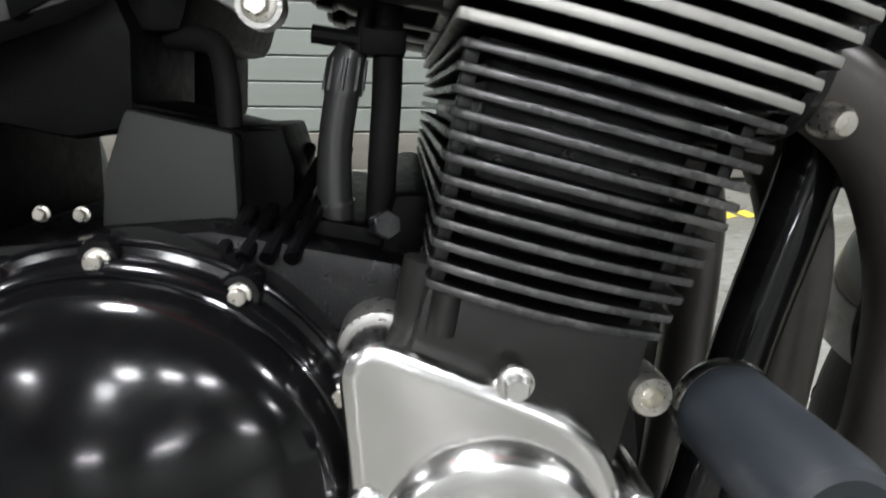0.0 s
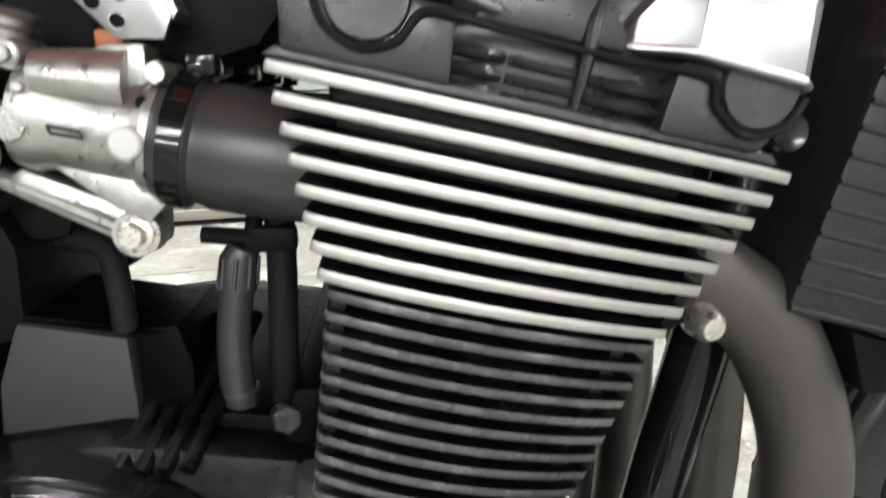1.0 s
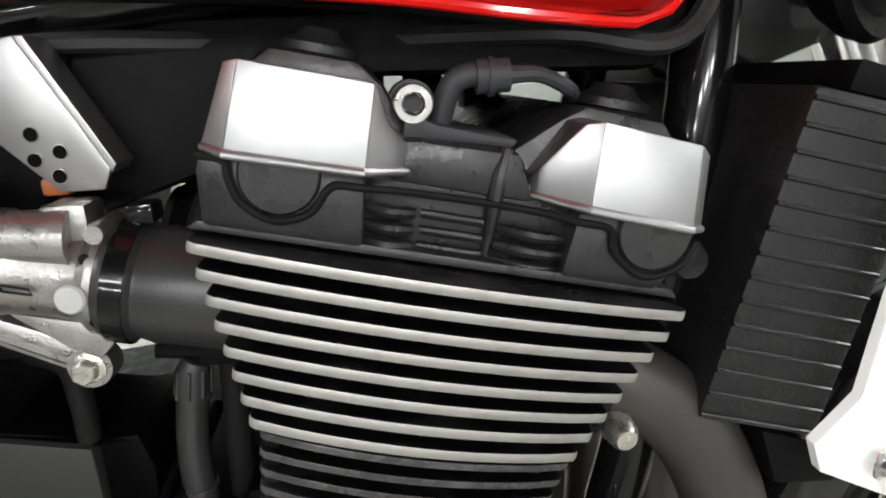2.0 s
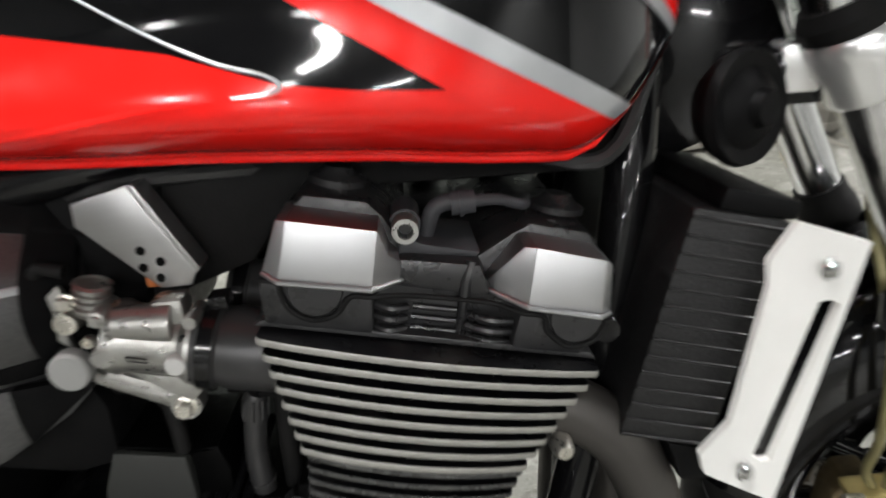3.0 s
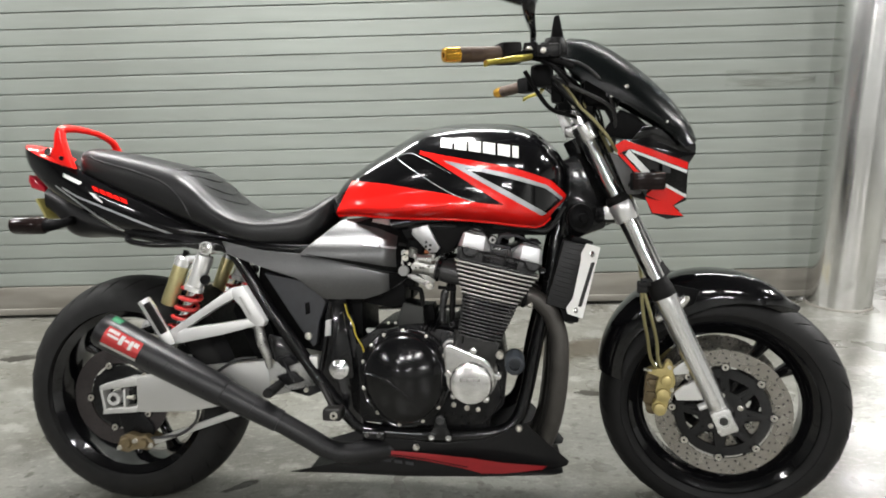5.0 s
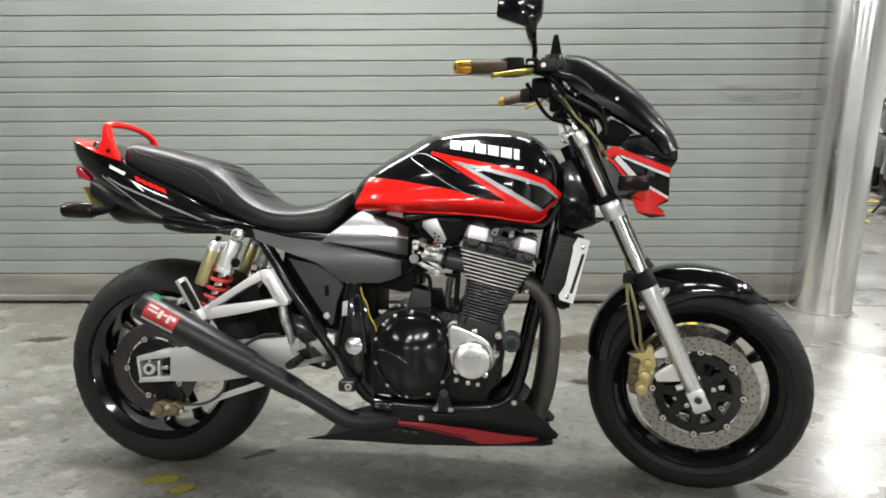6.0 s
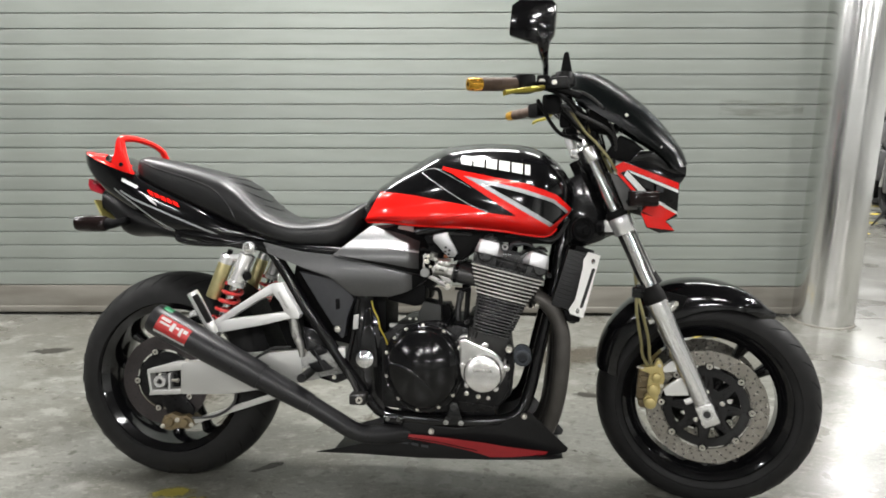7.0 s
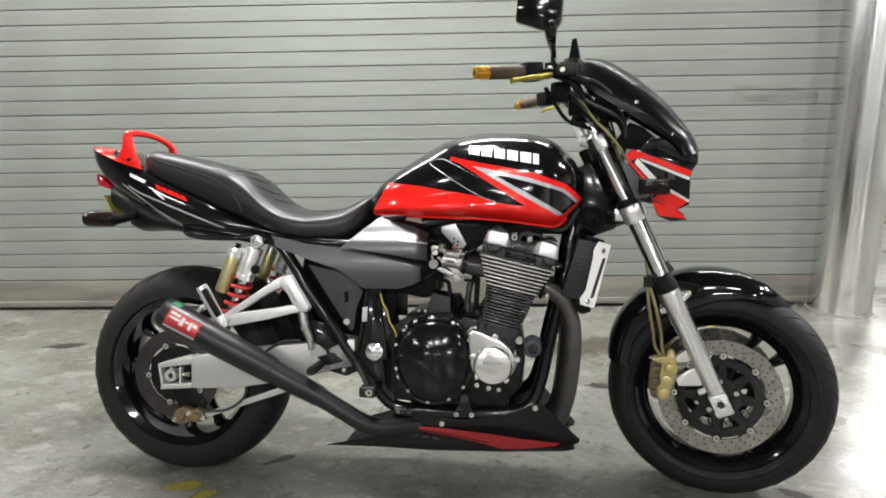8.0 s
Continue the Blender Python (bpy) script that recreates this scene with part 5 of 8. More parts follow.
    hull(bm, [(-0.985, 0.80, 0.83, 0.87, 0.06, 3, 3), (-0.94, 0.775, 0.80, 0.86, 0.075, 3, 3), (-0.905, 0.73, 0.78, 0.845, 0.085, 3, 3), (-0.82, 0.728, 0.76, 0.80, 0.09, 3, 3), (-0.74, 0.722, 0.745, 0.76, 0.09, 3, 3)], 20, 28)
    part("under_tail", bm, M["carbon"], bike)
    for s in (-1, 1):
        bm = bmesh.new()
        lathe(bm, (-0.882, 0.19 * s, 0.763), (-1, 0, 0), [(0, 0), (0.018, 0), (0.022, 0.008), (0.0225, 0.03), (0.0212, 0.032), (0.0212, 0.035), (0.0228, 0.037), (0.0225, 0.08), (0.02, 0.088), (0, 0.088)], 24)
        sig = part("rear_signal", bm, M["smoke_lens"], bike, "smoked rear turn signal")
        bm = bmesh.new()
        tube(bm, [(-0.9, 0.19 * s, 0.763), (-0.882, 0.19 * s, 0.763), (-0.872, 0.16 * s, 0.765), (-0.89, 0.08 * s, 0.775)], [0.012, 0.016, 0.012, 0.012], 12, 4)
        part("signal_stalk", bm, M["black_plastic"], sig)
    # grab rail: a hoop across the tail on two flat blades
    bm = bmesh.new()
    tube(bm, [(-0.896, -0.112, 1.0), (-0.892, -0.1, 1.012), (-0.884, -0.05, 1.017), (-0.876, 0.02, 1.012), (-0.872, 0.075, 0.996), (-0.872, 0.098, 0.975)], [0.0105, 0.0105, 0.0088, 0.0085, 0.0095, 0.011], 16, 7)
    prism(bm, [(-0.918, 0.94), (-0.908, 0.964), (-0.904, 0.998), (-0.899, 1.012), (-0.891, 1.016), (-0.885, 1.009), (-0.879, 0.975), (-0.868, 0.94), (-0.853, 0.907), (-0.872, 0.912)], -0.123, -0.103, 0.006, None, 3)
    prism(bm, [(-0.915, 0.938), (-0.895, 0.958), (-0.884, 0.978), (-0.872, 0.984), (-0.862, 0.975), (-0.858, 0.945), (-0.853, 0.907), (-0.872, 0.912)], 0.088, 0.108, 0.006, None, 3)
    rail = part("grab_rail", bm, M["red_paint"], bike, "red painted grab rail")
    bolts("rail_bolt", [(-0.922, -0.114, 0.95)], "chrome", rail, (0, -1, 0.3), 0.0105, 0.012, True)
    bolts("rail_screw", [(-0.884, -0.123, 0.935)], "black_frame", rail, (0, -1, 0), 0.006, 0.003, True)
    # luggage hook tube under the tail
    for s in (-1, 1):
        bm = bmesh.new()
        tube(bm, [(-0.72, 0.1 * s, 0.738), (-0.70, 0.135 * s, 0.722), (-0.64, 0.14 * s, 0.712), (-0.54, 0.14 * s, 0.712), (-0.49, 0.12 * s, 0.716)], 0.0075, 12, 6)
        part("grab_tube", bm, M["black_frame"], bike)


seat_and_tail()


def side_covers():
    for s in (-1, 1):
        def sk(f):
            return (lambda x, z: f(x, z)) if s < 0 else (lambda x, z: -f(x, z))
        # upper cover: swelling panel under the tank, its crown turned up to the light
        def crown(x, z):
            t = min(max((z - 0.63) / 0.15, 0), 1)
            return s * (0.152 + 0.02 * math.sin(math.pi * min(t * 1.5, 1)) - 0.045 * max(0, (t - 0.5) / 0.5) ** 1.6 - 0.9 * max(0, x + 0.03) - 8 * max(0, x + 0.02) ** 2)
        grid = bmesh.new()
        panel(grid, [(-0.24, 0.69), (-0.19, 0.735), (-0.147, 0.772), (-0.085, 0.778), (-0.035, 0.775), (0.014, 0.745)], [(-0.236, 0.688), (-0.15, 0.672), (-0.06, 0.652), (0.015, 0.634)], crown, -0.03 * s, 36, 14)
        cov = part("side_cover", grid, M["gunmetal"], bike, "dark metallic grey side cover", sharp=50)
        # lower blade running back to the tail
        blade = lambda x, z: s * (0.15 + 0.018 * math.sin(math.pi * min(max((z - 0.565) / 0.14, 0), 1)) - 0.7 * max(0, x + 0.04))
        bm = bmesh.new()
        panel(bm, [(-0.445, 0.72), (-0.34, 0.697), (-0.236, 0.688), (-0.15, 0.67), (0.018, 0.632)], [(-0.43, 0.69), (-0.33, 0.655), (-0.25, 0.63), (-0.215, 0.605), (-0.184, 0.578), (-0.082, 0.579), (-0.04, 0.592), (0.0, 0.612), (0.016, 0.628)], blade, -0.03 * s, 40, 10)
        part("cover_blade", bm, M["gunmetal"], cov, "dark metallic grey lower cover blade", sharp=50)
        bm = bmesh.new()
        panel(bm, [(-0.225, 0.690), (-0.09, 0.671), (0.016, 0.652)], [(-0.22, 0.687), (-0.06, 0.655), (0.014, 0.638)], lambda x, z: crown(x, z) + 0.0012 * s, -0.006 * s, 20, 4)
        part("cover_crease", bm, M["black_plastic"], cov)
        bm = bmesh.new()
        panel(bm, [(-0.075, 0.776), (-0.03, 0.774), (0.018, 0.742), (0.032, 0.724)], [(-0.112, 0.764), (-0.05, 0.75), (0.0, 0.728), (0.028, 0.719)], lambda x, z: crown(min(x, 0.012), z) + 0.002 * s, -0.01 * s, 20, 4)
        part("cover_inset", bm, M["black_plastic"], cov)
        bm = bmesh.new()
        panel(bm, [(-0.006, 0.752), (0.0155, 0.742)], [(-0.006, 0.642), (0.0155, 0.636)], lambda x, z: crown(x, z) + 0.0022 * s, -0.008 * s, 10, 12)
        part("cover_edge", bm, M["black_plastic"], cov)
        bm = bmesh.new()
        panel(bm, [(-0.022, 0.642), (0.0185, 0.6325)], [(-0.022, 0.6), (0.0165, 0.628)], lambda x, z: blade(x, z) + 0.0022 * s, -0.008 * s, 10, 6)
        part("cover_edge", bm, M["black_plastic"], cov)
        bm = bmesh.new()
        panel(bm, [(-0.068, 0.774), (-0.028, 0.772)], [(-0.07, 0.766), (-0.022, 0.757)], lambda x, z: crown(x, z) + 0.0035 * s, -0.004 * s, 8, 3)
        part("cover_flash", bm, M["alu_arm"], cov, "pale metallic flash")
        bm = bmesh.new()
        prism(bm, [(-0.345, 0.64), (-0.25, 0.622), (-0.21, 0.595), (-0.186, 0.568), (-0.204, 0.52), (-0.212, 0.462), (-0.222, 0.455), (-0.28, 0.54)], sk(lambda x, z: -0.135), sk(lambda x, z: -0.11), 0.004)
        low = part("frame_panel", bm, M["grey_plastic"], bike, "dark grey plastic infill panel")
        bm = bmesh.new()
        lathe(bm, (-0.232, 0.135 * s, 0.482), (0, s, 0), [(0, 0), (0.0095, 0), (0.0085, 0.004), (0, 0.005)], 18)
        part("panel_screw", bm, M["bolt_steel"], low)
        bm = bmesh.new()
        prism(bm, [(-0.24, 0.565), (-0.228, 0.568), (-0.226, 0.54), (-0.238, 0.535)], sk(lambda x, z: -0.137), sk(lambda x, z: -0.12), 0.001)
        part("panel_slot", bm, M["black_plastic"], low)
        # plain bars where the cover carries a small worn mark
        for k in range(2):
            bm = bmesh.new()
            panel(bm, [(-0.085 + 0.045 * k, 0.716 - 0.006 * k), (-0.045 + 0.045 * k, 0.71 - 0.006 * k)], [(-0.085 + 0.045 * k, 0.711 - 0.006 * k), (-0.045 + 0.045 * k, 0.705 - 0.006 * k)], lambda x, z: crown(x, z) + 0.001 * s, -0.003 * s, 6, 2)
            part("mark_bar", bm, M["silver_paint"], cov)
        # airbox and battery box seen under the covers
        bm = bmesh.new()
        prism(bm, [(-0.10, 0.565), (-0.02, 0.55), (0.01, 0.556), (0.012, 0.60), (0.0, 0.63), (-0.08, 0.60)], sk(lambda x, z: -0.118), sk(lambda x, z: -0.02), 0.008)
        part("airbox", bm, M["black_plastic"], bike)
    bm = bmesh.new()
    prism(bm, [(-0.2, 0.60), (0.03, 0.60), (0.06, 0.70), (0.08, 0.762), (-0.12, 0.762)], -0.105, 0.105, 0.01)
    part("airbox_body", bm, M["black_plastic"], bike)
    bm = bmesh.new()
    prism(bm, [(0.05, 0.665), (0.125, 0.69), (0.16, 0.735), (0.36, 0.73), (0.38, 0.765), (0.05, 0.765)], -0.1, 0.12, 0.01)
    part("tank_tray", bm, M["rubber"], bike)
    for k in range(4):
        bm = bmesh.new()
        box(bm, (0.16 + 0.045 * k, 0.1, 0.70), (0.03, 0.04, 0.08), 0.006)
        part("ignition_coil", bm, M["black_plastic"], bike)


side_covers()


# ---- frame ----
def frame_tubes():
    for s in (-1, 1):
        y = 0.13 * s
        bm = bmesh.new()
        tube(bm, [(0.40, 0.04 * s, 0.90), (0.395, 0.075 * s, 0.82), (0.378, 0.1 * s, 0.70), (0.355, 0.105 * s, 0.56), (0.33, 0.105 * s, 0.45), (0.305, 0.108 * s, 0.33), (0.275, 0.115 * s, 0.265), (0.21, 0.125 * s, 0.243),
                  (0.06, y, 0.238), (-0.07, y, 0.246), (-0.118, y * 1.04, 0.268), (-0.17, y * 1.08, 0.332), (-0.216, y * 1.08, 0.391), (-0.265, y * 1.08, 0.461), (-0.322, y * 1.08, 0.541), (-0.392, y * 1.04, 0.65), (-0.44, y, 0.704), (-0.52, y * 0.95, 0.715), (-0.72, y * 0.8, 0.745)], 0.0165, 18, 8)
        part("frame_tube", bm, M["black_frame"], bike, "gloss black steel cradle frame tube")
        bm = bmesh.new()
        tube(bm, [(0.38, 0.05 * s, 0.86), (0.30, 0.09 * s, 0.80), (0.10, 0.1 * s, 0.775), (-0.08, 0.11 * s, 0.74), (-0.15, 0.12 * s, 0.66), (-0.17, y, 0.55), (-0.175, y, 0.46), (-0.15, y, 0.34), (-0.12, y, 0.27)], 0.0155, 16, 8)
        part("frame_tube", bm, M["black_frame"], bike)
        bm = bmesh.new()
        tube(bm, [(-0.14, 0.12 * s, 0.70), (-0.26, y, 0.70), (-0.4, y, 0.71), (-0.5, y, 0.712)], 0.013, 14, 6)
        part("seat_rail", bm, M["black_frame"], bike)
        # pivot plate with a bright cast flank and a chrome pivot cap
        bm = bmesh.new()
        prism(bm, [(-0.178, 0.58), (-0.132, 0.58), (-0.098, 0.43), (-0.092, 0.25), (-0.125, 0.25), (-0.17, 0.33), (-0.2, 0.385), (-0.19, 0.46)], 0.145 * s, 0.1 * s, 0.006)
        plate = part("pivot_plate", bm, M["black_gloss"], bike, "gloss black swingarm pivot plate")
        bm = bmesh.new()
        prism(bm, [(-0.146, 0.545), (-0.136, 0.548), (-0.114, 0.43), (-0.112, 0.385), (-0.172, 0.385), (-0.17, 0.43)], 0.163 * s, 0.148 * s, 0.004)
        part("pivot_shield", bm, M["black_gloss"], plate, "gloss black pivot shield")
        bm = bmesh.new()
        lathe(bm, (-0.146, 0.162 * s, 0.408), (0, s, 0), [(0, 0), (0.023, 0), (0.025, 0.004), (0.024, 0.009), (0.016, 0.012), (0.0155, 0.018), (0.011, 0.02), (0, 0.02)], 28)
        part("pivot_cap", bm, M["chrome"], plate, "chrome pivot cap")
        bm = bmesh.new()
        tube(bm, [(-0.172, 0.147 * s, 0.57), (-0.184, 0.147 * s, 0.48), (-0.199, 0.147 * s, 0.40)], 0.006, 12, 5)
        part("plate_rim", bm, M["black_gloss"], plate)
        bm = bmesh.new()
        prism(bm, [(-0.182, 0.525), (-0.168, 0.528), (-0.17, 0.488), (-0.184, 0.486)], 0.156 * s, 0.15 * s, 0.001)
        part("plate_label", bm, M["badge_white"], plate, "small white blank label")
    bm = bmesh.new()
    tube(bm, [(-0.134, -0.15, 0.565), (-0.127, -0.15, 0.54), (-0.114, -0.152, 0.516), (-0.108, -0.152, 0.49), (-0.092, -0.15, 0.46), (-0.085, -0.145, 0.43)], 0.0022, 8, 6)
    part("yellow_wire", bm, M["yellow_wire"], bike, "yellow wire")
    # black inner mudguard between the frame sides
    bm = bmesh.new()
    prism(bm, [(-0.37, 0.66), (-0.1, 0.62), (-0.1, 0.44), (-0.2, 0.43), (-0.30, 0.45), (-0.385, 0.56)], -0.1, 0.1, 0.012)
    part("inner_mudguard", bm, M["black_plastic"], bike, "black inner mudguard")
    # side stand on the far side
    bm = bmesh.new()
    tube(bm, [(-0.02, 0.15, 0.23), (0.0, 0.2, 0.12), (0.03, 0.265, -0.03)], 0.011, 12)
    box(bm, (0.035, 0.272, -0.045), (0.07, 0.05, 0.008), 0.003, None)
    part("side_stand", bm, M["black_frame"], bike, "black side stand, folded out")
    # under-tank clutter: coils, loom
    bm = bmesh.new()
    box(bm, (0.16, 0.0, 0.765), (0.36, 0.12, 0.03), 0.01)
    part("frame_spine", bm, M["black_frame"], bike)
    for k in range(4):
        bm = bmesh.new()
        y = -0.09 + 0.03 * k
        tube(bm, [(0.40, y, 0.80), (0.36, y - 0.03, 0.745), (0.30, y - 0.02, 0.75 + 0.006 * k), (0.18, y, 0.752), (0.05, y - 0.02, 0.755), (0.0, y, 0.74)], 0.0055, 8, 6)
        part("wiring_loom", bm, M["hose_rubber"], bike)


frame_tubes()


# ---- engine ----
def teardrop(c, r, tip, tr, n=22):
    """The outline of a circle joined by tangents to a smaller rounded tip."""
    c, tip = Vector(c), Vector(tip)
    d = (tip - c)
    L = d.length
    base = math.atan2(d.y, d.x)
    phi = math.acos((r - tr) / L)
    out = []
    for i in range(n + 1):
        a = base + phi + (2 * math.pi - 2 * phi) * i / n
        out.append((c.x + r * math.cos(a), c.y + r * math.sin(a)))
    for i in range(9):
        a = base - phi + 2 * phi * i / 8
        out.append((tip.x + tr * math.cos(a), tip.y + tr * math.sin(a)))
    return out


def fin_loop(pl, pr, y, bulge, cr):
    """The plan of one cooling fin, bowed outwards at both flanks."""
    pts = []
    for i in range(13):
        t = i / 12
        p = pl + cr + (pr - pl - 2 * cr) * t
        pts.append((p, -(y + bulge * math.sin(math.pi * t) ** 0.8)))
    for i in range(1, 4):
        a = radians(-90 + 22.5 * i)
        pts.append((pr - cr + cr * math.cos(a), -y + cr + cr * math.sin(a)))
    left = [(pr - cr + cr * math.cos(radians(22.5 * i)), y - cr + cr * math.sin(radians(22.5 * i))) for i in range(0, 4)]
    pts.append((pr, -y + cr))
    pts += left
    for i in range(13):
        t = i / 12
        p = pr - cr - (pr - pl - 2 * cr) * t
        pts.append((p, y + bulge * math.sin(math.pi * t) ** 0.8))
    for i in range(1, 5):
        a = radians(90 + 22.5 * i)
        pts.append((pl + cr + cr * math.cos(a), y - cr + cr * math.sin(a)))
    for i in range(0, 4):
        a = radians(180 + 22.5 * i)
        pts.append((pl + cr + cr * math.cos(a), -y + cr + cr * math.sin(a)))
    return pts


def fin(parent, q, th, pl, pr, y, bulge, mats, bevel, label=""):
    tmp = bmesh.new()
    pts = fin_loop(pl, pr, y, bulge, 0.005)
    a = [tmp.verts.new((p, yy, q - th / 2)) for p, yy in pts]
    b = [tmp.verts.new((p, yy, q + th / 2)) for p, yy in pts]
    n = len(a)
    tmp.faces.new(a)
    tmp.faces.new(b[::-1])
    for i in range(n):
        tmp.faces.new((a[i], b[i], b[(i + 1) % n], a[(i + 1) % n]))
    bmesh.ops.recalc_face_normals(tmp, faces=tmp.faces[:])
    bevelled(tmp, bevel, 2, 60)
    bm = bmesh.new()
    merge(bm, tmp)
    bmesh.ops.recalc_face_normals(bm, faces=bm.faces[:])
    for f in bm.faces:
        f.material_index = 1 if (abs(f.normal.y) > 0.35 and abs(f.calc_center_median().y) > y * 0.93) or f.normal.x < -0.6 else 0
    part("fin", bm, mats, parent, label, ENG, 40)


def engine():
    # crankcase
    bm = bmesh.new()
    prism(bm, [(-0.13, 0.30), (-0.10, 0.27), (0.03, 0.262), (0.20, 0.27), (0.255, 0.32), (0.262, 0.40), (0.25, 0.47), (0.14, 0.50), (0.05, 0.515), (-0.06, 0.505), (-0.12, 0.46), (-0.14, 0.38)], -0.145, 0.145, 0.012)
    case = part("engine", bm, M["black_engine"], bike, "satin black four-cylinder engine with bright fin edges")
    # upper crankcase deck under the cylinders
    bm = bmesh.new()
    prism(bm, [(-0.052, -0.075), (0.05, -0.075), (0.047, -0.012), (-0.052, -0.012)], -0.183, 0.183, 0.004)
    part("cylinder_base", bm, M["base_grey"], case, "dark grey cylinder base", ENG)
    bm = bmesh.new()
    tube(bm, [(-0.043, -0.183, -0.012), (-0.042, -0.184, -0.03)], 0.0062, 14)
    tube(bm, [(-0.053, -0.165, -0.005), (-0.05, -0.165, -0.05)], 0.01, 14)
    part("base_boss", bm, M["base_grey"], case, "", ENG)
    # cylinder core and fins
    bm = bmesh.new()
    prism(bm, [(-0.040, -0.012), (0.034, -0.012), (0.046, 0.086), (-0.05, 0.086)], -0.172, 0.172, 0.006)
    part("cylinder_core", bm, M["black_engine"], case, "", ENG)
    bm = bmesh.new()
    prism(bm, [(-0.052, 0.084), (0.052, 0.084), (0.08, 0.166), (-0.08, 0.166)], -0.168, 0.168, 0.006)
    part("head_core", bm, M["black_engine"], case, "", ENG)
    for i in range(8):
        q = 0.160 - 0.0097 * i
        pl, pr = -0.097 + 0.0042 * i, 0.0995 - 0.0043 * i
        fin(case, q, 0.0046, pl, pr, 0.197, 0.008, [M["black_engine"], M["fin_edge"]], 0.0012, "black cooling fin with a bright machined edge" if i == 0 else "")
    for i in range(12):
        q = 0.0835 - 0.0084 * i
        pl, pr = -0.0635 + 0.0009 * i, 0.0695 - 0.0019 * i
        fin(case, q, 0.0036, pl, pr, 0.191, 0.008, [M["black_engine"], M["fin_dark_edge"]], 0.001, "dull black cooling fin" if i == 0 else "")
    # small dark web blocks between the fins
    for i in range(11):
        q = 0.0793 - 0.0084 * i
        for p in (-0.058 + 0.0009 * i, 0.055 - 0.0019 * i):
            bm = bmesh.new()
            box(bm, (p, -0.181, q), (0.006, 0.012, 0.006), 0.001)
            part("fin_web", bm, M["black_engine"], case, "", ENG)
    # cylinder head sides
    bm = bmesh.new()
    prism(bm, [(-0.094, 0.166), (-0.098, 0.186), (-0.0975, 0.194), (-0.036, 0.194), (-0.033, 0.166)], -0.186, 0.186, 0.003)
    prism(bm, [(0.047, 0.166), (0.049, 0.194), (0.1, 0.194), (0.092, 0.172), (0.088, 0.166)], -0.186, 0.186, 0.003)
    prism(bm, [(-0.05, 0.164), (0.06, 0.164), (0.06, 0.2), (-0.05, 0.2)], -0.172, 0.172, 0.003)
    prism(bm, [(-0.1, 0.1635), (0.1, 0.1635), (0.096, 0.1675), (-0.096, 0.1675)], -0.184, 0.184, 0.001)
    part("cylinder_head", bm, M["black_head"], case, "satin black cylinder head", ENG)
    bm = bmesh.new()
    tube(bm, [(-0.098, -0.187, 0.1925), (-0.088, -0.188, 0.192), (-0.0855, -0.188, 0.186), (-0.08, -0.188, 0.1775), (-0.0675, -0.188, 0.1725), (-0.055, -0.188, 0.177), (-0.05, -0.188, 0.186), (-0.046, -0.188, 0.1895), (-0.036, -0.188, 0.19), (-0.015, -0.18, 0.19), (0.03, -0.178, 0.19), (0.049, -0.188, 0.19), (0.062, -0.188, 0.189), (0.066, -0.188, 0.18), (0.08, -0.188, 0.172), (0.094, -0.188, 0.178), (0.099, -0.188, 0.19)], 0.0016, 8, 6)
    part("cover_gasket", bm, M["rubber"], case, "black rubber cover gasket", ENG)
    for pc in (-0.0675, 0.081):
        bm = bmesh.new()
        lathe(bm, (pc, -0.184, 0.19), (0, -1, 0), [(0, 0), (0.0155, 0), (0.0155, 0.003), (0.0145, 0.0045), (0, 0.0045)], 36)
        part("cam_plug", bm, M["black_head"], case, "round cam end plug", ENG)
    # casting ribs in the valley of the head
    bm = bmesh.new()
    for k in range(3):
        z = 0.181 - 0.0068 * k
        tube(bm, [(-0.034, -0.176, z), (-0.024, -0.181, z), (-0.015, -0.176, z)], [0.0022, 0.0028, 0.0022], 8, 4)
        tube(bm, [(0.02, -0.175, z - 0.001), (0.034, -0.181, z - 0.001), (0.047, -0.178, z - 0.001)], [0.0022, 0.0028, 0.0022], 8, 4)
        tube(bm, [(-0.012, -0.173, z), (0.018, -0.173, z)], 0.002, 8)
    tube(bm, [(0.018, -0.172, 0.212), (0.0165, -0.175, 0.2), (0.017, -0.175, 0.185), (0.017, -0.174, 0.168)], [0.003, 0.0035, 0.003, 0.002], 10, 4)
    part("casting_rib", bm, M["black_head"], case, "", ENG)
    # valve cover: two cam humps and the valley
    bm = bmesh.new()
    prism(bm, [(-0.093, 0.194), (-0.09, 0.226), (-0.082, 0.236), (-0.045, 0.236), (-0.034, 0.228), (-0.018, 0.208), (0.022, 0.21), (0.042, 0.228), (0.052, 0.235), (0.088, 0.234), (0.096, 0.226), (0.1, 0.194)], -0.158, 0.158, 0.006)
    prism(bm, [(-0.03, 0.192), (-0.024, 0.21), (0.024, 0.212), (0.034, 0.192)], -0.176, 0.176, 0.005)
    part("valve_cover", bm, M["black_head"], case, "satin black valve cover", ENG)
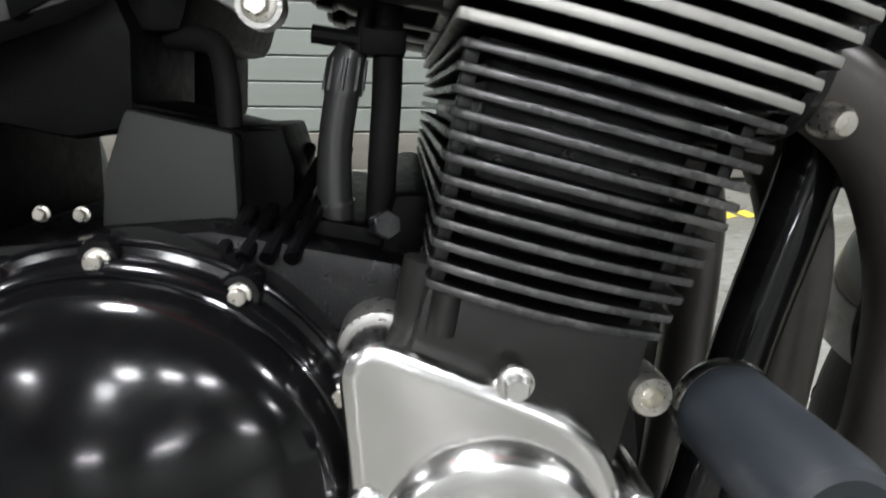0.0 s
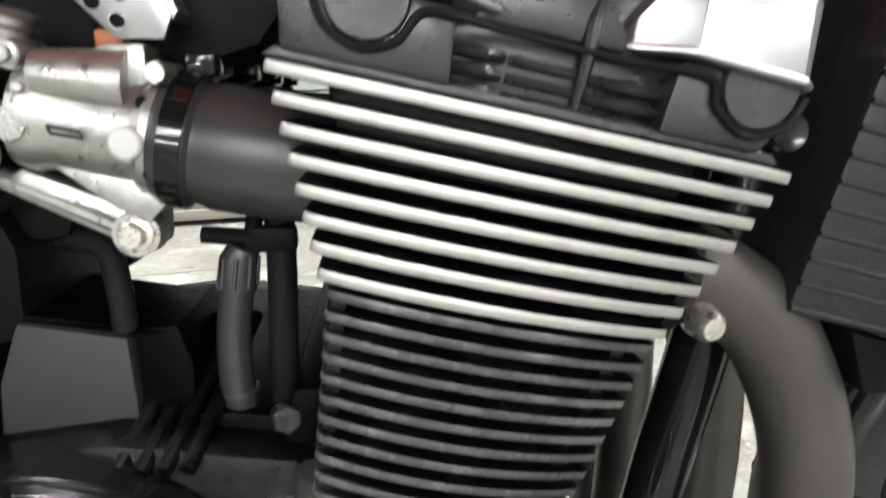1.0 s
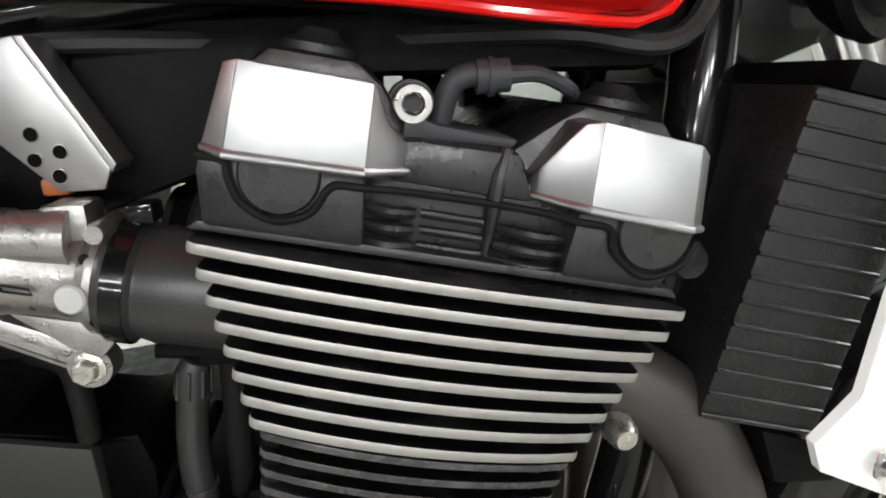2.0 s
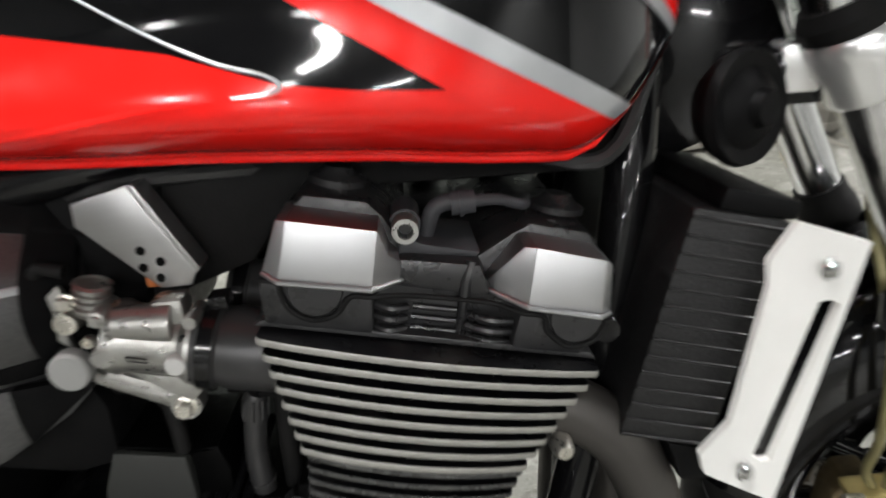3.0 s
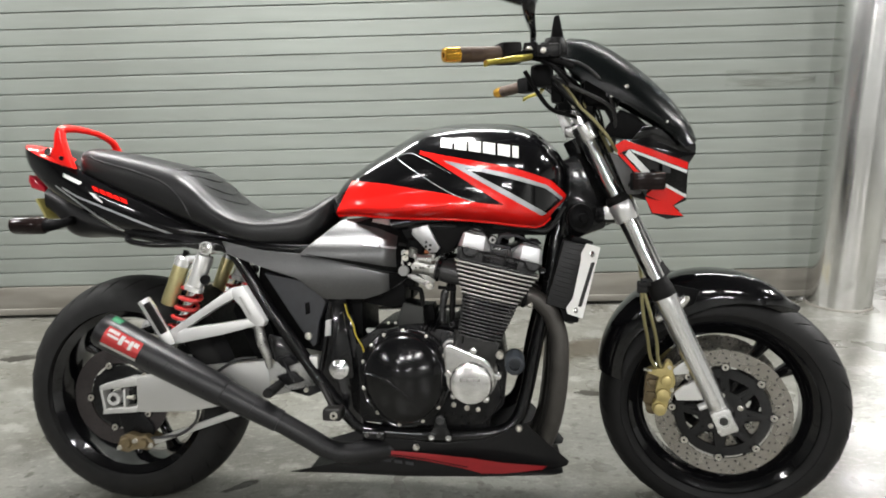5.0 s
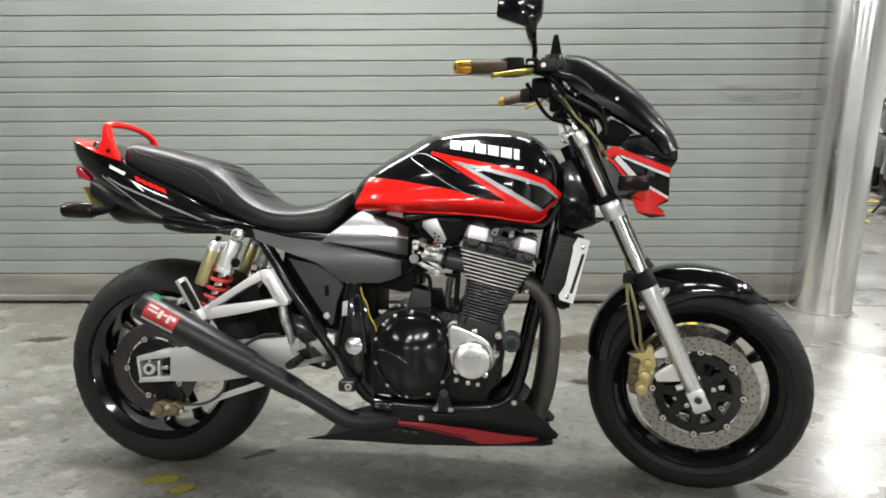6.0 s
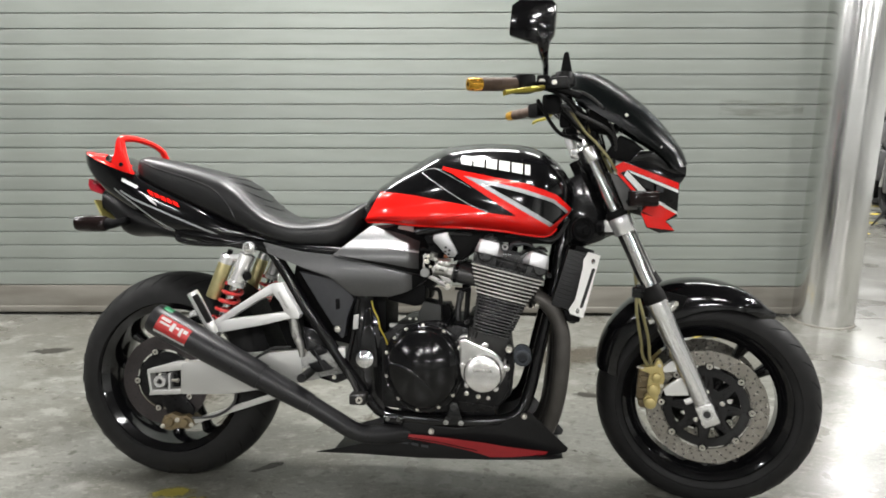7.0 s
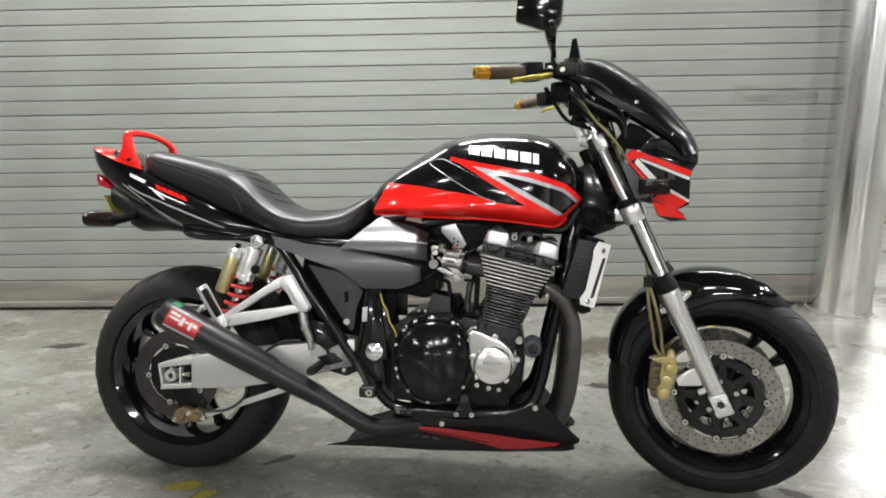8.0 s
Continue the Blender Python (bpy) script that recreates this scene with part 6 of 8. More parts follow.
    # silver end caps, a lofted shell with rounded edges
    for side in (-1, 1):
        for pieces, face_x, lip in (
                (([(-0.098, 0.1935), (-0.092, 0.2265), (-0.086, 0.2285), (-0.0875, 0.1935)], [(-0.0875, 0.1935), (-0.086, 0.2285), (-0.0375, 0.2285), (-0.0365, 0.195)], [(-0.0365, 0.195), (-0.0375, 0.2285), (-0.034, 0.222), (-0.03, 0.214), (-0.0215, 0.2075), (-0.017, 0.1955)]), (-0.0868, -0.037), [(-0.0965, 0.1952), (-0.087, 0.1952), (-0.037, 0.1966), (-0.019, 0.197)]),
                (([(0.0255, 0.1935), (0.0445, 0.2275), (0.05, 0.2295), (0.0505, 0.1945)], [(0.0505, 0.1945), (0.05, 0.2295), (0.0905, 0.2272), (0.0945, 0.1932)], [(0.0945, 0.1932), (0.0905, 0.2272), (0.0955, 0.224), (0.1025, 0.1925)]), (0.0503, 0.0925), [(0.029, 0.1955), (0.0503, 0.1962), (0.0925, 0.195), (0.1005, 0.1945)])):
            def flank(x, z):
                return side * (0.194 - 0.16 * max(0.0, z - 0.2) - 1.15 * max(0.0, face_x[0] - x) - 1.15 * max(0.0, x - face_x[1]))
            bm = bmesh.new()
            prism(bm, pieces[1], flank, side * 0.145, 0.0007, None, 2)
            cap = part("head_cap", bm, M["cap_metal"], case, "polished silver cylinder head cap", ENG)
            for outline in (pieces[0], pieces[2]):
                bm = bmesh.new()
                prism(bm, outline, flank, side * 0.145, 0.0007, None, 2)
                part("cap_facet", bm, M["cap_metal"], cap, "", ENG)
            bm = bmesh.new()
            tube(bm, [(x, flank(x, z) + side * 0.0004, z) for x, z in lip], 0.0017, 10)
            part("cap_lip", bm, M["cap_metal"], cap, "", ENG)
    # bolts and sensor at the top
    bm = bmesh.new()
    lathe(bm, (-0.0215, -0.15, 0.223), (0, -1, 0), [(0, 0), (0.0082, 0), (0.0082, 0.014), (0.0076, 0.0165), (0.0048, 0.0165), (0.0042, 0.008), (0, 0.008)], 26)
    sock = part("cover_bolt", bm, M["cast_alu"], case, "bright socket bolt", ENG)
    bm = bmesh.new()
    ngon(bm, (-0.0215, -0.1588, 0.223), (0, -1, 0), 0.0043, 0.0004, 6, 0)
    part("bolt_socket", bm, M["tape_black"], sock, "", ENG)
    bm = bmesh.new()
    lathe(bm, (-0.0215, -0.12, 0.223), (0, -1, 0), [(0, 0), (0.0095, 0), (0.0095, 0.032), (0, 0.032)], 24)
    prism(bm, [(-0.024, 0.205), (-0.012, 0.21), (0.022, 0.212), (0.024, 0.216), (-0.01, 0.2165), (-0.024, 0.22)], -0.165, -0.1, 0.002)
    tube(bm, [(-0.008, -0.145, 0.216), (-0.006, -0.147, 0.232), (0.0, -0.147, 0.238), (0.006, -0.147, 0.239)], 0.0052, 14, 5)
    tube(bm, [(0.004, -0.147, 0.238), (0.018, -0.147, 0.2415)], [0.0075, 0.0072], 14)
    tube(bm, [(0.009, -0.147, 0.239), (0.0115, -0.147, 0.2395)], 0.0085, 14)
    tube(bm, [(0.018, -0.147, 0.2415), (0.032, -0.146, 0.244), (0.05, -0.135, 0.24), (0.06, -0.1, 0.236)], [0.004, 0.0035, 0.0035, 0.0035], 10, 5)
    part("plug_cap", bm, M["grey_plastic"], case, "grey plug cap and lead", ENG)
    for p in (-0.065, 0.075):
        bm = bmesh.new()
        lathe(bm, (p, -0.12, 0.236), (0, 0, 1), [(0, 0), (0.018, 0), (0.018, 0.004), (0.012, 0.007), (0.009, 0.011), (0, 0.011)], 20)
        part("cover_boss", bm, M["black_head"], case, "", ENG)
    # front boss beside the head
    bm = bmesh.new()
    lathe(bm, (0.107, -0.16, 0.178), (0, -1, 0), [(0, 0), (0.009, 0), (0.009, 0.012), (0.0075, 0.014), (0, 0.013)], 20)
    part("head_boss", bm, M["black_frame"], case, "", ENG)
    # exhaust port nut
    bm = bmesh.new()
    lathe(bm, (0.314, -0.165, 0.571), (0.1, -1, -0.1), [(0, 0), (0.0075, 0), (0.008, 0.004), (0.007, 0.012), (0.005, 0.015), (0, 0.0155)], 18)
    part("port_nut", bm, M["bolt_steel"], case, "pale steel exhaust port nut")
    # clutch cover
    C = (0.017, 0.0, 0.402)
    bm = bmesh.new()
    lathe(bm, (C[0], -0.16, C[2]), (0, -1, 0), [(0, -0.03), (0.11, -0.03), (0.112, 0), (0.112, 0.006), (0.1095, 0.0095), (0.1065, 0.0105), (0.1052, 0.013), (0.1048, 0.0165), (0.1022, 0.020), (0.1, 0.021), (0.0985, 0.024), (0.0972, 0.032), (0.0945, 0.0372), (0.0905, 0.0418), (0.085, 0.0455), (0.0775, 0.0494), (0.07, 0.0525), (0.06, 0.0564), (0.05, 0.06), (0.04, 0.063), (0.03, 0.0655), (0.015, 0.0681), (0, 0.0689)], 96)
    for v in bm.verts:
        if v.co.z < C[2]:
            v.co.z = C[2] + (v.co.z - C[2]) * 1.2
    cov = part("clutch_cover", bm, M["cover_gloss"], case, "gloss black domed clutch cover")
    # two raised beads round the rim, broken by the bolt bosses
    for rad, y in ((0.1108, -0.168), (0.1002, -0.1815)):
        bm = bmesh.new()
        ring = []
        for k in range(97):
            a = 2 * math.pi * k / 96
            ring.append((C[0] + rad * math.cos(a), y, C[2] + rad * math.sin(a) * (1.2 if math.sin(a) < 0 else 1)))
        tube(bm, ring, 0.0014, 8)
        part("rim_bead", bm, M["black_gloss"], cov)
    # soft raised flute across the lower dome
    DOME = [(0, 0.2289), (0.015, 0.2281), (0.03, 0.2255), (0.04, 0.223), (0.05, 0.22), (0.06, 0.2164), (0.07, 0.2125), (0.0775, 0.2094), (0.085, 0.2055), (0.0905, 0.2018), (0.0945, 0.1972), (0.0972, 0.192)]
    bm = bmesh.new()
    pts = []
    radii = [0.004, 0.012, 0.016, 0.018, 0.017, 0.013, 0.005]
    for (x, z), r in zip(((-0.072, 0.405), (-0.041, 0.402), (-0.008, 0.388), (0.022, 0.362), (0.041, 0.335), (0.05, 0.315), (0.054, 0.305)), radii):
        rr = math.hypot(x - C[0], (z - C[2]) / (1.2 if z < C[2] else 1))
        pts.append((x, -stations_at(DOME, rr)[0] + r - 0.0014, z))
    tube(bm, pts, radii, 16, 6)
    part("cover_flute", bm, M["cover_gloss"], cov, sharp=60)
    for a in (92, 60, 26, -8, -40, -66, -98, -130, -163, 165, 140, 118):
        x, z = C[0] + 0.1045 * math.cos(radians(a)), C[2] + 0.1045 * math.sin(radians(a)) * (1.2 if a < 0 else 1)
        bm = bmesh.new()
        lathe(bm, (x, -0.158, z), (0, -1, 0), [(0, 0), (0.0098, 0), (0.0092, 0.014), (0.008, 0.016), (0, 0.016)], 20)
        part("bolt_boss", bm, M["black_gloss"], cov)
        bm = bmesh.new()
        bolt(bm, (x, -0.174, z), (0, -1, 0), 0.004, 0.006)
        part("cover_bolt", bm, M["bolt_steel"], cov, "pale steel flange bolt")
    bm = bmesh.new()
    lathe(bm, (-0.021, -0.2, 0.322), (-0.15, -1, -0.25), [(0, 0), (0.012, 0), (0.012, 0.006), (0.009, 0.007), (0.008, 0.005), (0, 0.006)], 24)
    part("oil_sight_glass", bm, M["sight_glass"], cov, "small yellowish oil sight glass")
    # sump flange under the clutch
    bm = bmesh.new()
    prism(bm, [(-0.08, 0.32), (-0.045, 0.288), (0.06, 0.285), (0.085, 0.32), (0.07, 0.36), (-0.06, 0.36)], -0.15, -0.1, 0.006)
    prism(bm, [(0.08, 0.30), (0.22, 0.285), (0.25, 0.34), (0.24, 0.40), (0.12, 0.40)], -0.152, -0.1, 0.008)
    prism(bm, [(-0.06, 0.25), (0.22, 0.25), (0.2, 0.29), (-0.04, 0.29)], -0.12, 0.12, 0.01)
    part("sump", bm, M["black_engine"], case)
    for x, z, y, r in ((0.133, 0.322, -0.153, 0.0048), (0.192, 0.312, -0.153, 0.0042), (0.165, 0.315, -0.153, 0.005)):
        bolts("sump_bolt", [(x, y, z)], "bolt_steel", case, r=r, h=0.007)
    # starter-clutch cover: a polished teardrop with a round boss
    bm = bmesh.new()
    G, R = (0.176, 0.398), 0.0585
    shape = teardrop(G, R, (0.127, 0.464), 0.0155)
    prism(bm, shape, -0.196, -0.15, 0.008, None, 4)
    gen = part("starter_cover", bm, M["polished"], case, "polished aluminium starter cover with a round boss")
    bm = bmesh.new()
    prism(bm, teardrop(G, R + 0.005, (0.127, 0.464), 0.019), -0.166, -0.14, 0.0025)
    part("cover_rim", bm, M["cast_alu"], gen)
    bm = bmesh.new()
    lathe(bm, (0.177, -0.19, 0.387), (0, -1, 0), [(0, 0), (0.0515, 0), (0.051, 0.007), (0.0495, 0.013), (0.0465, 0.017), (0.04, 0.019), (0.02, 0.02), (0, 0.0203)], 72)
    part("cover_boss", bm, M["polished"], gen, "round polished boss")
    bm = bmesh.new()
    for k in range(6):
        x = G[0] - 0.024 + 0.0085 * k
        prism(bm, [(x, G[1] + 0.004), (x + 0.0058, G[1] + 0.0035), (x + 0.0058, G[1] - 0.0045), (x, G[1] - 0.004)], -0.2112, -0.205, 0.0002)
    part("cast_mark", bm, M["cast_alu"], gen, "plain raised cast blocks")
    for x, z in ((0.183, 0.463), (0.1235, 0.408), (0.2405, 0.404), (0.137, 0.356), (0.212, 0.349)):
        bm = bmesh.new()
        lathe(bm, (x, -0.15, z), (0, -1, 0), [(0, 0), (0.0095, 0), (0.0088, 0.045), (0.0078, 0.047), (0, 0.047)], 20)
        part("bolt_boss", bm, M["polished"], gen)
        bm = bmesh.new()
        bolt(bm, (x, -0.196, z), (0, -1, 0), 0.0056, 0.007)
        part("cover_bolt", bm, M["polished"], gen, "steel flange bolt")
    bm = bmesh.new()
    lathe(bm, (0.245, -0.165, 0.452), (0, -1, 0), [(0, 0), (0.0095, 0), (0.0098, 0.018), (0.0088, 0.021), (0.005, 0.021), (0.0042, 0.013), (0, 0.013)], 24)
    part("engine_bolt", bm, M["bolt_steel"], case, "steel socket engine bolt")
    # ribbed crankcase top behind the cylinders
    bm = bmesh.new()
    for k in range(4):
        x = 0.055 + 0.0105 * k
        tube(bm, [(x, -0.15, 0.502), (x + 0.018, -0.06, 0.545)], 0.0038, 10)
    part("case_rib", bm, M["black_engine"], case)
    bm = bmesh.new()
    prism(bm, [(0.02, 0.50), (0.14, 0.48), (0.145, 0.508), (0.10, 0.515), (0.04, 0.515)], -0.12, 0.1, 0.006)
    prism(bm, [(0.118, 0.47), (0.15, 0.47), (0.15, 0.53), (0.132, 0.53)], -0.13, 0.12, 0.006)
    part("case_top", bm, M["shade_black"], case)


engine()


def intake():
    """Throttle body, rubber boot, bracket and the breather hose below."""
    ax = Vector((0.975, 0, -0.2215))
    o = Vector((0.2, 0, 0.5)) + Vector((0.2215, 0, 0.975)) * 0.123
    for y in (-0.135, -0.045, 0.045, 0.135):
        c = o + Vector((0, y, 0))
        bm = bmesh.new()
        lathe(bm, c, ax, [(0, -0.142), (0.0265, -0.142), (0.028, -0.139), (0.028, -0.128), (0.026, -0.126), (0.026, -0.124), (0.0275, -0.118), (0.0265, -0.09), (0.024, -0.06), (0, -0.06)], 40)
        boot = part("intake_boot", bm, M["hose_rubber"], bike, "black rubber intake boot")
        bm = bmesh.new()
        lathe(bm, c, ax, [(0.0278, -0.1375), (0.0293, -0.1375), (0.0293, -0.1285), (0.0278, -0.1285)], 40, closed=True)
        box(bm, c + ax * -0.133 + Vector((0.01, 0, 0.031)), (0.012, 0.016, 0.009), 0.002)
        part("boot_clamp", bm, M["black_frame"], boot, "black hose clamp")
        if y > -0.1:
            continue
        bm = bmesh.new()
        lathe(bm, c, ax, [(0, -0.195), (0.0235, -0.195), (0.0245, -0.188), (0.0225, -0.182), (0.0215, -0.165), (0.0225, -0.15), (0.0265, -0.145), (0.0265, -0.14), (0, -0.14)], 36)
        # fuel rail lug, boss and the stay
        box(bm, c + ax * -0.152 + Vector((0.0, -0.004, 0.026)), (0.02, 0.022, 0.017), 0.004)
        tube(bm, [c + ax * -0.185 + Vector((0, -0.014, 0.016)), c + ax * -0.15 + Vector((0, -0.012, 0.02))], [0.01, 0.013], 14)
        lathe(bm, c + ax * -0.149 + Vector((0, -0.018, -0.0025)), (0, -1, 0), [(0, 0), (0.009, 0), (0.0085, 0.004), (0, 0.005)], 24)
        prism(bm, [(0.018, 0.632), (0.03, 0.640), (0.08, 0.618), (0.084, 0.606), (0.074, 0.602), (0.06, 0.610)], y - 0.004, y + 0.006, 0.003)
        tube(bm, [(0.02, y, 0.636), (0.07, y - 0.002, 0.612)], 0.0042, 10)
        tube(bm, [(0.035, y, 0.648), (0.078, y - 0.002, 0.634)], 0.0032, 10)
        lathe(bm, (0.0745, y + 0.004, 0.611), (0, -1, 0), [(0, 0), (0.0105, 0), (0.01, 0.012), (0, 0.012)], 20)
        tb = part("throttle_body", bm, M["cast_alu"], bike, "cast aluminium throttle body")
        bm = bmesh.new()
        lathe(bm, c + ax * -0.149 + Vector((0, -0.022, -0.0025)), (0, -1, 0), [(0, 0), (0.0064, 0), (0.0064, 0.006), (0.0055, 0.0072), (0, 0.0075)], 28)
        part("sync_cap", bm, M["badge_white"], tb, "pale round cap")
        bm = bmesh.new()
        for k in range(3):
            tube(bm, [c + ax * (-0.147) + Vector((0.002 * k, -0.018, -0.012 + 0.012 * k)), c + ax * (-0.143) + Vector((0, -0.022, -0.014 + 0.014 * k))], 0.0025, 8)
        part("cap_clip", bm, M["black_frame"], tb)
        bm = bmesh.new()
        bolt(bm, (0.0745, y - 0.008, 0.611), (0, -1, 0), 0.0058, 0.008)
        part("stay_bolt", bm, M["bolt_steel"], tb, "pale steel bolt")
        bm = bmesh.new()
        lathe(bm, (0.012, y - 0.006, 0.647), (0, -1, 0), [(0, 0), (0.013, 0), (0.0128, 0.009), (0.0115, 0.0105), (0, 0.0105)], 28)
        part("shaft_cap", bm, M["cap_grey"], tb, "grey round shaft cap")
        bm = bmesh.new()
        tube(bm, [(0.006, y + 0.002, 0.653), (-0.012, y + 0.002, 0.661), (-0.021, y + 0.002, 0.673), (-0.019, y + 0.002, 0.687), (-0.010, y + 0.002, 0.701), (0.004, y, 0.712), (0.018, y, 0.708)], 0.0046, 14)
        part("sensor_lead", bm, M["rubber"], tb, "black rubber lead looping from the shaft cap")
        bm = bmesh.new()
        lathe(bm, (0.016, y - 0.004, 0.678), (0, -1, 0), [(0, 0), (0.0075, 0), (0.007, 0.008), (0, 0.009)], 20)
        bolt(bm, (0.026, y - 0.006, 0.664), (0, -1, 0), 0.004, 0.006, socket=True)
        bolt(bm, (0.02, y - 0.01, 0.692), (0, -1, 0), 0.0045, 0.006)
        part("adjuster", bm, M["bolt_steel"], tb)
        bm = bmesh.new()
        tube(bm, [(0.03, y - 0.004, 0.682), (0.036, y - 0.006, 0.70)], 0.0095, 16)
        for k in range(5):
            t = k / 4
            lathe(bm, (0.03 + 0.006 * t, y - 0.004 - 0.002 * t, 0.682 + 0.018 * t), (0.3, -0.1, 0.95), [(0.009, 0), (0.0115, 0.001), (0.009, 0.002)], 18)
        part("cable_drum", bm, M["cast_alu"], tb, "throttle cable drum and spring")
        bm = bmesh.new()
        prism(bm, [(0.012, 0.655), (0.002, 0.665), (0.0, 0.69), (0.012, 0.70), (0.016, 0.69), (0.008, 0.685), (0.009, 0.668)], y - 0.002, y + 0.003, 0.001)
        part("linkage", bm, M["cast_alu"], tb)
        bm = bmesh.new()
        box(bm, (0.066, y + 0.016, 0.692), (0.012, 0.01, 0.008), 0.002)
        part("orange_connector", bm, M["orange_plastic"], tb, "orange plastic connector")
        # bosses, screws, a raised rim and a cross web on the casting
        for (bx, bz), r0, h0, hex_ in (((0.0417, 0.684), 0.0062, 0.012, True), ((0.0385, 0.6585), 0.0075, 0.012, False), ((0.0448, 0.672), 0.004, 0.01, True), ((0.095, 0.6765), 0.0046, 0.014, False)):
            bm = bmesh.new()
            lathe(bm, (bx, y - 0.012, bz), (0, -1, 0), [(0, -0.012), (r0, -0.012), (r0, h0 * 0.7), (r0 * 0.85, h0), (0, h0)], 20)
            if hex_:
                bolt(bm, (bx, y - 0.012 - h0, bz), (0, -1, 0), r0 * 0.6, 0.004)
            part("casting_boss", bm, M["cast_alu"], tb)
        bm = bmesh.new()
        tube(bm, [(0.052, y - 0.0225, 0.6575), (0.064, y - 0.0232, 0.6548), (0.065, y - 0.0232, 0.6522), (0.053, y - 0.0225, 0.6545), (0.052, y - 0.0225, 0.6575)], 0.0006, 6)
        part("cast_rim", bm, M["black_engine"], tb)
        bm = bmesh.new()
        prism(bm, [(0.045, 0.642), (0.088, 0.632), (0.09, 0.624), (0.082, 0.616), (0.07, 0.622)], y - 0.012, y - 0.006, 0.002)
        part("casting_web", bm, M["cast_alu"], tb)
        # bracket plate with four holes
        bm = bmesh.new()
        prism(bm, [(0.032, 0.749), (0.066, 0.757), (0.096, 0.70), (0.092, 0.691), (0.073, 0.691), (0.031, 0.735)], -0.134, -0.131, 0.0008)
        prism(bm, [(0.066, 0.757), (0.070, 0.757), (0.0985, 0.702), (0.096, 0.698)], -0.1335, -0.112, 0.0008)
        br = part("idle_bracket", bm, M["bracket_alu"], bike, "bright folded bracket plate with four holes")
        for px_, pz_ in ((0.066, 0.7165), (0.0655, 0.7055), (0.0765, 0.7085), (0.0745, 0.698)):
            bm = bmesh.new()
            lathe(bm, (px_, -0.1342, pz_), (0, -1, 0), [(0, 0), (0.003, 0), (0.003, 0.0003), (0, 0.0003)], 18)
            hole = part("bracket_hole", bm, M["shade_black"], br)
            bm = bmesh.new()
            lathe(bm, (px_, -0.1342, pz_), (0, -1, 0), [(0.003, 0), (0.0034, 0), (0.0033, 0.0006), (0.003, 0.0006)], 18, closed=True)
            part("hole_rim", bm, M["chrome"], hole)
    # union and breather hose
    bm = bmesh.new()
    tube(bm, [(0.118, -0.108, 0.615), (0.113, -0.108, 0.588)], 0.0042, 12)
    tube(bm, [(0.092, -0.108, 0.603), (0.128, -0.108, 0.599)], 0.0044, 10)
    box(bm, (0.126, -0.108, 0.60), (0.022, 0.012, 0.013), 0.003)
    part("drain_union", bm, M["black_plastic"], bike)
    bm = bmesh.new()
    tube(bm, [(0.111, -0.108, 0.596), (0.108, -0.108, 0.590), (0.1065, -0.108, 0.575)], [0.0075, 0.0092, 0.0095], 14)
    sleeve = part("hose_sleeve", bm, M["hose_rubber"], bike, "ribbed black hose sleeve")
    for k in range(8):
        a = 2 * math.pi * k / 8
        bm = bmesh.new()
        tube(bm, [(0.109 + 0.0088 * math.cos(a), -0.108 + 0.0088 * math.sin(a), 0.592), (0.1065 + 0.0093 * math.cos(a), -0.108 + 0.0093 * math.sin(a), 0.577)], 0.0012, 6)
        part("sleeve_rib", bm, M["hose_rubber"], sleeve)
    bm = bmesh.new()
    tube(bm, [(0.1065, -0.108, 0.578), (0.103, -0.108, 0.555), (0.102, -0.108, 0.535), (0.103, -0.108, 0.515), (0.105, -0.105, 0.495)], [0.0085, 0.0085, 0.0088, 0.0088, 0.0075], 16, 6)
    hose = part("breather_hose", bm, M["hose_rubber"], bike, "black rubber breather hose")
    bm = bmesh.new()
    tube(bm, [(0.103, -0.108, 0.5225), (0.1032, -0.108, 0.5205)], 0.0098, 18)
    part("hose_clip", bm, M["fin_dark_edge"], hose, "thin wire hose clip")
    bm = bmesh.new()
    tube(bm, [(0.128, -0.1, 0.62), (0.128, -0.105, 0.58), (0.126, -0.105, 0.54), (0.124, -0.1, 0.49)], 0.0075, 14, 5)
    part("oil_pipe", bm, M["rubber"], bike)
    bm = bmesh.new()
    ngon(bm, (0.126, -0.12, 0.512), (0.3, -1, 0.25), 0.0075, 0.014)
    part("oil_union", bm, M["black_head"], bike)
    # starter relay box and hose behind the throttle body
    bm = bmesh.new()
    prism(bm, [(0.006, 0.566), (0.056, 0.556), (0.058, 0.48), (-0.012, 0.48), (-0.006, 0.535)], -0.12, -0.05, 0.004)
    part("relay_box", bm, M["battery_grey"], bike, "dull grey plastic box behind the engine")
    bm = bmesh.new()
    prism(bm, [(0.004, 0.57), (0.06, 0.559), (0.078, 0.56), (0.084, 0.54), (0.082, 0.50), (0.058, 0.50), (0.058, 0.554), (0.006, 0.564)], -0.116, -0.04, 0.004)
    part("relay_cover", bm, M["shade_black"], bike)
    bm = bmesh.new()
    tube(bm, [(0.02, -0.09, 0.60), (0.045, -0.105, 0.597), (0.052, -0.112, 0.58), (0.053, -0.113, 0.558)], 0.006, 12, 6)
    part("vent_hose", bm, M["rubber"], bike)
    bolts("small_screw", [(-0.012, -0.13, 0.517), (-0.03, -0.13, 0.517)], "bolt_steel", bike, r=0.003, h=0.004)


intake()


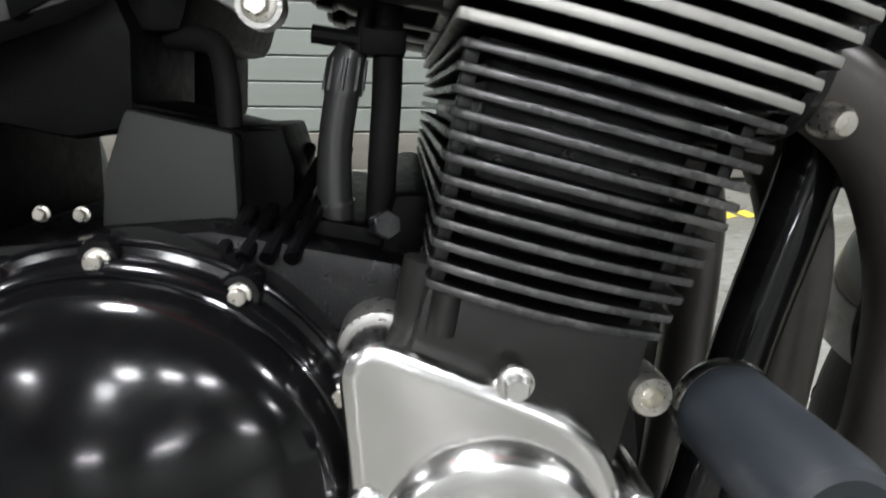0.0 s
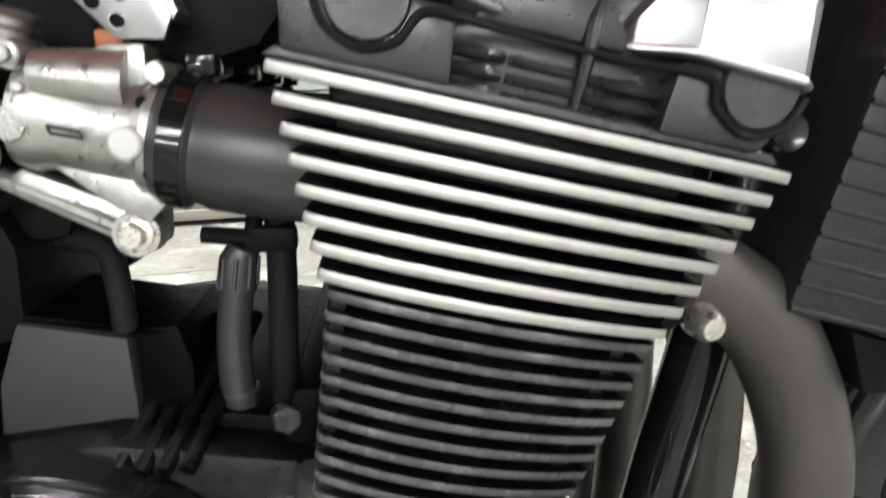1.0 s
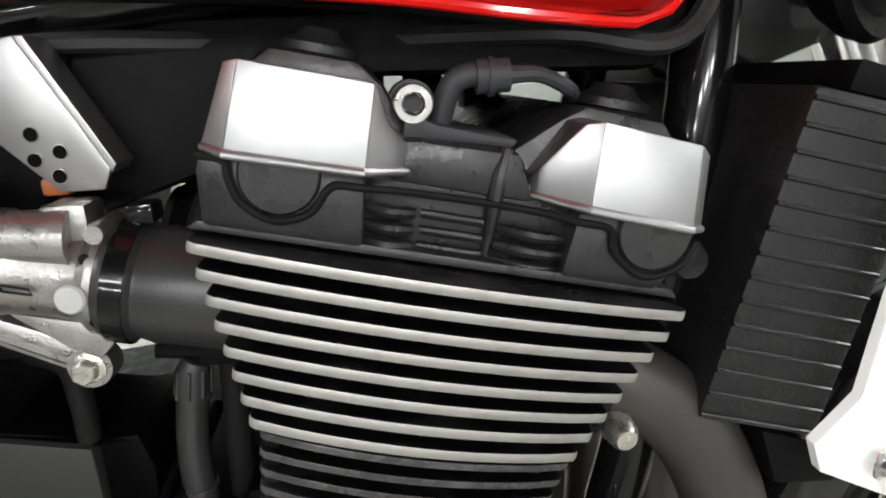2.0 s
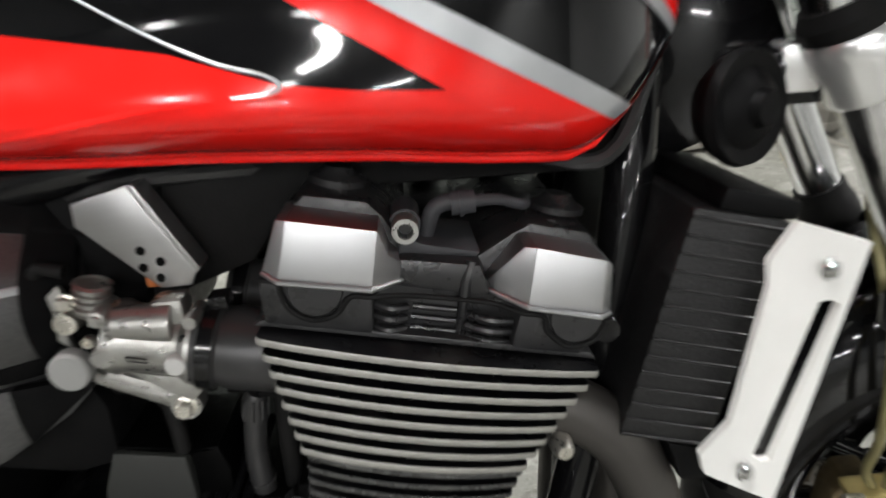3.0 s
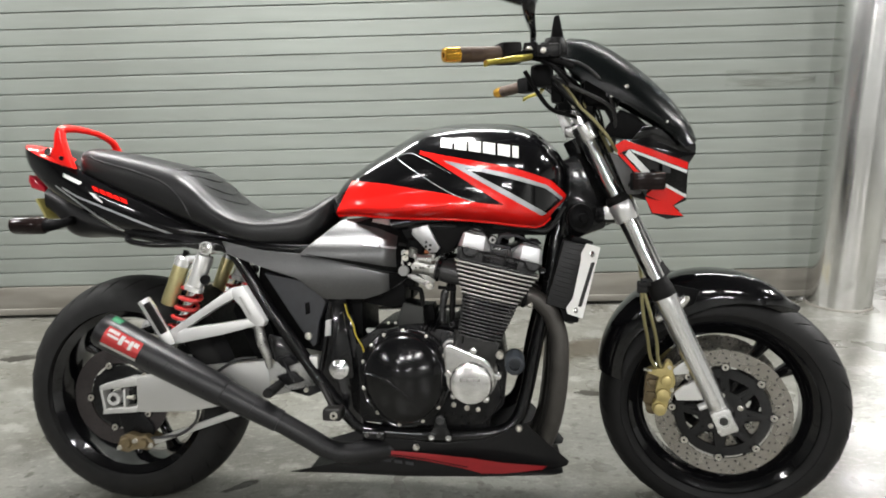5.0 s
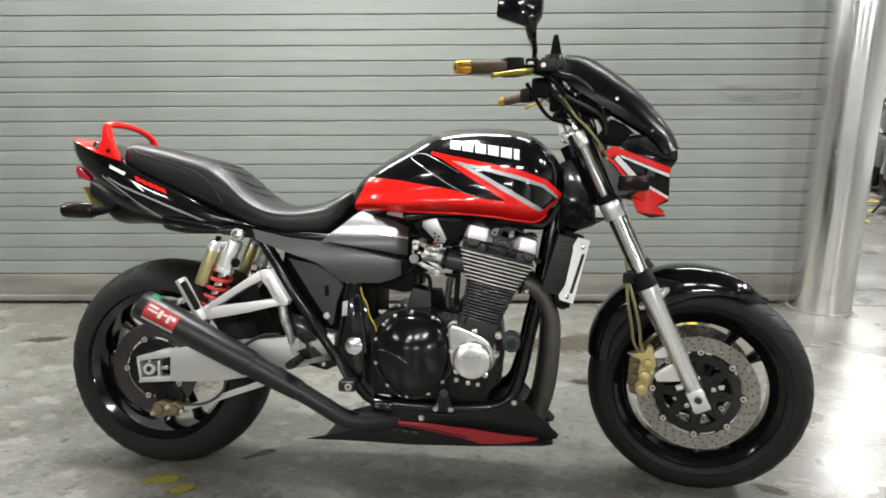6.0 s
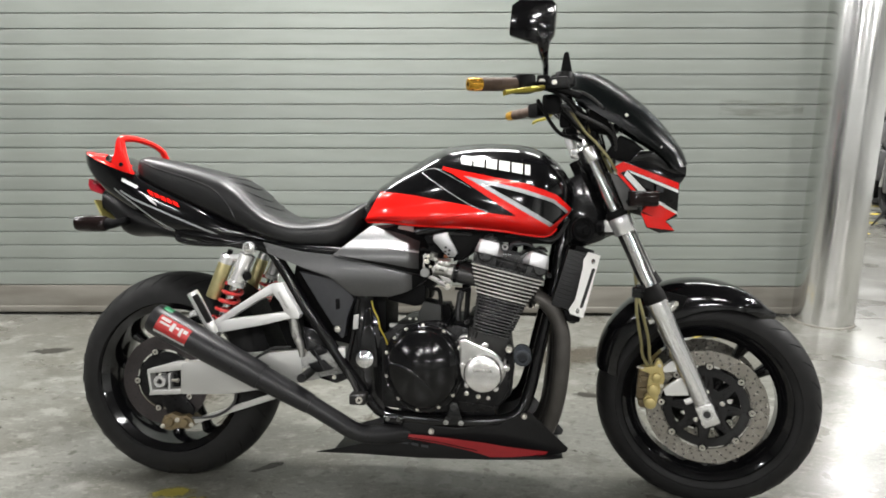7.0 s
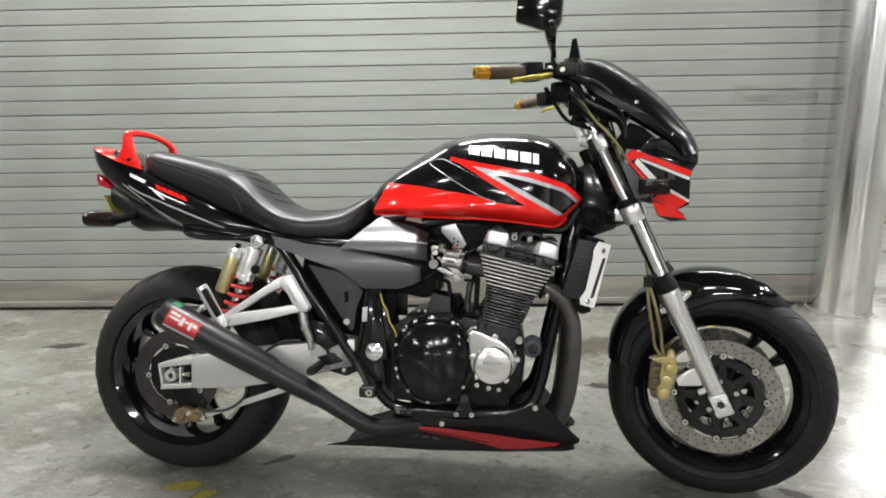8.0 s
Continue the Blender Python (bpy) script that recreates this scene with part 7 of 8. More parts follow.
def oil_cooler():
    """Oil cooler core tilted behind the fork, with a bright guard on its flank, and the horn."""
    bm = bmesh.new()
    prism(bm, [(0.395, 0.722), (0.455, 0.707), (0.412, 0.556), (0.352, 0.572)], -0.172, 0.172, 0.004)
    core = part("oil_cooler", bm, M["radiator"], bike, "black finned oil cooler")
    for k in range(14):
        t = k / 13
        a = Vector((0.394 - 0.041 * t, 0, 0.717 - 0.142 * t))
        b = Vector((0.452 - 0.042 * t, 0, 0.702 - 0.143 * t))
        bm = bmesh.new()
        tube(bm, [a + Vector((0, -0.1725, 0)), b + Vector((0, -0.1725, 0))], 0.0012, 6)
        part("cooler_rib", bm, M["radiator"], core)
    bm = bmesh.new()
    prism(bm, [(0.415, 0.732), (0.462, 0.718), (0.458, 0.706), (0.41, 0.718)], -0.17, 0.17, 0.004)
    prism(bm, [(0.385, 0.562), (0.43, 0.548), (0.428, 0.528), (0.395, 0.53)], -0.17, 0.17, 0.004)
    part("cooler_tank", bm, M["black_plastic"], core)
    # flank guard: a dished plate with a long slot (built as a frame of two halves)
    slot_a, slot_b = (0.4555, 0.674), (0.427, 0.570)
    gy = lambda x, z: -(0.196 + 0.65 * (x - 0.405 - (z - 0.555) * 0.24))
    bm = bmesh.new()
    prism(bm, [(0.443, 0.715), (0.4575, 0.711), slot_a, (0.4512, 0.672), (0.4227, 0.572), slot_b, (0.4155, 0.5495), (0.4, 0.553), (0.398, 0.565), (0.413, 0.59), (0.431, 0.678), (0.431, 0.692)], gy, lambda x, z: gy(x, z) + 0.006, 0)
    prism(bm, [(0.4575, 0.711), (0.471, 0.707), (0.432, 0.546), (0.4155, 0.5495), slot_b, (0.4313, 0.572), (0.4598, 0.672), slot_a], gy, lambda x, z: gy(x, z) + 0.006, 0)
    bmesh.ops.remove_doubles(bm, verts=bm.verts[:], dist=0.0001)
    guard = part("cooler_guard", bm, M["guard_white"], bike, "white-silver slotted oil cooler guard")
    bm = bmesh.new()
    tube(bm, [(0.4555, -0.192, 0.674), (0.427, -0.192, 0.570)], 0.0085, 8, flat=0.3)
    part("slot_backing", bm, M["tape_black"], guard)
    for c in ((0.4555, 0.691), (0.4195, 0.562)):
        bm = bmesh.new()
        lathe(bm, (c[0], gy(*c) + 0.0005, c[1]), (0.5, -1, 0), [(0, 0), (0.0075, 0), (0.0075, 0.001), (0.0055, 0.002), (0.005, 0.004), (0.003, 0.005), (0, 0.005)], 24)
        part("guard_screw", bm, M["chrome"], guard, "chrome guard screw")
    bm = bmesh.new()
    lathe(bm, (0.425, -0.13, 0.771), (0.5, -1, 0.05), [(0, 0), (0.024, 0), (0.032, 0.01), (0.035, 0.018), (0.033, 0.024), (0.024, 0.022), (0.018, 0.028), (0.012, 0.03), (0.01, 0.036), (0, 0.036)], 36)
    part("horn", bm, M["black_plastic"], bike, "round black horn")
    for k in range(2):
        bm = bmesh.new()
        tube(bm, [(0.36, -0.11 + 0.02 * k, 0.56), (0.41, -0.14, 0.53), (0.42, -0.15, 0.545)], 0.009, 12, 5)
        hose = part("cooler_hose", bm, M["hose_rubber"], bike)
        bm = bmesh.new()
        ngon(bm, (0.412, -0.142 + 0.02 * k, 0.532), (0.4, -0.6, 0.6), 0.0125, 0.014)
        part("hose_union", bm, M["base_grey"], hose)


oil_cooler()


def exhaust():
    for k, y in enumerate((-0.15, -0.052, 0.085, 0.16)):
        bm = bmesh.new()
        y2 = y * 0.75
        tube(bm, [(0.285, y, 0.592), (0.318, y, 0.588), (0.358, y, 0.557), (0.383, y, 0.50), (0.387, y, 0.44), (0.384, y * 0.95, 0.37), (0.376, y * 0.82, 0.30), (0.362, y * 0.6, 0.235), (0.335, y2 * 0.7, 0.19), (0.26, y2 * 0.6, 0.172), (0.15, y2 * 0.6, 0.175), (0.0, -0.04 + y2 * 0.4, 0.18)],
             0.0215, 22, 8)
        pipe = part("header_pipe", bm, M["header_pipe"], bike, "heat-dulled grey-brown exhaust header pipe")
        bm = bmesh.new()
        lathe(bm, (0.30, y, 0.59), (0.97, 0, -0.22), [(0.02, 0), (0.029, 0), (0.03, 0.004), (0.028, 0.009), (0.02, 0.009)], 28)
        part("port_flange", bm, M["black_engine"], pipe)
    bm = bmesh.new()
    tube(bm, [(0.06, -0.06, 0.19), (-0.04, -0.12, 0.197), (-0.11, -0.165, 0.2), (-0.165, -0.185, 0.213), (-0.22, -0.195, 0.246), (-0.29, -0.203, 0.288), (-0.36, -0.208, 0.325)], [0.03, 0.028, 0.0255, 0.0245, 0.0245, 0.0248, 0.027], 28, 7)
    tube(bm, [(-0.286, -0.203, 0.286), (-0.345, -0.207, 0.3175), (-0.365, -0.208, 0.3275)], [0.0272, 0.0302, 0.0308], 36)
    mid = part("exhaust_pipe", bm, M["exhaust_black"], bike, "satin black exhaust link pipe")
    a, b = Vector((-0.345, -0.207, 0.317)), Vector((-0.722, -0.222, 0.51))
    d = (b - a).normalized()
    L = (b - a).length
    bm = bmesh.new()
    lathe(bm, a, d, [(0, 0), (0.03, 0), (0.0322, 0.08), (0.0325, 0.0825), (0.0348, 0.083), (0.0352, 0.085), (0.0397, L * 0.55), (0.043, L - 0.03), (0.0425, L - 0.01), (0.039, L), (0.031, L), (0.028, L - 0.03), (0.02, L - 0.05), (0, L - 0.05)], 48)
    can = part("silencer", bm, M["exhaust_black"], bike, "satin black tapered silencer with a red badge")
    # badge wrapped on the outer flank
    side = d.cross(Vector((0, 1, 0))).normalized()
    if side.z < 0:
        side = -side
    out = d.cross(side).normalized()
    if out.y > 0:
        out = -out

    def wrap(bm, t0, t1, a0, a1, lift, n=10):
        tmp = bmesh.new()
        rows = []
        for i in range(n + 1):
            s = t0 + (t1 - t0) * i / n
            r = 0.033 + (0.043 - 0.033) * min(1, (s - 0.08) / (L - 0.11)) + lift
            rows.append([tmp.verts.new(a + d * s + (out * math.cos(radians(q)) + side * math.sin(radians(q))) * r) for q in (a0 + (a1 - a0) * j / n for j in range(n + 1))])
        for i in range(n):
            for j in range(n):
                tmp.faces.new((rows[i][j], rows[i + 1][j], rows[i + 1][j + 1], rows[i][j + 1]))
        merge(bm, tmp)
    bm = bmesh.new()
    wrap(bm, L - 0.122, L - 0.028, -14, 44, 0.0012)
    badge = part("silencer_badge", bm, M["badge_red"], can, "red metal badge with blank white bars")
    bm = bmesh.new()
    for t0, t1, a0, a1 in ((0.034, 0.062, 28, 38), (0.036, 0.066, 15, 22), (0.068, 0.078, 6, 36), (0.080, 0.092, 22, 29), (0.094, 0.102, 4, 34), (0.104, 0.116, 20, 34)):
        wrap(bm, L - t1, L - t0, a0, a1, 0.0022, 4)
    part("badge_bar", bm, M["badge_white"], badge)
    bm = bmesh.new()
    wrap(bm, L - 0.122, L - 0.028, -24, -15, 0.0014, 6)
    part("badge_strip", bm, M["alu_arm"], badge)
    bm = bmesh.new()
    wrap(bm, L - 0.045, L - 0.02, 62, 88, 0.002, 6)
    part("approval_tag", bm, M["green_tag"], can, "small green tag")
    bm = bmesh.new()
    lathe(bm, a, d, [(0.0305, 0.002), (0.0311, 0.002), (0.0312, 0.008), (0.0306, 0.008)], 36, closed=True)
    part("silencer_clamp", bm, M["exhaust_black"], can)


exhaust()


def belly_cowl():
    for s in (-1, 1):
        f = (lambda x, z: s * (0.142 - 0.35 * max(0.0, x - 0.25) ** 1.2 * 1.1 - 0.5 * max(0.0, 0.19 - z)))
        g = (lambda x, z: f(x, z) - s * 0.004)
        bm = bmesh.new()
        outline = [(-0.30, 0.122), (-0.19, 0.152), (-0.10, 0.178), (-0.105, 0.225), (-0.06, 0.232), (0.10, 0.222), (0.22, 0.236), (0.27, 0.262), (0.305, 0.274), (0.415, 0.165), (0.41, 0.152), (0.34, 0.138), (0.20, 0.13), (-0.05, 0.126)]
        prism(bm, outline, f, g, 0.0015)
        cowl = part("belly_cowl", bm, M["carbon"], bike, "dark carbon-look belly cowl with a red flash")
        if s > 0:
            continue
        bm = bmesh.new()
        ribbon(bm, [(-0.07, 0.202), (0.06, 0.196), (0.174, 0.187), (0.27, 0.173), (0.36, 0.157)], [(-0.072, 0.194), (0.06, 0.174), (0.15, 0.155), (0.2, 0.139), (0.35, 0.147)], f, 0.0015, 40, 4)
        part("red_flash", bm, M["cowl_red"], cowl, "dull red flash")
        bm = bmesh.new()
        ribbon(bm, [(-0.04, 0.194), (0.06, 0.181), (0.165, 0.16)], [(-0.042, 0.191), (0.06, 0.178), (0.163, 0.157)], f, 0.0022, 30, 1)
        part("black_pinstripe", bm, M["carbon"], cowl)
        bm = bmesh.new()
        for k in range(4):
            x = -0.075 + 0.028 * k
            ribbon(bm, [(x, 0.182 - 0.004 * k), (x + 0.02, 0.18 - 0.004 * k)], [(x, 0.173 - 0.004 * k), (x + 0.02, 0.17 - 0.004 * k)], f, 0.0015, 4, 2)
        part("mark_bar", bm, M["grey_plastic"], cowl, "faint grey bars")
        for x, z in ((0.29, 0.262), (0.038, 0.21)):
            bm = bmesh.new()
            lathe(bm, (x, f(x, z), z), (0, -1, 0), [(0, -0.004), (0.0085, -0.004), (0.0085, 0.003), (0.006, 0.006), (0, 0.006)], 20)
            part("cowl_bolt", bm, M["bolt_steel"], cowl)
    bm = bmesh.new()
    prism(bm, [(-0.25, 0.126), (0.40, 0.145), (0.37, 0.138), (0.2, 0.128), (0.0, 0.122)], -0.11, 0.11, 0.002)
    part("cowl_floor", bm, M["carbon"], bike)
    # brackets between engine and cradle
    bm = bmesh.new()
    prism(bm, [(0.068, 0.238), (0.132, 0.238), (0.118, 0.27), (0.112, 0.295), (0.09, 0.295), (0.084, 0.27)], -0.168, -0.155, 0.003)
    mount = part("engine_mount", bm, M["black_frame"], bike, "black engine mount bracket")
    bolts("mount_bolt", [(0.08, -0.168, 0.246), (0.121, -0.168, 0.246)], "chrome", mount, r=0.0075, h=0.007, socket=True)
    bm = bmesh.new()
    bolt(bm, (0.101, -0.168, 0.288), (0, -1, 0), 0.009, 0.008)
    part("mount_bolt", bm, M["black_head"], mount)
    bm = bmesh.new()
    tube(bm, [(-0.092, -0.14, 0.243), (-0.04, -0.14, 0.241)], 0.0195, 18)
    cl = part("tube_joint", bm, M["black_frame"], bike)
    bolts("joint_bolt", [(-0.082, -0.158, 0.243), (-0.052, -0.158, 0.243)], "fin_dark_edge", cl, r=0.006, h=0.004, socket=True)
    # crash bobbin
    bm = bmesh.new()
    lathe(bm, (0.279, -0.178, 0.445), (0.0, -1, 0.0), [(0, 0), (0.0225, 0), (0.0235, 0.003), (0.0235, 0.006), (0.0225, 0.0085)], 48)
    ring = part("bobbin_ring", bm, M["polished"], bike, "bright bobbin washer")
    bm = bmesh.new()
    lathe(bm, (0.279, -0.185, 0.445), (0.0, -1, 0.0), [(0, 0), (0.0222, 0), (0.0222, 0.068), (0.0205, 0.076), (0.017, 0.0785), (0.011, 0.0785), (0.0105, 0.06), (0, 0.06)], 48)
    part("crash_bobbin", bm, M["bobbin_plastic"], ring, "dark grey plastic crash bobbin")


belly_cowl()


def rear_end():
    rw = wheel("rear_wheel", RX, 0.311, 0.094, 0.222, [25, 55, 145, 175, 265, 295], "gloss black cast rear wheel")
    disc(rw, RX, 0.311, -0.108, 0.13, 0.088, 5, 26, "disc_dark", 40)
    # swingarm
    for s in (-1, 1):
        y0, y1 = 0.118 * s, 0.15 * s
        bm = bmesh.new()
        prism(bm, [(-0.205, 0.356), (-0.205, 0.435), (-0.314, 0.426), (-0.44, 0.41), (-0.538, 0.398), (-0.667, 0.374), (-0.685, 0.371), (-0.685, 0.281), (-0.666, 0.28), (-0.544, 0.286), (-0.454, 0.303), (-0.313, 0.334)], y0, y1, 0.007)
        # fork end with its window
        prism(bm, [(-0.683, 0.371), (-0.683, 0.35), (-0.782, 0.335), (-0.786, 0.347), (-0.70, 0.372)], y0, y1, 0.003)
        prism(bm, [(-0.683, 0.281), (-0.683, 0.297), (-0.775, 0.288), (-0.78, 0.273)], y0, y1, 0.003)
        prism(bm, [(-0.775, 0.28), (-0.785, 0.34), (-0.778, 0.34), (-0.768, 0.283)], y0, y1, 0.002)
        arm = part("swingarm", bm, M["alu_arm"], bike, "silver box-section aluminium swingarm")
        bm = bmesh.new()
        lathe(bm, (-0.75, y1 - 0.012 * s, 0.313), (0, s, 0), [(0.0085, 0.008), (0.017, 0.008), (0.018, 0.006), (0.018, -0.02), (0, -0.02)], 24)
        box(bm, (-0.718, y1 - 0.01 * s, 0.315), (0.006, 0.02, 0.05), 0.001)
        part("axle_block", bm, M["alu_satin"], arm, "bright axle adjuster block")
        bm = bmesh.new()
        ngon(bm, (-0.75, y1 - 0.018 * s, 0.313), (0, s, 0), 0.009, 0.006)
        part("axle_hole", bm, M["tape_black"], arm)
        bm = bmesh.new()
        bolt(bm, (-0.69, y1, 0.32), (-1, 0, 0), 0.005, 0.02)
        part("adjuster_bolt", bm, M["bolt_steel"], arm)
    bm = bmesh.new()
    tube(bm, [(-0.16, -0.12, 0.40), (-0.16, 0.12, 0.40)], 0.028, 20)
    part("swingarm_tube", bm, M["alu_arm"], bike)
    # rear caliper under the arm, torque rod
    bm = bmesh.new()
    prism(bm, [(-0.748, 0.19), (-0.74, 0.212), (-0.715, 0.222), (-0.69, 0.214), (-0.672, 0.218), (-0.652, 0.205), (-0.648, 0.188), (-0.665, 0.178), (-0.695, 0.18), (-0.72, 0.17), (-0.742, 0.175)], -0.14, -0.085, 0.005)
    cal = part("rear_caliper", bm, M["grimy_brass"], bike, "grimy brass rear brake caliper")
    for px_, pr in ((-0.722, 0.015), (-0.675, 0.0135)):
        bm = bmesh.new()
        lathe(bm, (px_, -0.137, 0.197), (0, -1, 0), [(0, 0), (pr, 0), (pr, 0.006), (pr * 0.8, 0.011), (0, 0.012)], 20)
        part("piston_housing", bm, M["grimy_brass"], cal)
    bolts("caliper_bolt", [(-0.741, -0.14, 0.184), (-0.698, -0.14, 0.203), (-0.655, -0.14, 0.192)], "bolt_steel", cal, r=0.005, h=0.007)
    bm = bmesh.new()
    prism(bm, [(-0.77, 0.32), (-0.73, 0.32), (-0.66, 0.235), (-0.66, 0.205), (-0.74, 0.205)], -0.112, -0.118, 0.003)
    part("caliper_bracket", bm, M["black_engine"], cal)
    bm = bmesh.new()
    prism(bm, [(-0.665, 0.186), (-0.655, 0.205), (-0.43, 0.288), (-0.40, 0.293), (-0.395, 0.283), (-0.42, 0.272)], -0.122, -0.132, 0.003)
    part("torque_rod", bm, M["alu_arm"], bike, "silver torque rod")
    bm = bmesh.new()
    tube(bm, [(-0.655, -0.135, 0.21), (-0.58, -0.14, 0.222), (-0.53, -0.142, 0.26), (-0.52, -0.143, 0.31), (-0.5, -0.15, 0.36), (-0.42, -0.155, 0.42), (-0.36, -0.155, 0.43)], 0.004, 8, 6)
    part("rear_brake_hose", bm, M["hose_rubber"], bike)
    bm = bmesh.new()
    tube(bm, [(-0.60, 0.14, 0.31), (-0.3, 0.12, 0.34), (-0.12, 0.1, 0.35)], 0.008, 8)
    tube(bm, [(-0.60, 0.14, 0.36), (-0.3, 0.12, 0.42), (-0.12, 0.1, 0.42)], 0.008, 8)
    lathe(bm, (RX, 0.13, 0.311), (0, 1, 0), [(0.07, 0), (0.1, 0), (0.1, 0.006), (0.07, 0.006)], 40, closed=True)
    part("drive_chain", bm, M["black_engine"], bike)
    # rear hugger
    bm = bmesh.new()
    rings = []
    for i in range(17):
        a = radians(10 + 50 * i / 16)
        rr = 0.319
        ring = [(RX + math.cos(a) * r, y, 0.311 + math.sin(a) * r) for y, r in ((-0.1, rr - 0.03), (-0.085, rr), (0.085, rr), (0.1, rr - 0.03), (0.083, rr - 0.004), (-0.083, rr - 0.004))]
        rings.append(ring)
    loft(bm, rings)
    prism(bm, [(-0.43, 0.58), (-0.35, 0.53), (-0.325, 0.43), (-0.335, 0.395), (-0.385, 0.40), (-0.41, 0.46), (-0.45, 0.54)], -0.095, 0.095, 0.01)
    part("inner_mudguard", bm, M["black_plastic"], bike)
    # shocks
    for s in (-1, 1):
        y = 0.138 * s
        top, low = Vector((-0.487, y, 0.703)), Vector((-0.60, y, 0.42))
        d = (low - top).normalized()
        L = (low - top).length
        bm = bmesh.new()
        lathe(bm, top, d, [(0, 0.02), (0.021, 0.02), (0.0225, 0.03), (0.0225, 0.1), (0.025, 0.103), (0.025, 0.115), (0.0, 0.115)], 30)
        tube(bm, [top + Vector((0, -0.014 * s, 0)), top + Vector((0, 0.014 * s, 0))], 0.017, 20)
        sh = part("shock_absorber", bm, M["alu_satin"], bike, "twin-tube shock with a gold reservoir and red spring")
        bm = bmesh.new()
        lathe(bm, top + Vector((0, 0.013 * s, 0)), (0, s, 0), [(0, 0), (0.013, 0), (0.013, 0.004), (0.006, 0.006), (0.004, 0.003), (0, 0.003)], 20)
        part("shock_bolt", bm, M["polished"], sh)
        bm = bmesh.new()
        u = d.orthogonal().normalized()
        v = d.cross(u)
        pts = [top + d * (0.115 + 0.13 * i / 90) + (u * math.cos(i * 2 * math.pi / 18) + v * math.sin(i * 2 * math.pi / 18)) * 0.0255 for i in range(91)]
        tube(bm, pts, 0.0052, 8)
        part("spring", bm, M["spring_red"], sh, "red coil spring")
        bm = bmesh.new()
        lathe(bm, top, d, [(0, 0.1), (0.013, 0.1), (0.013, 0.24), (0.026, 0.242), (0.026, 0.252), (0.014, 0.256), (0.014, L - 0.02), (0, L)], 24)
        tube(bm, [low + Vector((0, -0.013 * s, 0)), low + Vector((0, 0.013 * s, 0))], 0.016, 18)
        part("damper_rod", bm, M["chrome"], sh)
        bm = bmesh.new()
        ro = top + Vector((-0.062, -0.004 * s * 0, -0.02))
        rd = Vector((-0.36, 0, -0.93)).normalized()
        lathe(bm, ro, rd, [(0, 0.025), (0.0185, 0.025), (0.0195, 0.03), (0.0195, 0.125), (0.018, 0.132), (0, 0.132)], 28)
        part("reservoir", bm, M["reservoir_gold"], sh, "pale gold remote reservoir")
        bm = bmesh.new()
        lathe(bm, ro, rd, [(0, 0.0), (0.014, 0.0), (0.02, 0.006), (0.021, 0.026), (0, 0.026)], 28)
        tube(bm, [ro + rd * 0.01, top + d * 0.03], 0.011, 14)
        part("reservoir_bridge", bm, M["alu_satin"], sh)
        bm = bmesh.new()
        tube(bm, [ro, ro - rd * 0.014], 0.0075, 12)
        knob = bmesh.new()
        lathe(knob, top + d * 0.085 + Vector((0.028, 0.012 * s, 0)), (0.4, s, 0), [(0, 0), (0.0125, 0), (0.0125, 0.012), (0, 0.012)], 20)
        part("adjuster_knob", knob, M["black_plastic"], sh)
        part("valve_cap", bm, M["black_plastic"], sh)
        # pillion peg bracket: a triangular casting
        Y0, Y1 = 0.155 * s, 0.185 * s
        bm = bmesh.new()
        A, B, C, D = (-0.372, 0.628), (-0.312, 0.54), (-0.55, 0.497), (-0.555, 0.525)
        prism(bm, [(-0.395, 0.628), (-0.365, 0.632), (-0.312, 0.546), (-0.316, 0.533), (-0.335, 0.533), (-0.355, 0.548), (-0.372, 0.58), (-0.395, 0.605)], Y0, Y1, 0.004)
        prism(bm, [(-0.395, 0.628), (-0.39, 0.60), (-0.43, 0.58), (-0.54, 0.51), (-0.558, 0.52)], Y0, Y1, 0.004)
        prism(bm, [(-0.558, 0.52), (-0.53, 0.525), (-0.44, 0.537), (-0.352, 0.552), (-0.335, 0.534), (-0.42, 0.512), (-0.54, 0.487), (-0.566, 0.482)], Y0, Y1, 0.004)
        prism(bm, [(-0.535, 0.528), (-0.525, 0.505), (-0.56, 0.475), (-0.588, 0.478), (-0.57, 0.51)], Y0, Y1, 0.004)
        pb = part("pillion_bracket", bm, M["alu_cast"], bike, "bright triangular pillion peg bracket", m=pose(-0.013, 0, -0.02))
        bm = bmesh.new()
        tube(bm, [(-0.372, Y1 + 0.0005 * s, 0.607), (-0.345, Y1 + 0.0005 * s, 0.562)], 0.004, 10, flat=0.2)
        part("bracket_slot", bm, M["alu_arm"], pb, m=pose(-0.013, 0, -0.02))
        # folded pillion peg
        bm = bmesh.new()
        pa, pe = Vector((-0.548, Y1 + 0.012 * s, 0.487)), Vector((-0.61, Y1 + 0.02 * s, 0.60))
        pd = (pe - pa).normalized()
        tube(bm, [pa, pa + pd * 0.03, pe - pd * 0.01, pe], [0.011, 0.015, 0.0165, 0.013], 14, 4)
        part("pillion_peg", bm, M["alu_satin"], pb, "bright folded pillion peg", m=pose(-0.013, 0, -0.02))
        bm = bmesh.new()
        box(bm, (0, 0.012 * s, 0), (0.016, 0.012, 0.085), 0.004, Matrix.Translation(pa + pd * 0.078 + Vector((0.009, 0, 0.002))) @ Vector((0, 0, 1)).rotation_difference(pd).to_matrix().to_4x4())
        part("peg_rubber", bm, M["rubber"], pb, "black peg rubber", m=pose(-0.013, 0, -0.02))
        bm = bmesh.new()
        lathe(bm, (-0.632, 0.165 * s, 0.508), (0, s, 0), [(0.007, 0), (0.018, 0), (0.019, 0.004), (0.017, 0.01), (0.008, 0.01), (0.007, 0.004)], 24, closed=True)
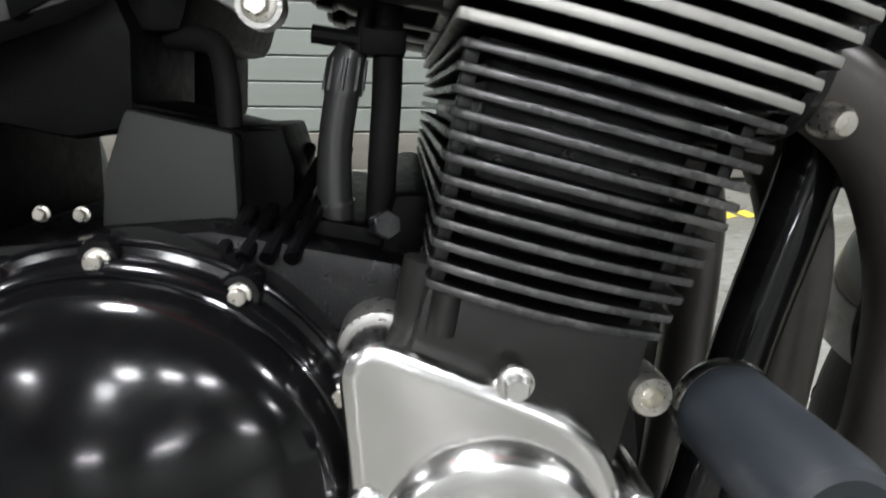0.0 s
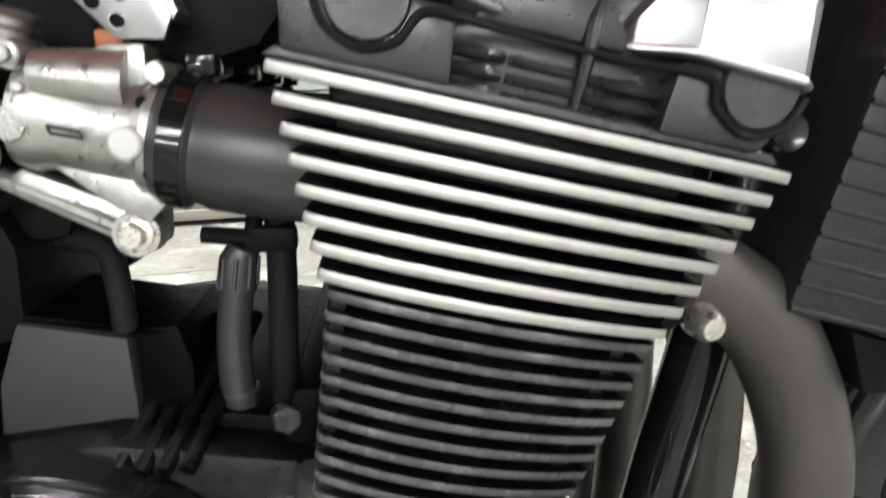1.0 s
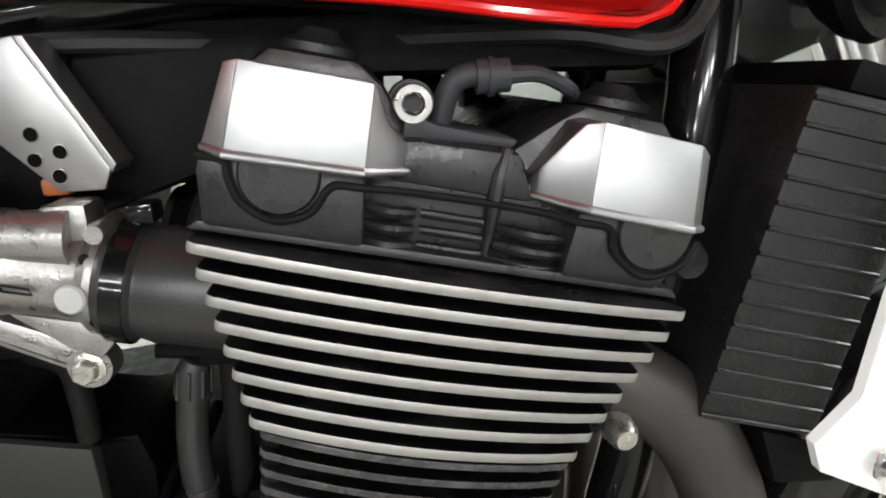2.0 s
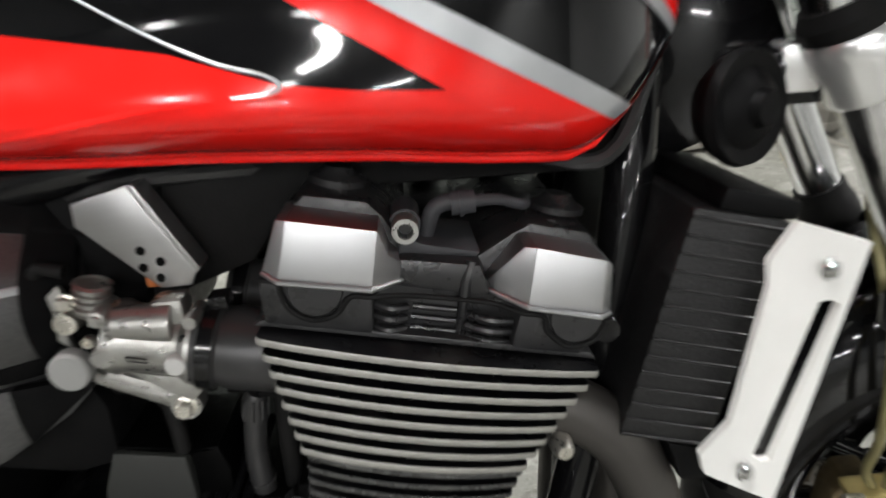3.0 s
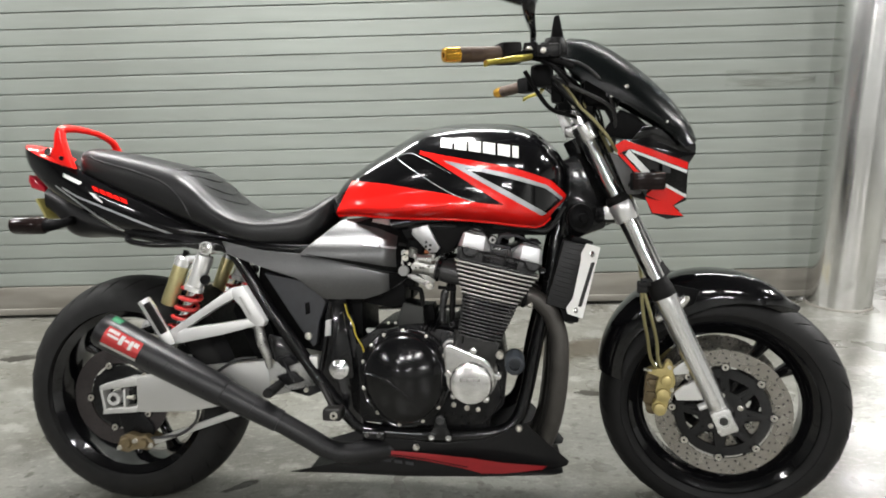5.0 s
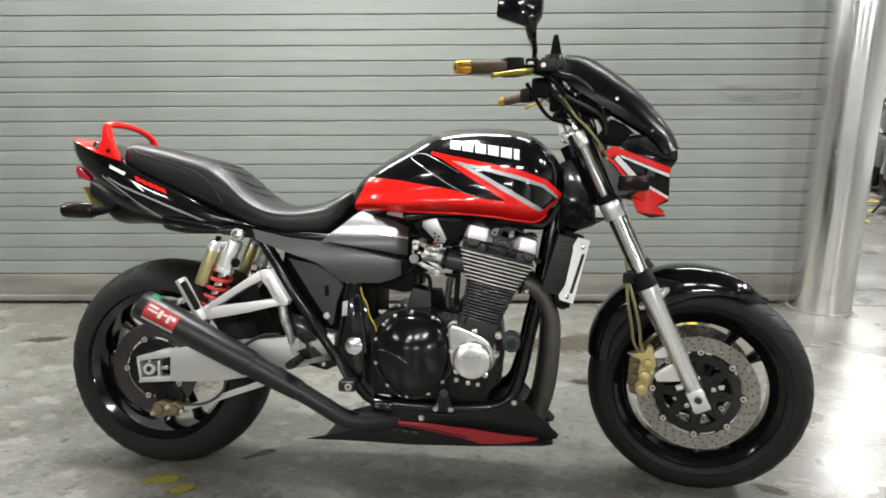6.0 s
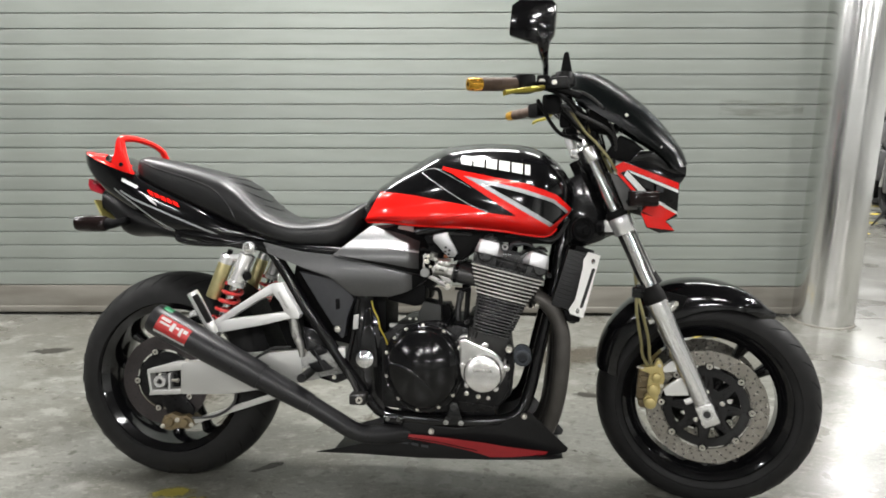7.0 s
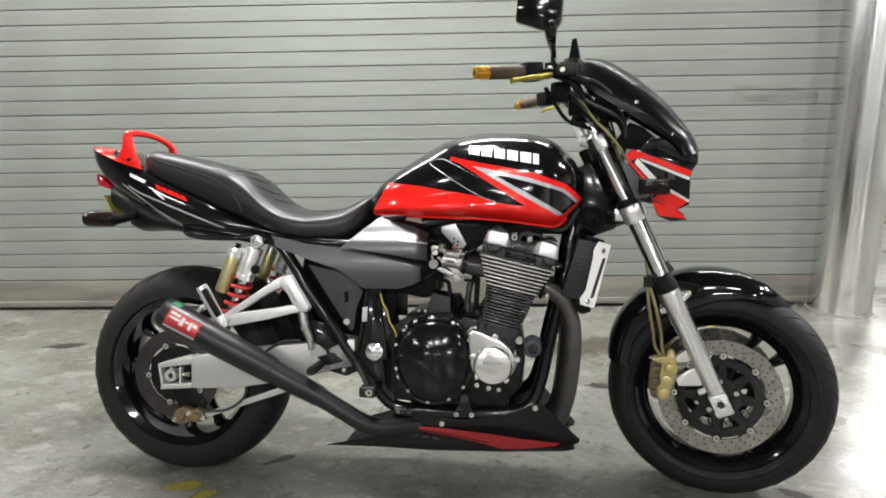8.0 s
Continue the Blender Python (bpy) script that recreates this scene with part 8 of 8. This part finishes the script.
        lathe(bm, (-0.632, 0.165 * s, 0.508), (0, s, 0), [(0, 0), (0.006, 0), (0.005, 0.008), (0, 0.009)], 14)
        part("exhaust_hanger", bm, M["alu_satin"], bike)
    bm = bmesh.new()
    prism(bm, [(-0.66, 0.50), (-0.60, 0.52), (-0.57, 0.505), (-0.60, 0.485)], -0.18, -0.165, 0.004)
    part("hanger_strap", bm, M["black_frame"], bike)
    # rear brake master cylinder, heel plate and rider peg
    bm = bmesh.new()
    tube(bm, [(-0.352, -0.16, 0.512), (-0.345, -0.16, 0.478), (-0.338, -0.16, 0.455), (-0.33, -0.16, 0.435), (-0.325, -0.16, 0.405)], [0.012, 0.0135, 0.012, 0.0105, 0.007], 16, 3)
    tube(bm, [(-0.35, -0.162, 0.507), (-0.375, -0.158, 0.515)], 0.008, 12)
    lathe(bm, (-0.341, -0.162, 0.468), (0, -1, 0), [(0, 0), (0.011, 0), (0.01, 0.012), (0, 0.013)], 18)
    part("rear_master_cylinder", bm, M["cast_alu"], bike, "cast aluminium rear brake master cylinder")
    bm = bmesh.new()
    prism(bm, [(-0.33, 0.49), (-0.29, 0.478), (-0.24, 0.412), (-0.205, 0.366), (-0.193, 0.348), (-0.23, 0.332), (-0.331, 0.358), (-0.337, 0.40)], -0.15, -0.138, 0.004)
    hp = part("footrest_plate", bm, M["black_frame"], bike, "black footrest plate")
    bolts("plate_bolt", [(x, -0.15, z) for x, z in ((-0.28, 0.428), (-0.254, 0.386), (-0.321, 0.42), (-0.322, 0.366), (-0.235, 0.35))], "bolt_steel", hp, r=0.0055, socket=True)
    bm = bmesh.new()
    prism(bm, [(-0.31, 0.428), (-0.275, 0.438), (-0.25, 0.42), (-0.29, 0.405)], -0.164, -0.15, 0.005)
    prism(bm, [(-0.31, 0.385), (-0.265, 0.4), (-0.235, 0.375), (-0.28, 0.362)], -0.165, -0.15, 0.005)
    tube(bm, [(-0.29, -0.16, 0.425), (-0.262, -0.163, 0.37)], 0.005, 8)
    part("pedal_linkage", bm, M["black_engine"], hp, "black brake linkage")
    bm = bmesh.new()
    tube(bm, [(-0.30, -0.15, 0.365), (-0.305, -0.21, 0.36), (-0.304, -0.232, 0.362)], [0.011, 0.0125, 0.0115], 14, 3)
    part("rider_peg", bm, M["rubber"], hp, "black rubber rider footpeg")
    bm = bmesh.new()
    tube(bm, [(-0.2, -0.15, 0.37), (-0.183, -0.16, 0.345), (-0.165, -0.166, 0.315)], 0.0075, 12, 5)
    box(bm, (-0.158, -0.18, 0.303), (0.046, 0.045, 0.03), 0.008, None, 3)
    pedal = part("brake_pedal", bm, M["base_grey"], bike, "worn dark brake pedal")
    bm = bmesh.new()
    lathe(bm, (-0.152, -0.2035, 0.303), (0, -1, 0), [(0.004, 0), (0.0095, 0), (0.009, 0.003), (0.0045, 0.003)], 20, closed=True)
    part("pedal_end", bm, M["bolt_steel"], pedal)
    bm = bmesh.new()
    box(bm, (-0.075, -0.125, 0.497), (0.024, 0.014, 0.011), 0.003)
    box(bm, (-0.062, -0.125, 0.492), (0.012, 0.018, 0.018), 0.003)
    part("wire_connector", bm, M["badge_white"], bike, "small pale wire connector")


rear_end()


# ---- things farther off ----
def hazard_tape():
    root = new("floor_tape")
    tagged(root, "worn yellow and black hazard tape strip on the floor", "floor tape")
    for i in range(12):
        bm = bmesh.new()
        box(bm, (3.1 + 0.2 * i, 3.15 + 0.26 * i, 0.001), (0.17, 0.06, 0.002), 0, None)
        part("tape_block", bm, M["yellow_wire"] if i % 2 else M["tape_black"], root)


hazard_tape()


def tape_corner():
    """An L of hazard tape stuck to the floor near the shutter."""
    root = new("floor_tape")
    tagged(root, "worn yellow and black hazard tape corner beside the shutter", "floor tape")
    for i in range(7):
        bm = bmesh.new()
        t = i / 6
        box(bm, (0, 0, 0), (0.05, 0.046, 0.0016), 0, pose(1.19 + 0.03 * t, 1.6 - 0.28 * t, 0.001, 0, 0, 20))
        part("tape_block", bm, M["yellow_wire"] if i % 2 == 0 else M["tape_black"], root)
    for i in range(3):
        bm = bmesh.new()
        box(bm, (0, 0, 0), (0.046, 0.05, 0.0016), 0, pose(1.29 + 0.05 * i, 1.325, 0.001, 0, 0, 20))
        part("tape_block", bm, M["yellow_wire"] if i % 2 == 0 else M["tape_black"], root)


tape_corner()


def parked_bike(x, y, turn):
    """A motorcycle parked far behind the column, mostly hidden."""
    root = new("parked_motorcycle")
    tagged(root, "dark motorcycle parked far behind the steel column", "motorcycle", "parked motorcycles")
    root.matrix_world = pose(x, y, 0, 0, 0, turn)
    for dx, name in ((-0.68, "rear_wheel"), (0.68, "front_wheel")):
        bm = bmesh.new()
        lathe(bm, (dx, 0, 0.3), (0, 1, 0), [(0.21, -0.05), (0.25, -0.065), (0.29, -0.04), (0.3, 0), (0.29, 0.04), (0.25, 0.065), (0.21, 0.05)], 40, closed=True)
        for k in range(5):
            a = radians(72 * k)
            tube(bm, [(dx, 0, 0.3), (dx + math.cos(a) * 0.22, 0, 0.3 + math.sin(a) * 0.22)], 0.015, 8)
        part(name, bm, M["tyre"], root)
    bm = bmesh.new()
    hull(bm, [(-0.75, 0.75, 0.8, 0.85, 0.08, 3, 3), (-0.3, 0.6, 0.72, 0.8, 0.14, 3, 3), (0.0, 0.62, 0.8, 0.95, 0.17, 3, 3), (0.25, 0.65, 0.82, 0.93, 0.14, 3, 3)], 20, 24)
    part("bodywork", bm, M["far_dark"], root)
    bm = bmesh.new()
    prism(bm, [(-0.25, 0.3), (0.25, 0.28), (0.32, 0.55), (0.2, 0.66), (-0.2, 0.62)], -0.2, 0.2, 0.03)
    part("engine", bm, M["far_dark"], root)
    for s in (-1, 1):
        bm = bmesh.new()
        tube(bm, [(0.68, 0.1 * s, 0.3), (0.42, 0.1 * s, 1.0)], 0.025, 12)
        tube(bm, [(0.42, 0.05 * s, 1.0), (0.28, 0.36 * s, 1.05)], 0.013, 10)
        part("fork_leg", bm, M["chrome"], root)
    bm = bmesh.new()
    lathe(bm, (0.52, 0, 0.92), (1, 0, 0), [(0, -0.12), (0.08, -0.08), (0.095, 0), (0.08, 0.02), (0, 0.03)], 24)
    part("headlamp", bm, M["chrome"], root)
    bm = bmesh.new()
    tube(bm, [(0.0, 0.2, 0.15), (0.0, 0.3, 0.0)], 0.012, 8)
    part("side_stand", bm, M["far_dark"], root)


parked_bike(4.33, 4.2, 70)
parked_bike(5.0, 5.5, 70)


def stain(x, y, rx, ry, turn, mat, label):
    """A thin uneven spill mark on the concrete."""
    bm = bmesh.new()
    rnd = random.Random(int(1000 * (x + 7) + 77 * y))
    n = 26
    ph = [rnd.uniform(0, 6.28) for _ in range(3)]
    pts = []
    for i in range(n):
        a = 2 * math.pi * i / n
        r = 1 + 0.25 * math.sin(2 * a + ph[0]) + 0.2 * math.sin(3 * a + ph[1]) + 0.12 * math.sin(7 * a + ph[2])
        pts.append((rx * r * math.cos(a), ry * r * math.sin(a)))
    vs = [bm.verts.new((p, q, 0.0006)) for p, q in pts]
    bm.faces.new(vs)
    ob = part("floor_stain", bm, M[mat], None)
    ob.matrix_world = pose(x, y, 0.0, 0, 0, turn)
    tagged(ob, label, "stain", "floor stains", "structure")


bm = bmesh.new()
box(bm, (0, 0, 0), (0.42, 0.002, 0.075), 0)
mark = part("wall_mark", bm, M["wall_stain"], None)
mark.matrix_world = pose(1.643, 1.627, 1.09, 0, 2, 0)
tagged(mark, "faint brown drag mark on the shutter slats", "stain", kind="structure")
stain(-0.73, -0.01, 0.07, 0.035, 10, "yellow_stain", "faded yellow spill stain on the concrete floor")
stain(-0.66, -0.06, 0.05, 0.03, 40, "yellow_stain", "faded yellow spill stain on the concrete floor")
stain(-0.48, 0.13, 0.06, 0.022, 30, "floor_stain", "dark oil spot on the concrete floor")
stain(0.62, 0.65, 0.07, 0.025, -10, "floor_stain", "dark oil spot on the concrete floor")
stain(1.02, -0.05, 0.07, 0.02, -25, "floor_stain", "dark oil spot on the concrete floor")
stain(0.72, 1.05, 0.34, 0.16, 5, "brown_stain", "broad brownish stain on the concrete floor")
stain(-1.0, 0.6, 0.3, 0.12, 20, "brown_stain", "broad brownish stain on the concrete floor")
stain(0.1, 0.35, 0.3, 0.15, -15, "brown_stain", "broad brownish stain on the concrete floor")
stain(-1.75, 1.1, 0.12, 0.04, 15, "floor_stain", "dark oil spot on the concrete floor")
bm = bmesh.new()
for i in range(24):
    x0 = -4.8 + 0.2 * i
    box(bm, (x0 + 0.1, 1.302 + 0.002 * math.sin(i * 1.7), 0.0004), (0.2, 0.006 + 0.002 * math.sin(i * 2.3), 0.0008), 0)
tagged(part("floor_joint", bm, M["joint_dirt"]), "thin dark joint across the concrete floor", "floor joint", kind="structure")
bm = bmesh.new()
box(bm, (4.6, 1.6, 0.001), (4.8, 0.02, 0.002), 0)
tagged(part("threshold", bm, M["joint_dirt"]), "dark threshold line on the concrete floor", "threshold", kind="structure")

# ---- the shutter: a lath for each line ----
PITCH, Z_FIRST = 0.0727, 0.963
shutter = new("shutter_wall")
tagged(shutter, "closed grey-green steel roller shutter of narrow horizontal slats", "roller shutter", kind="structure")


def slat_mesh(x0, x1, h):
    bm = bmesh.new()
    prof = [(0.0, 0.011), (0.0056, 0.011), (0.006, 0.001), (0.007, 0.0), (h * 0.5, -0.0004), (h - 0.0015, 0.0), (h - 0.0004, 0.001), (h, 0.003), (h, 0.016), (0.0, 0.016)]
    a = [bm.verts.new((x0, y, z)) for z, y in prof]
    b = [bm.verts.new((x1, y, z)) for z, y in prof]
    n = len(a)
    for i in range(n):
        bm.faces.new((a[i], b[i], b[(i + 1) % n], a[(i + 1) % n]))
    bm.faces.new(a)
    bm.faces.new(b[::-1])
    bmesh.ops.recalc_face_normals(bm, faces=bm.faces[:])
    me = bpy.data.meshes.new("slat")
    bm.to_mesh(me)
    bm.free()
    for p in me.polygons:
        p.use_smooth = True
    me.set_sharp_from_angle(angle=radians(30))
    me.materials.append(M["slat_paint"])
    return me


slat_data = slat_mesh(-7.0, XE - 0.012, PITCH)
first = Z_FIRST - 11 * PITCH
for i in range(40):
    z = first + PITCH * i
    if z < 0.1 or z > CEILING - 0.05:
        continue
    ob = new("slat", slat_data)
    ob.parent = shutter
    ob.location = (0, YW, z)
z_low = min(o.location.z for o in shutter.children)
bm = bmesh.new()
box(bm, ((XE - 7.01) / 2, YW + 0.004, 0.014 + (z_low - 0.014) / 2), (XE + 6.98, 0.022, z_low - 0.016), 0.002)
box(bm, ((XE - 7.01) / 2, YW - 0.008, 0.035), (XE + 6.98, 0.012, 0.03), 0.003)
part("bottom_bar", bm, M["shutter_base"], shutter, "stained bottom bar")
bm = bmesh.new()
box(bm, (XE + 0.008, YW, CEILING / 2), (0.03, 0.03, CEILING), 0.003)
part("guide_rail", bm, M["slat_paint"], shutter, "grey-green steel guide rail")
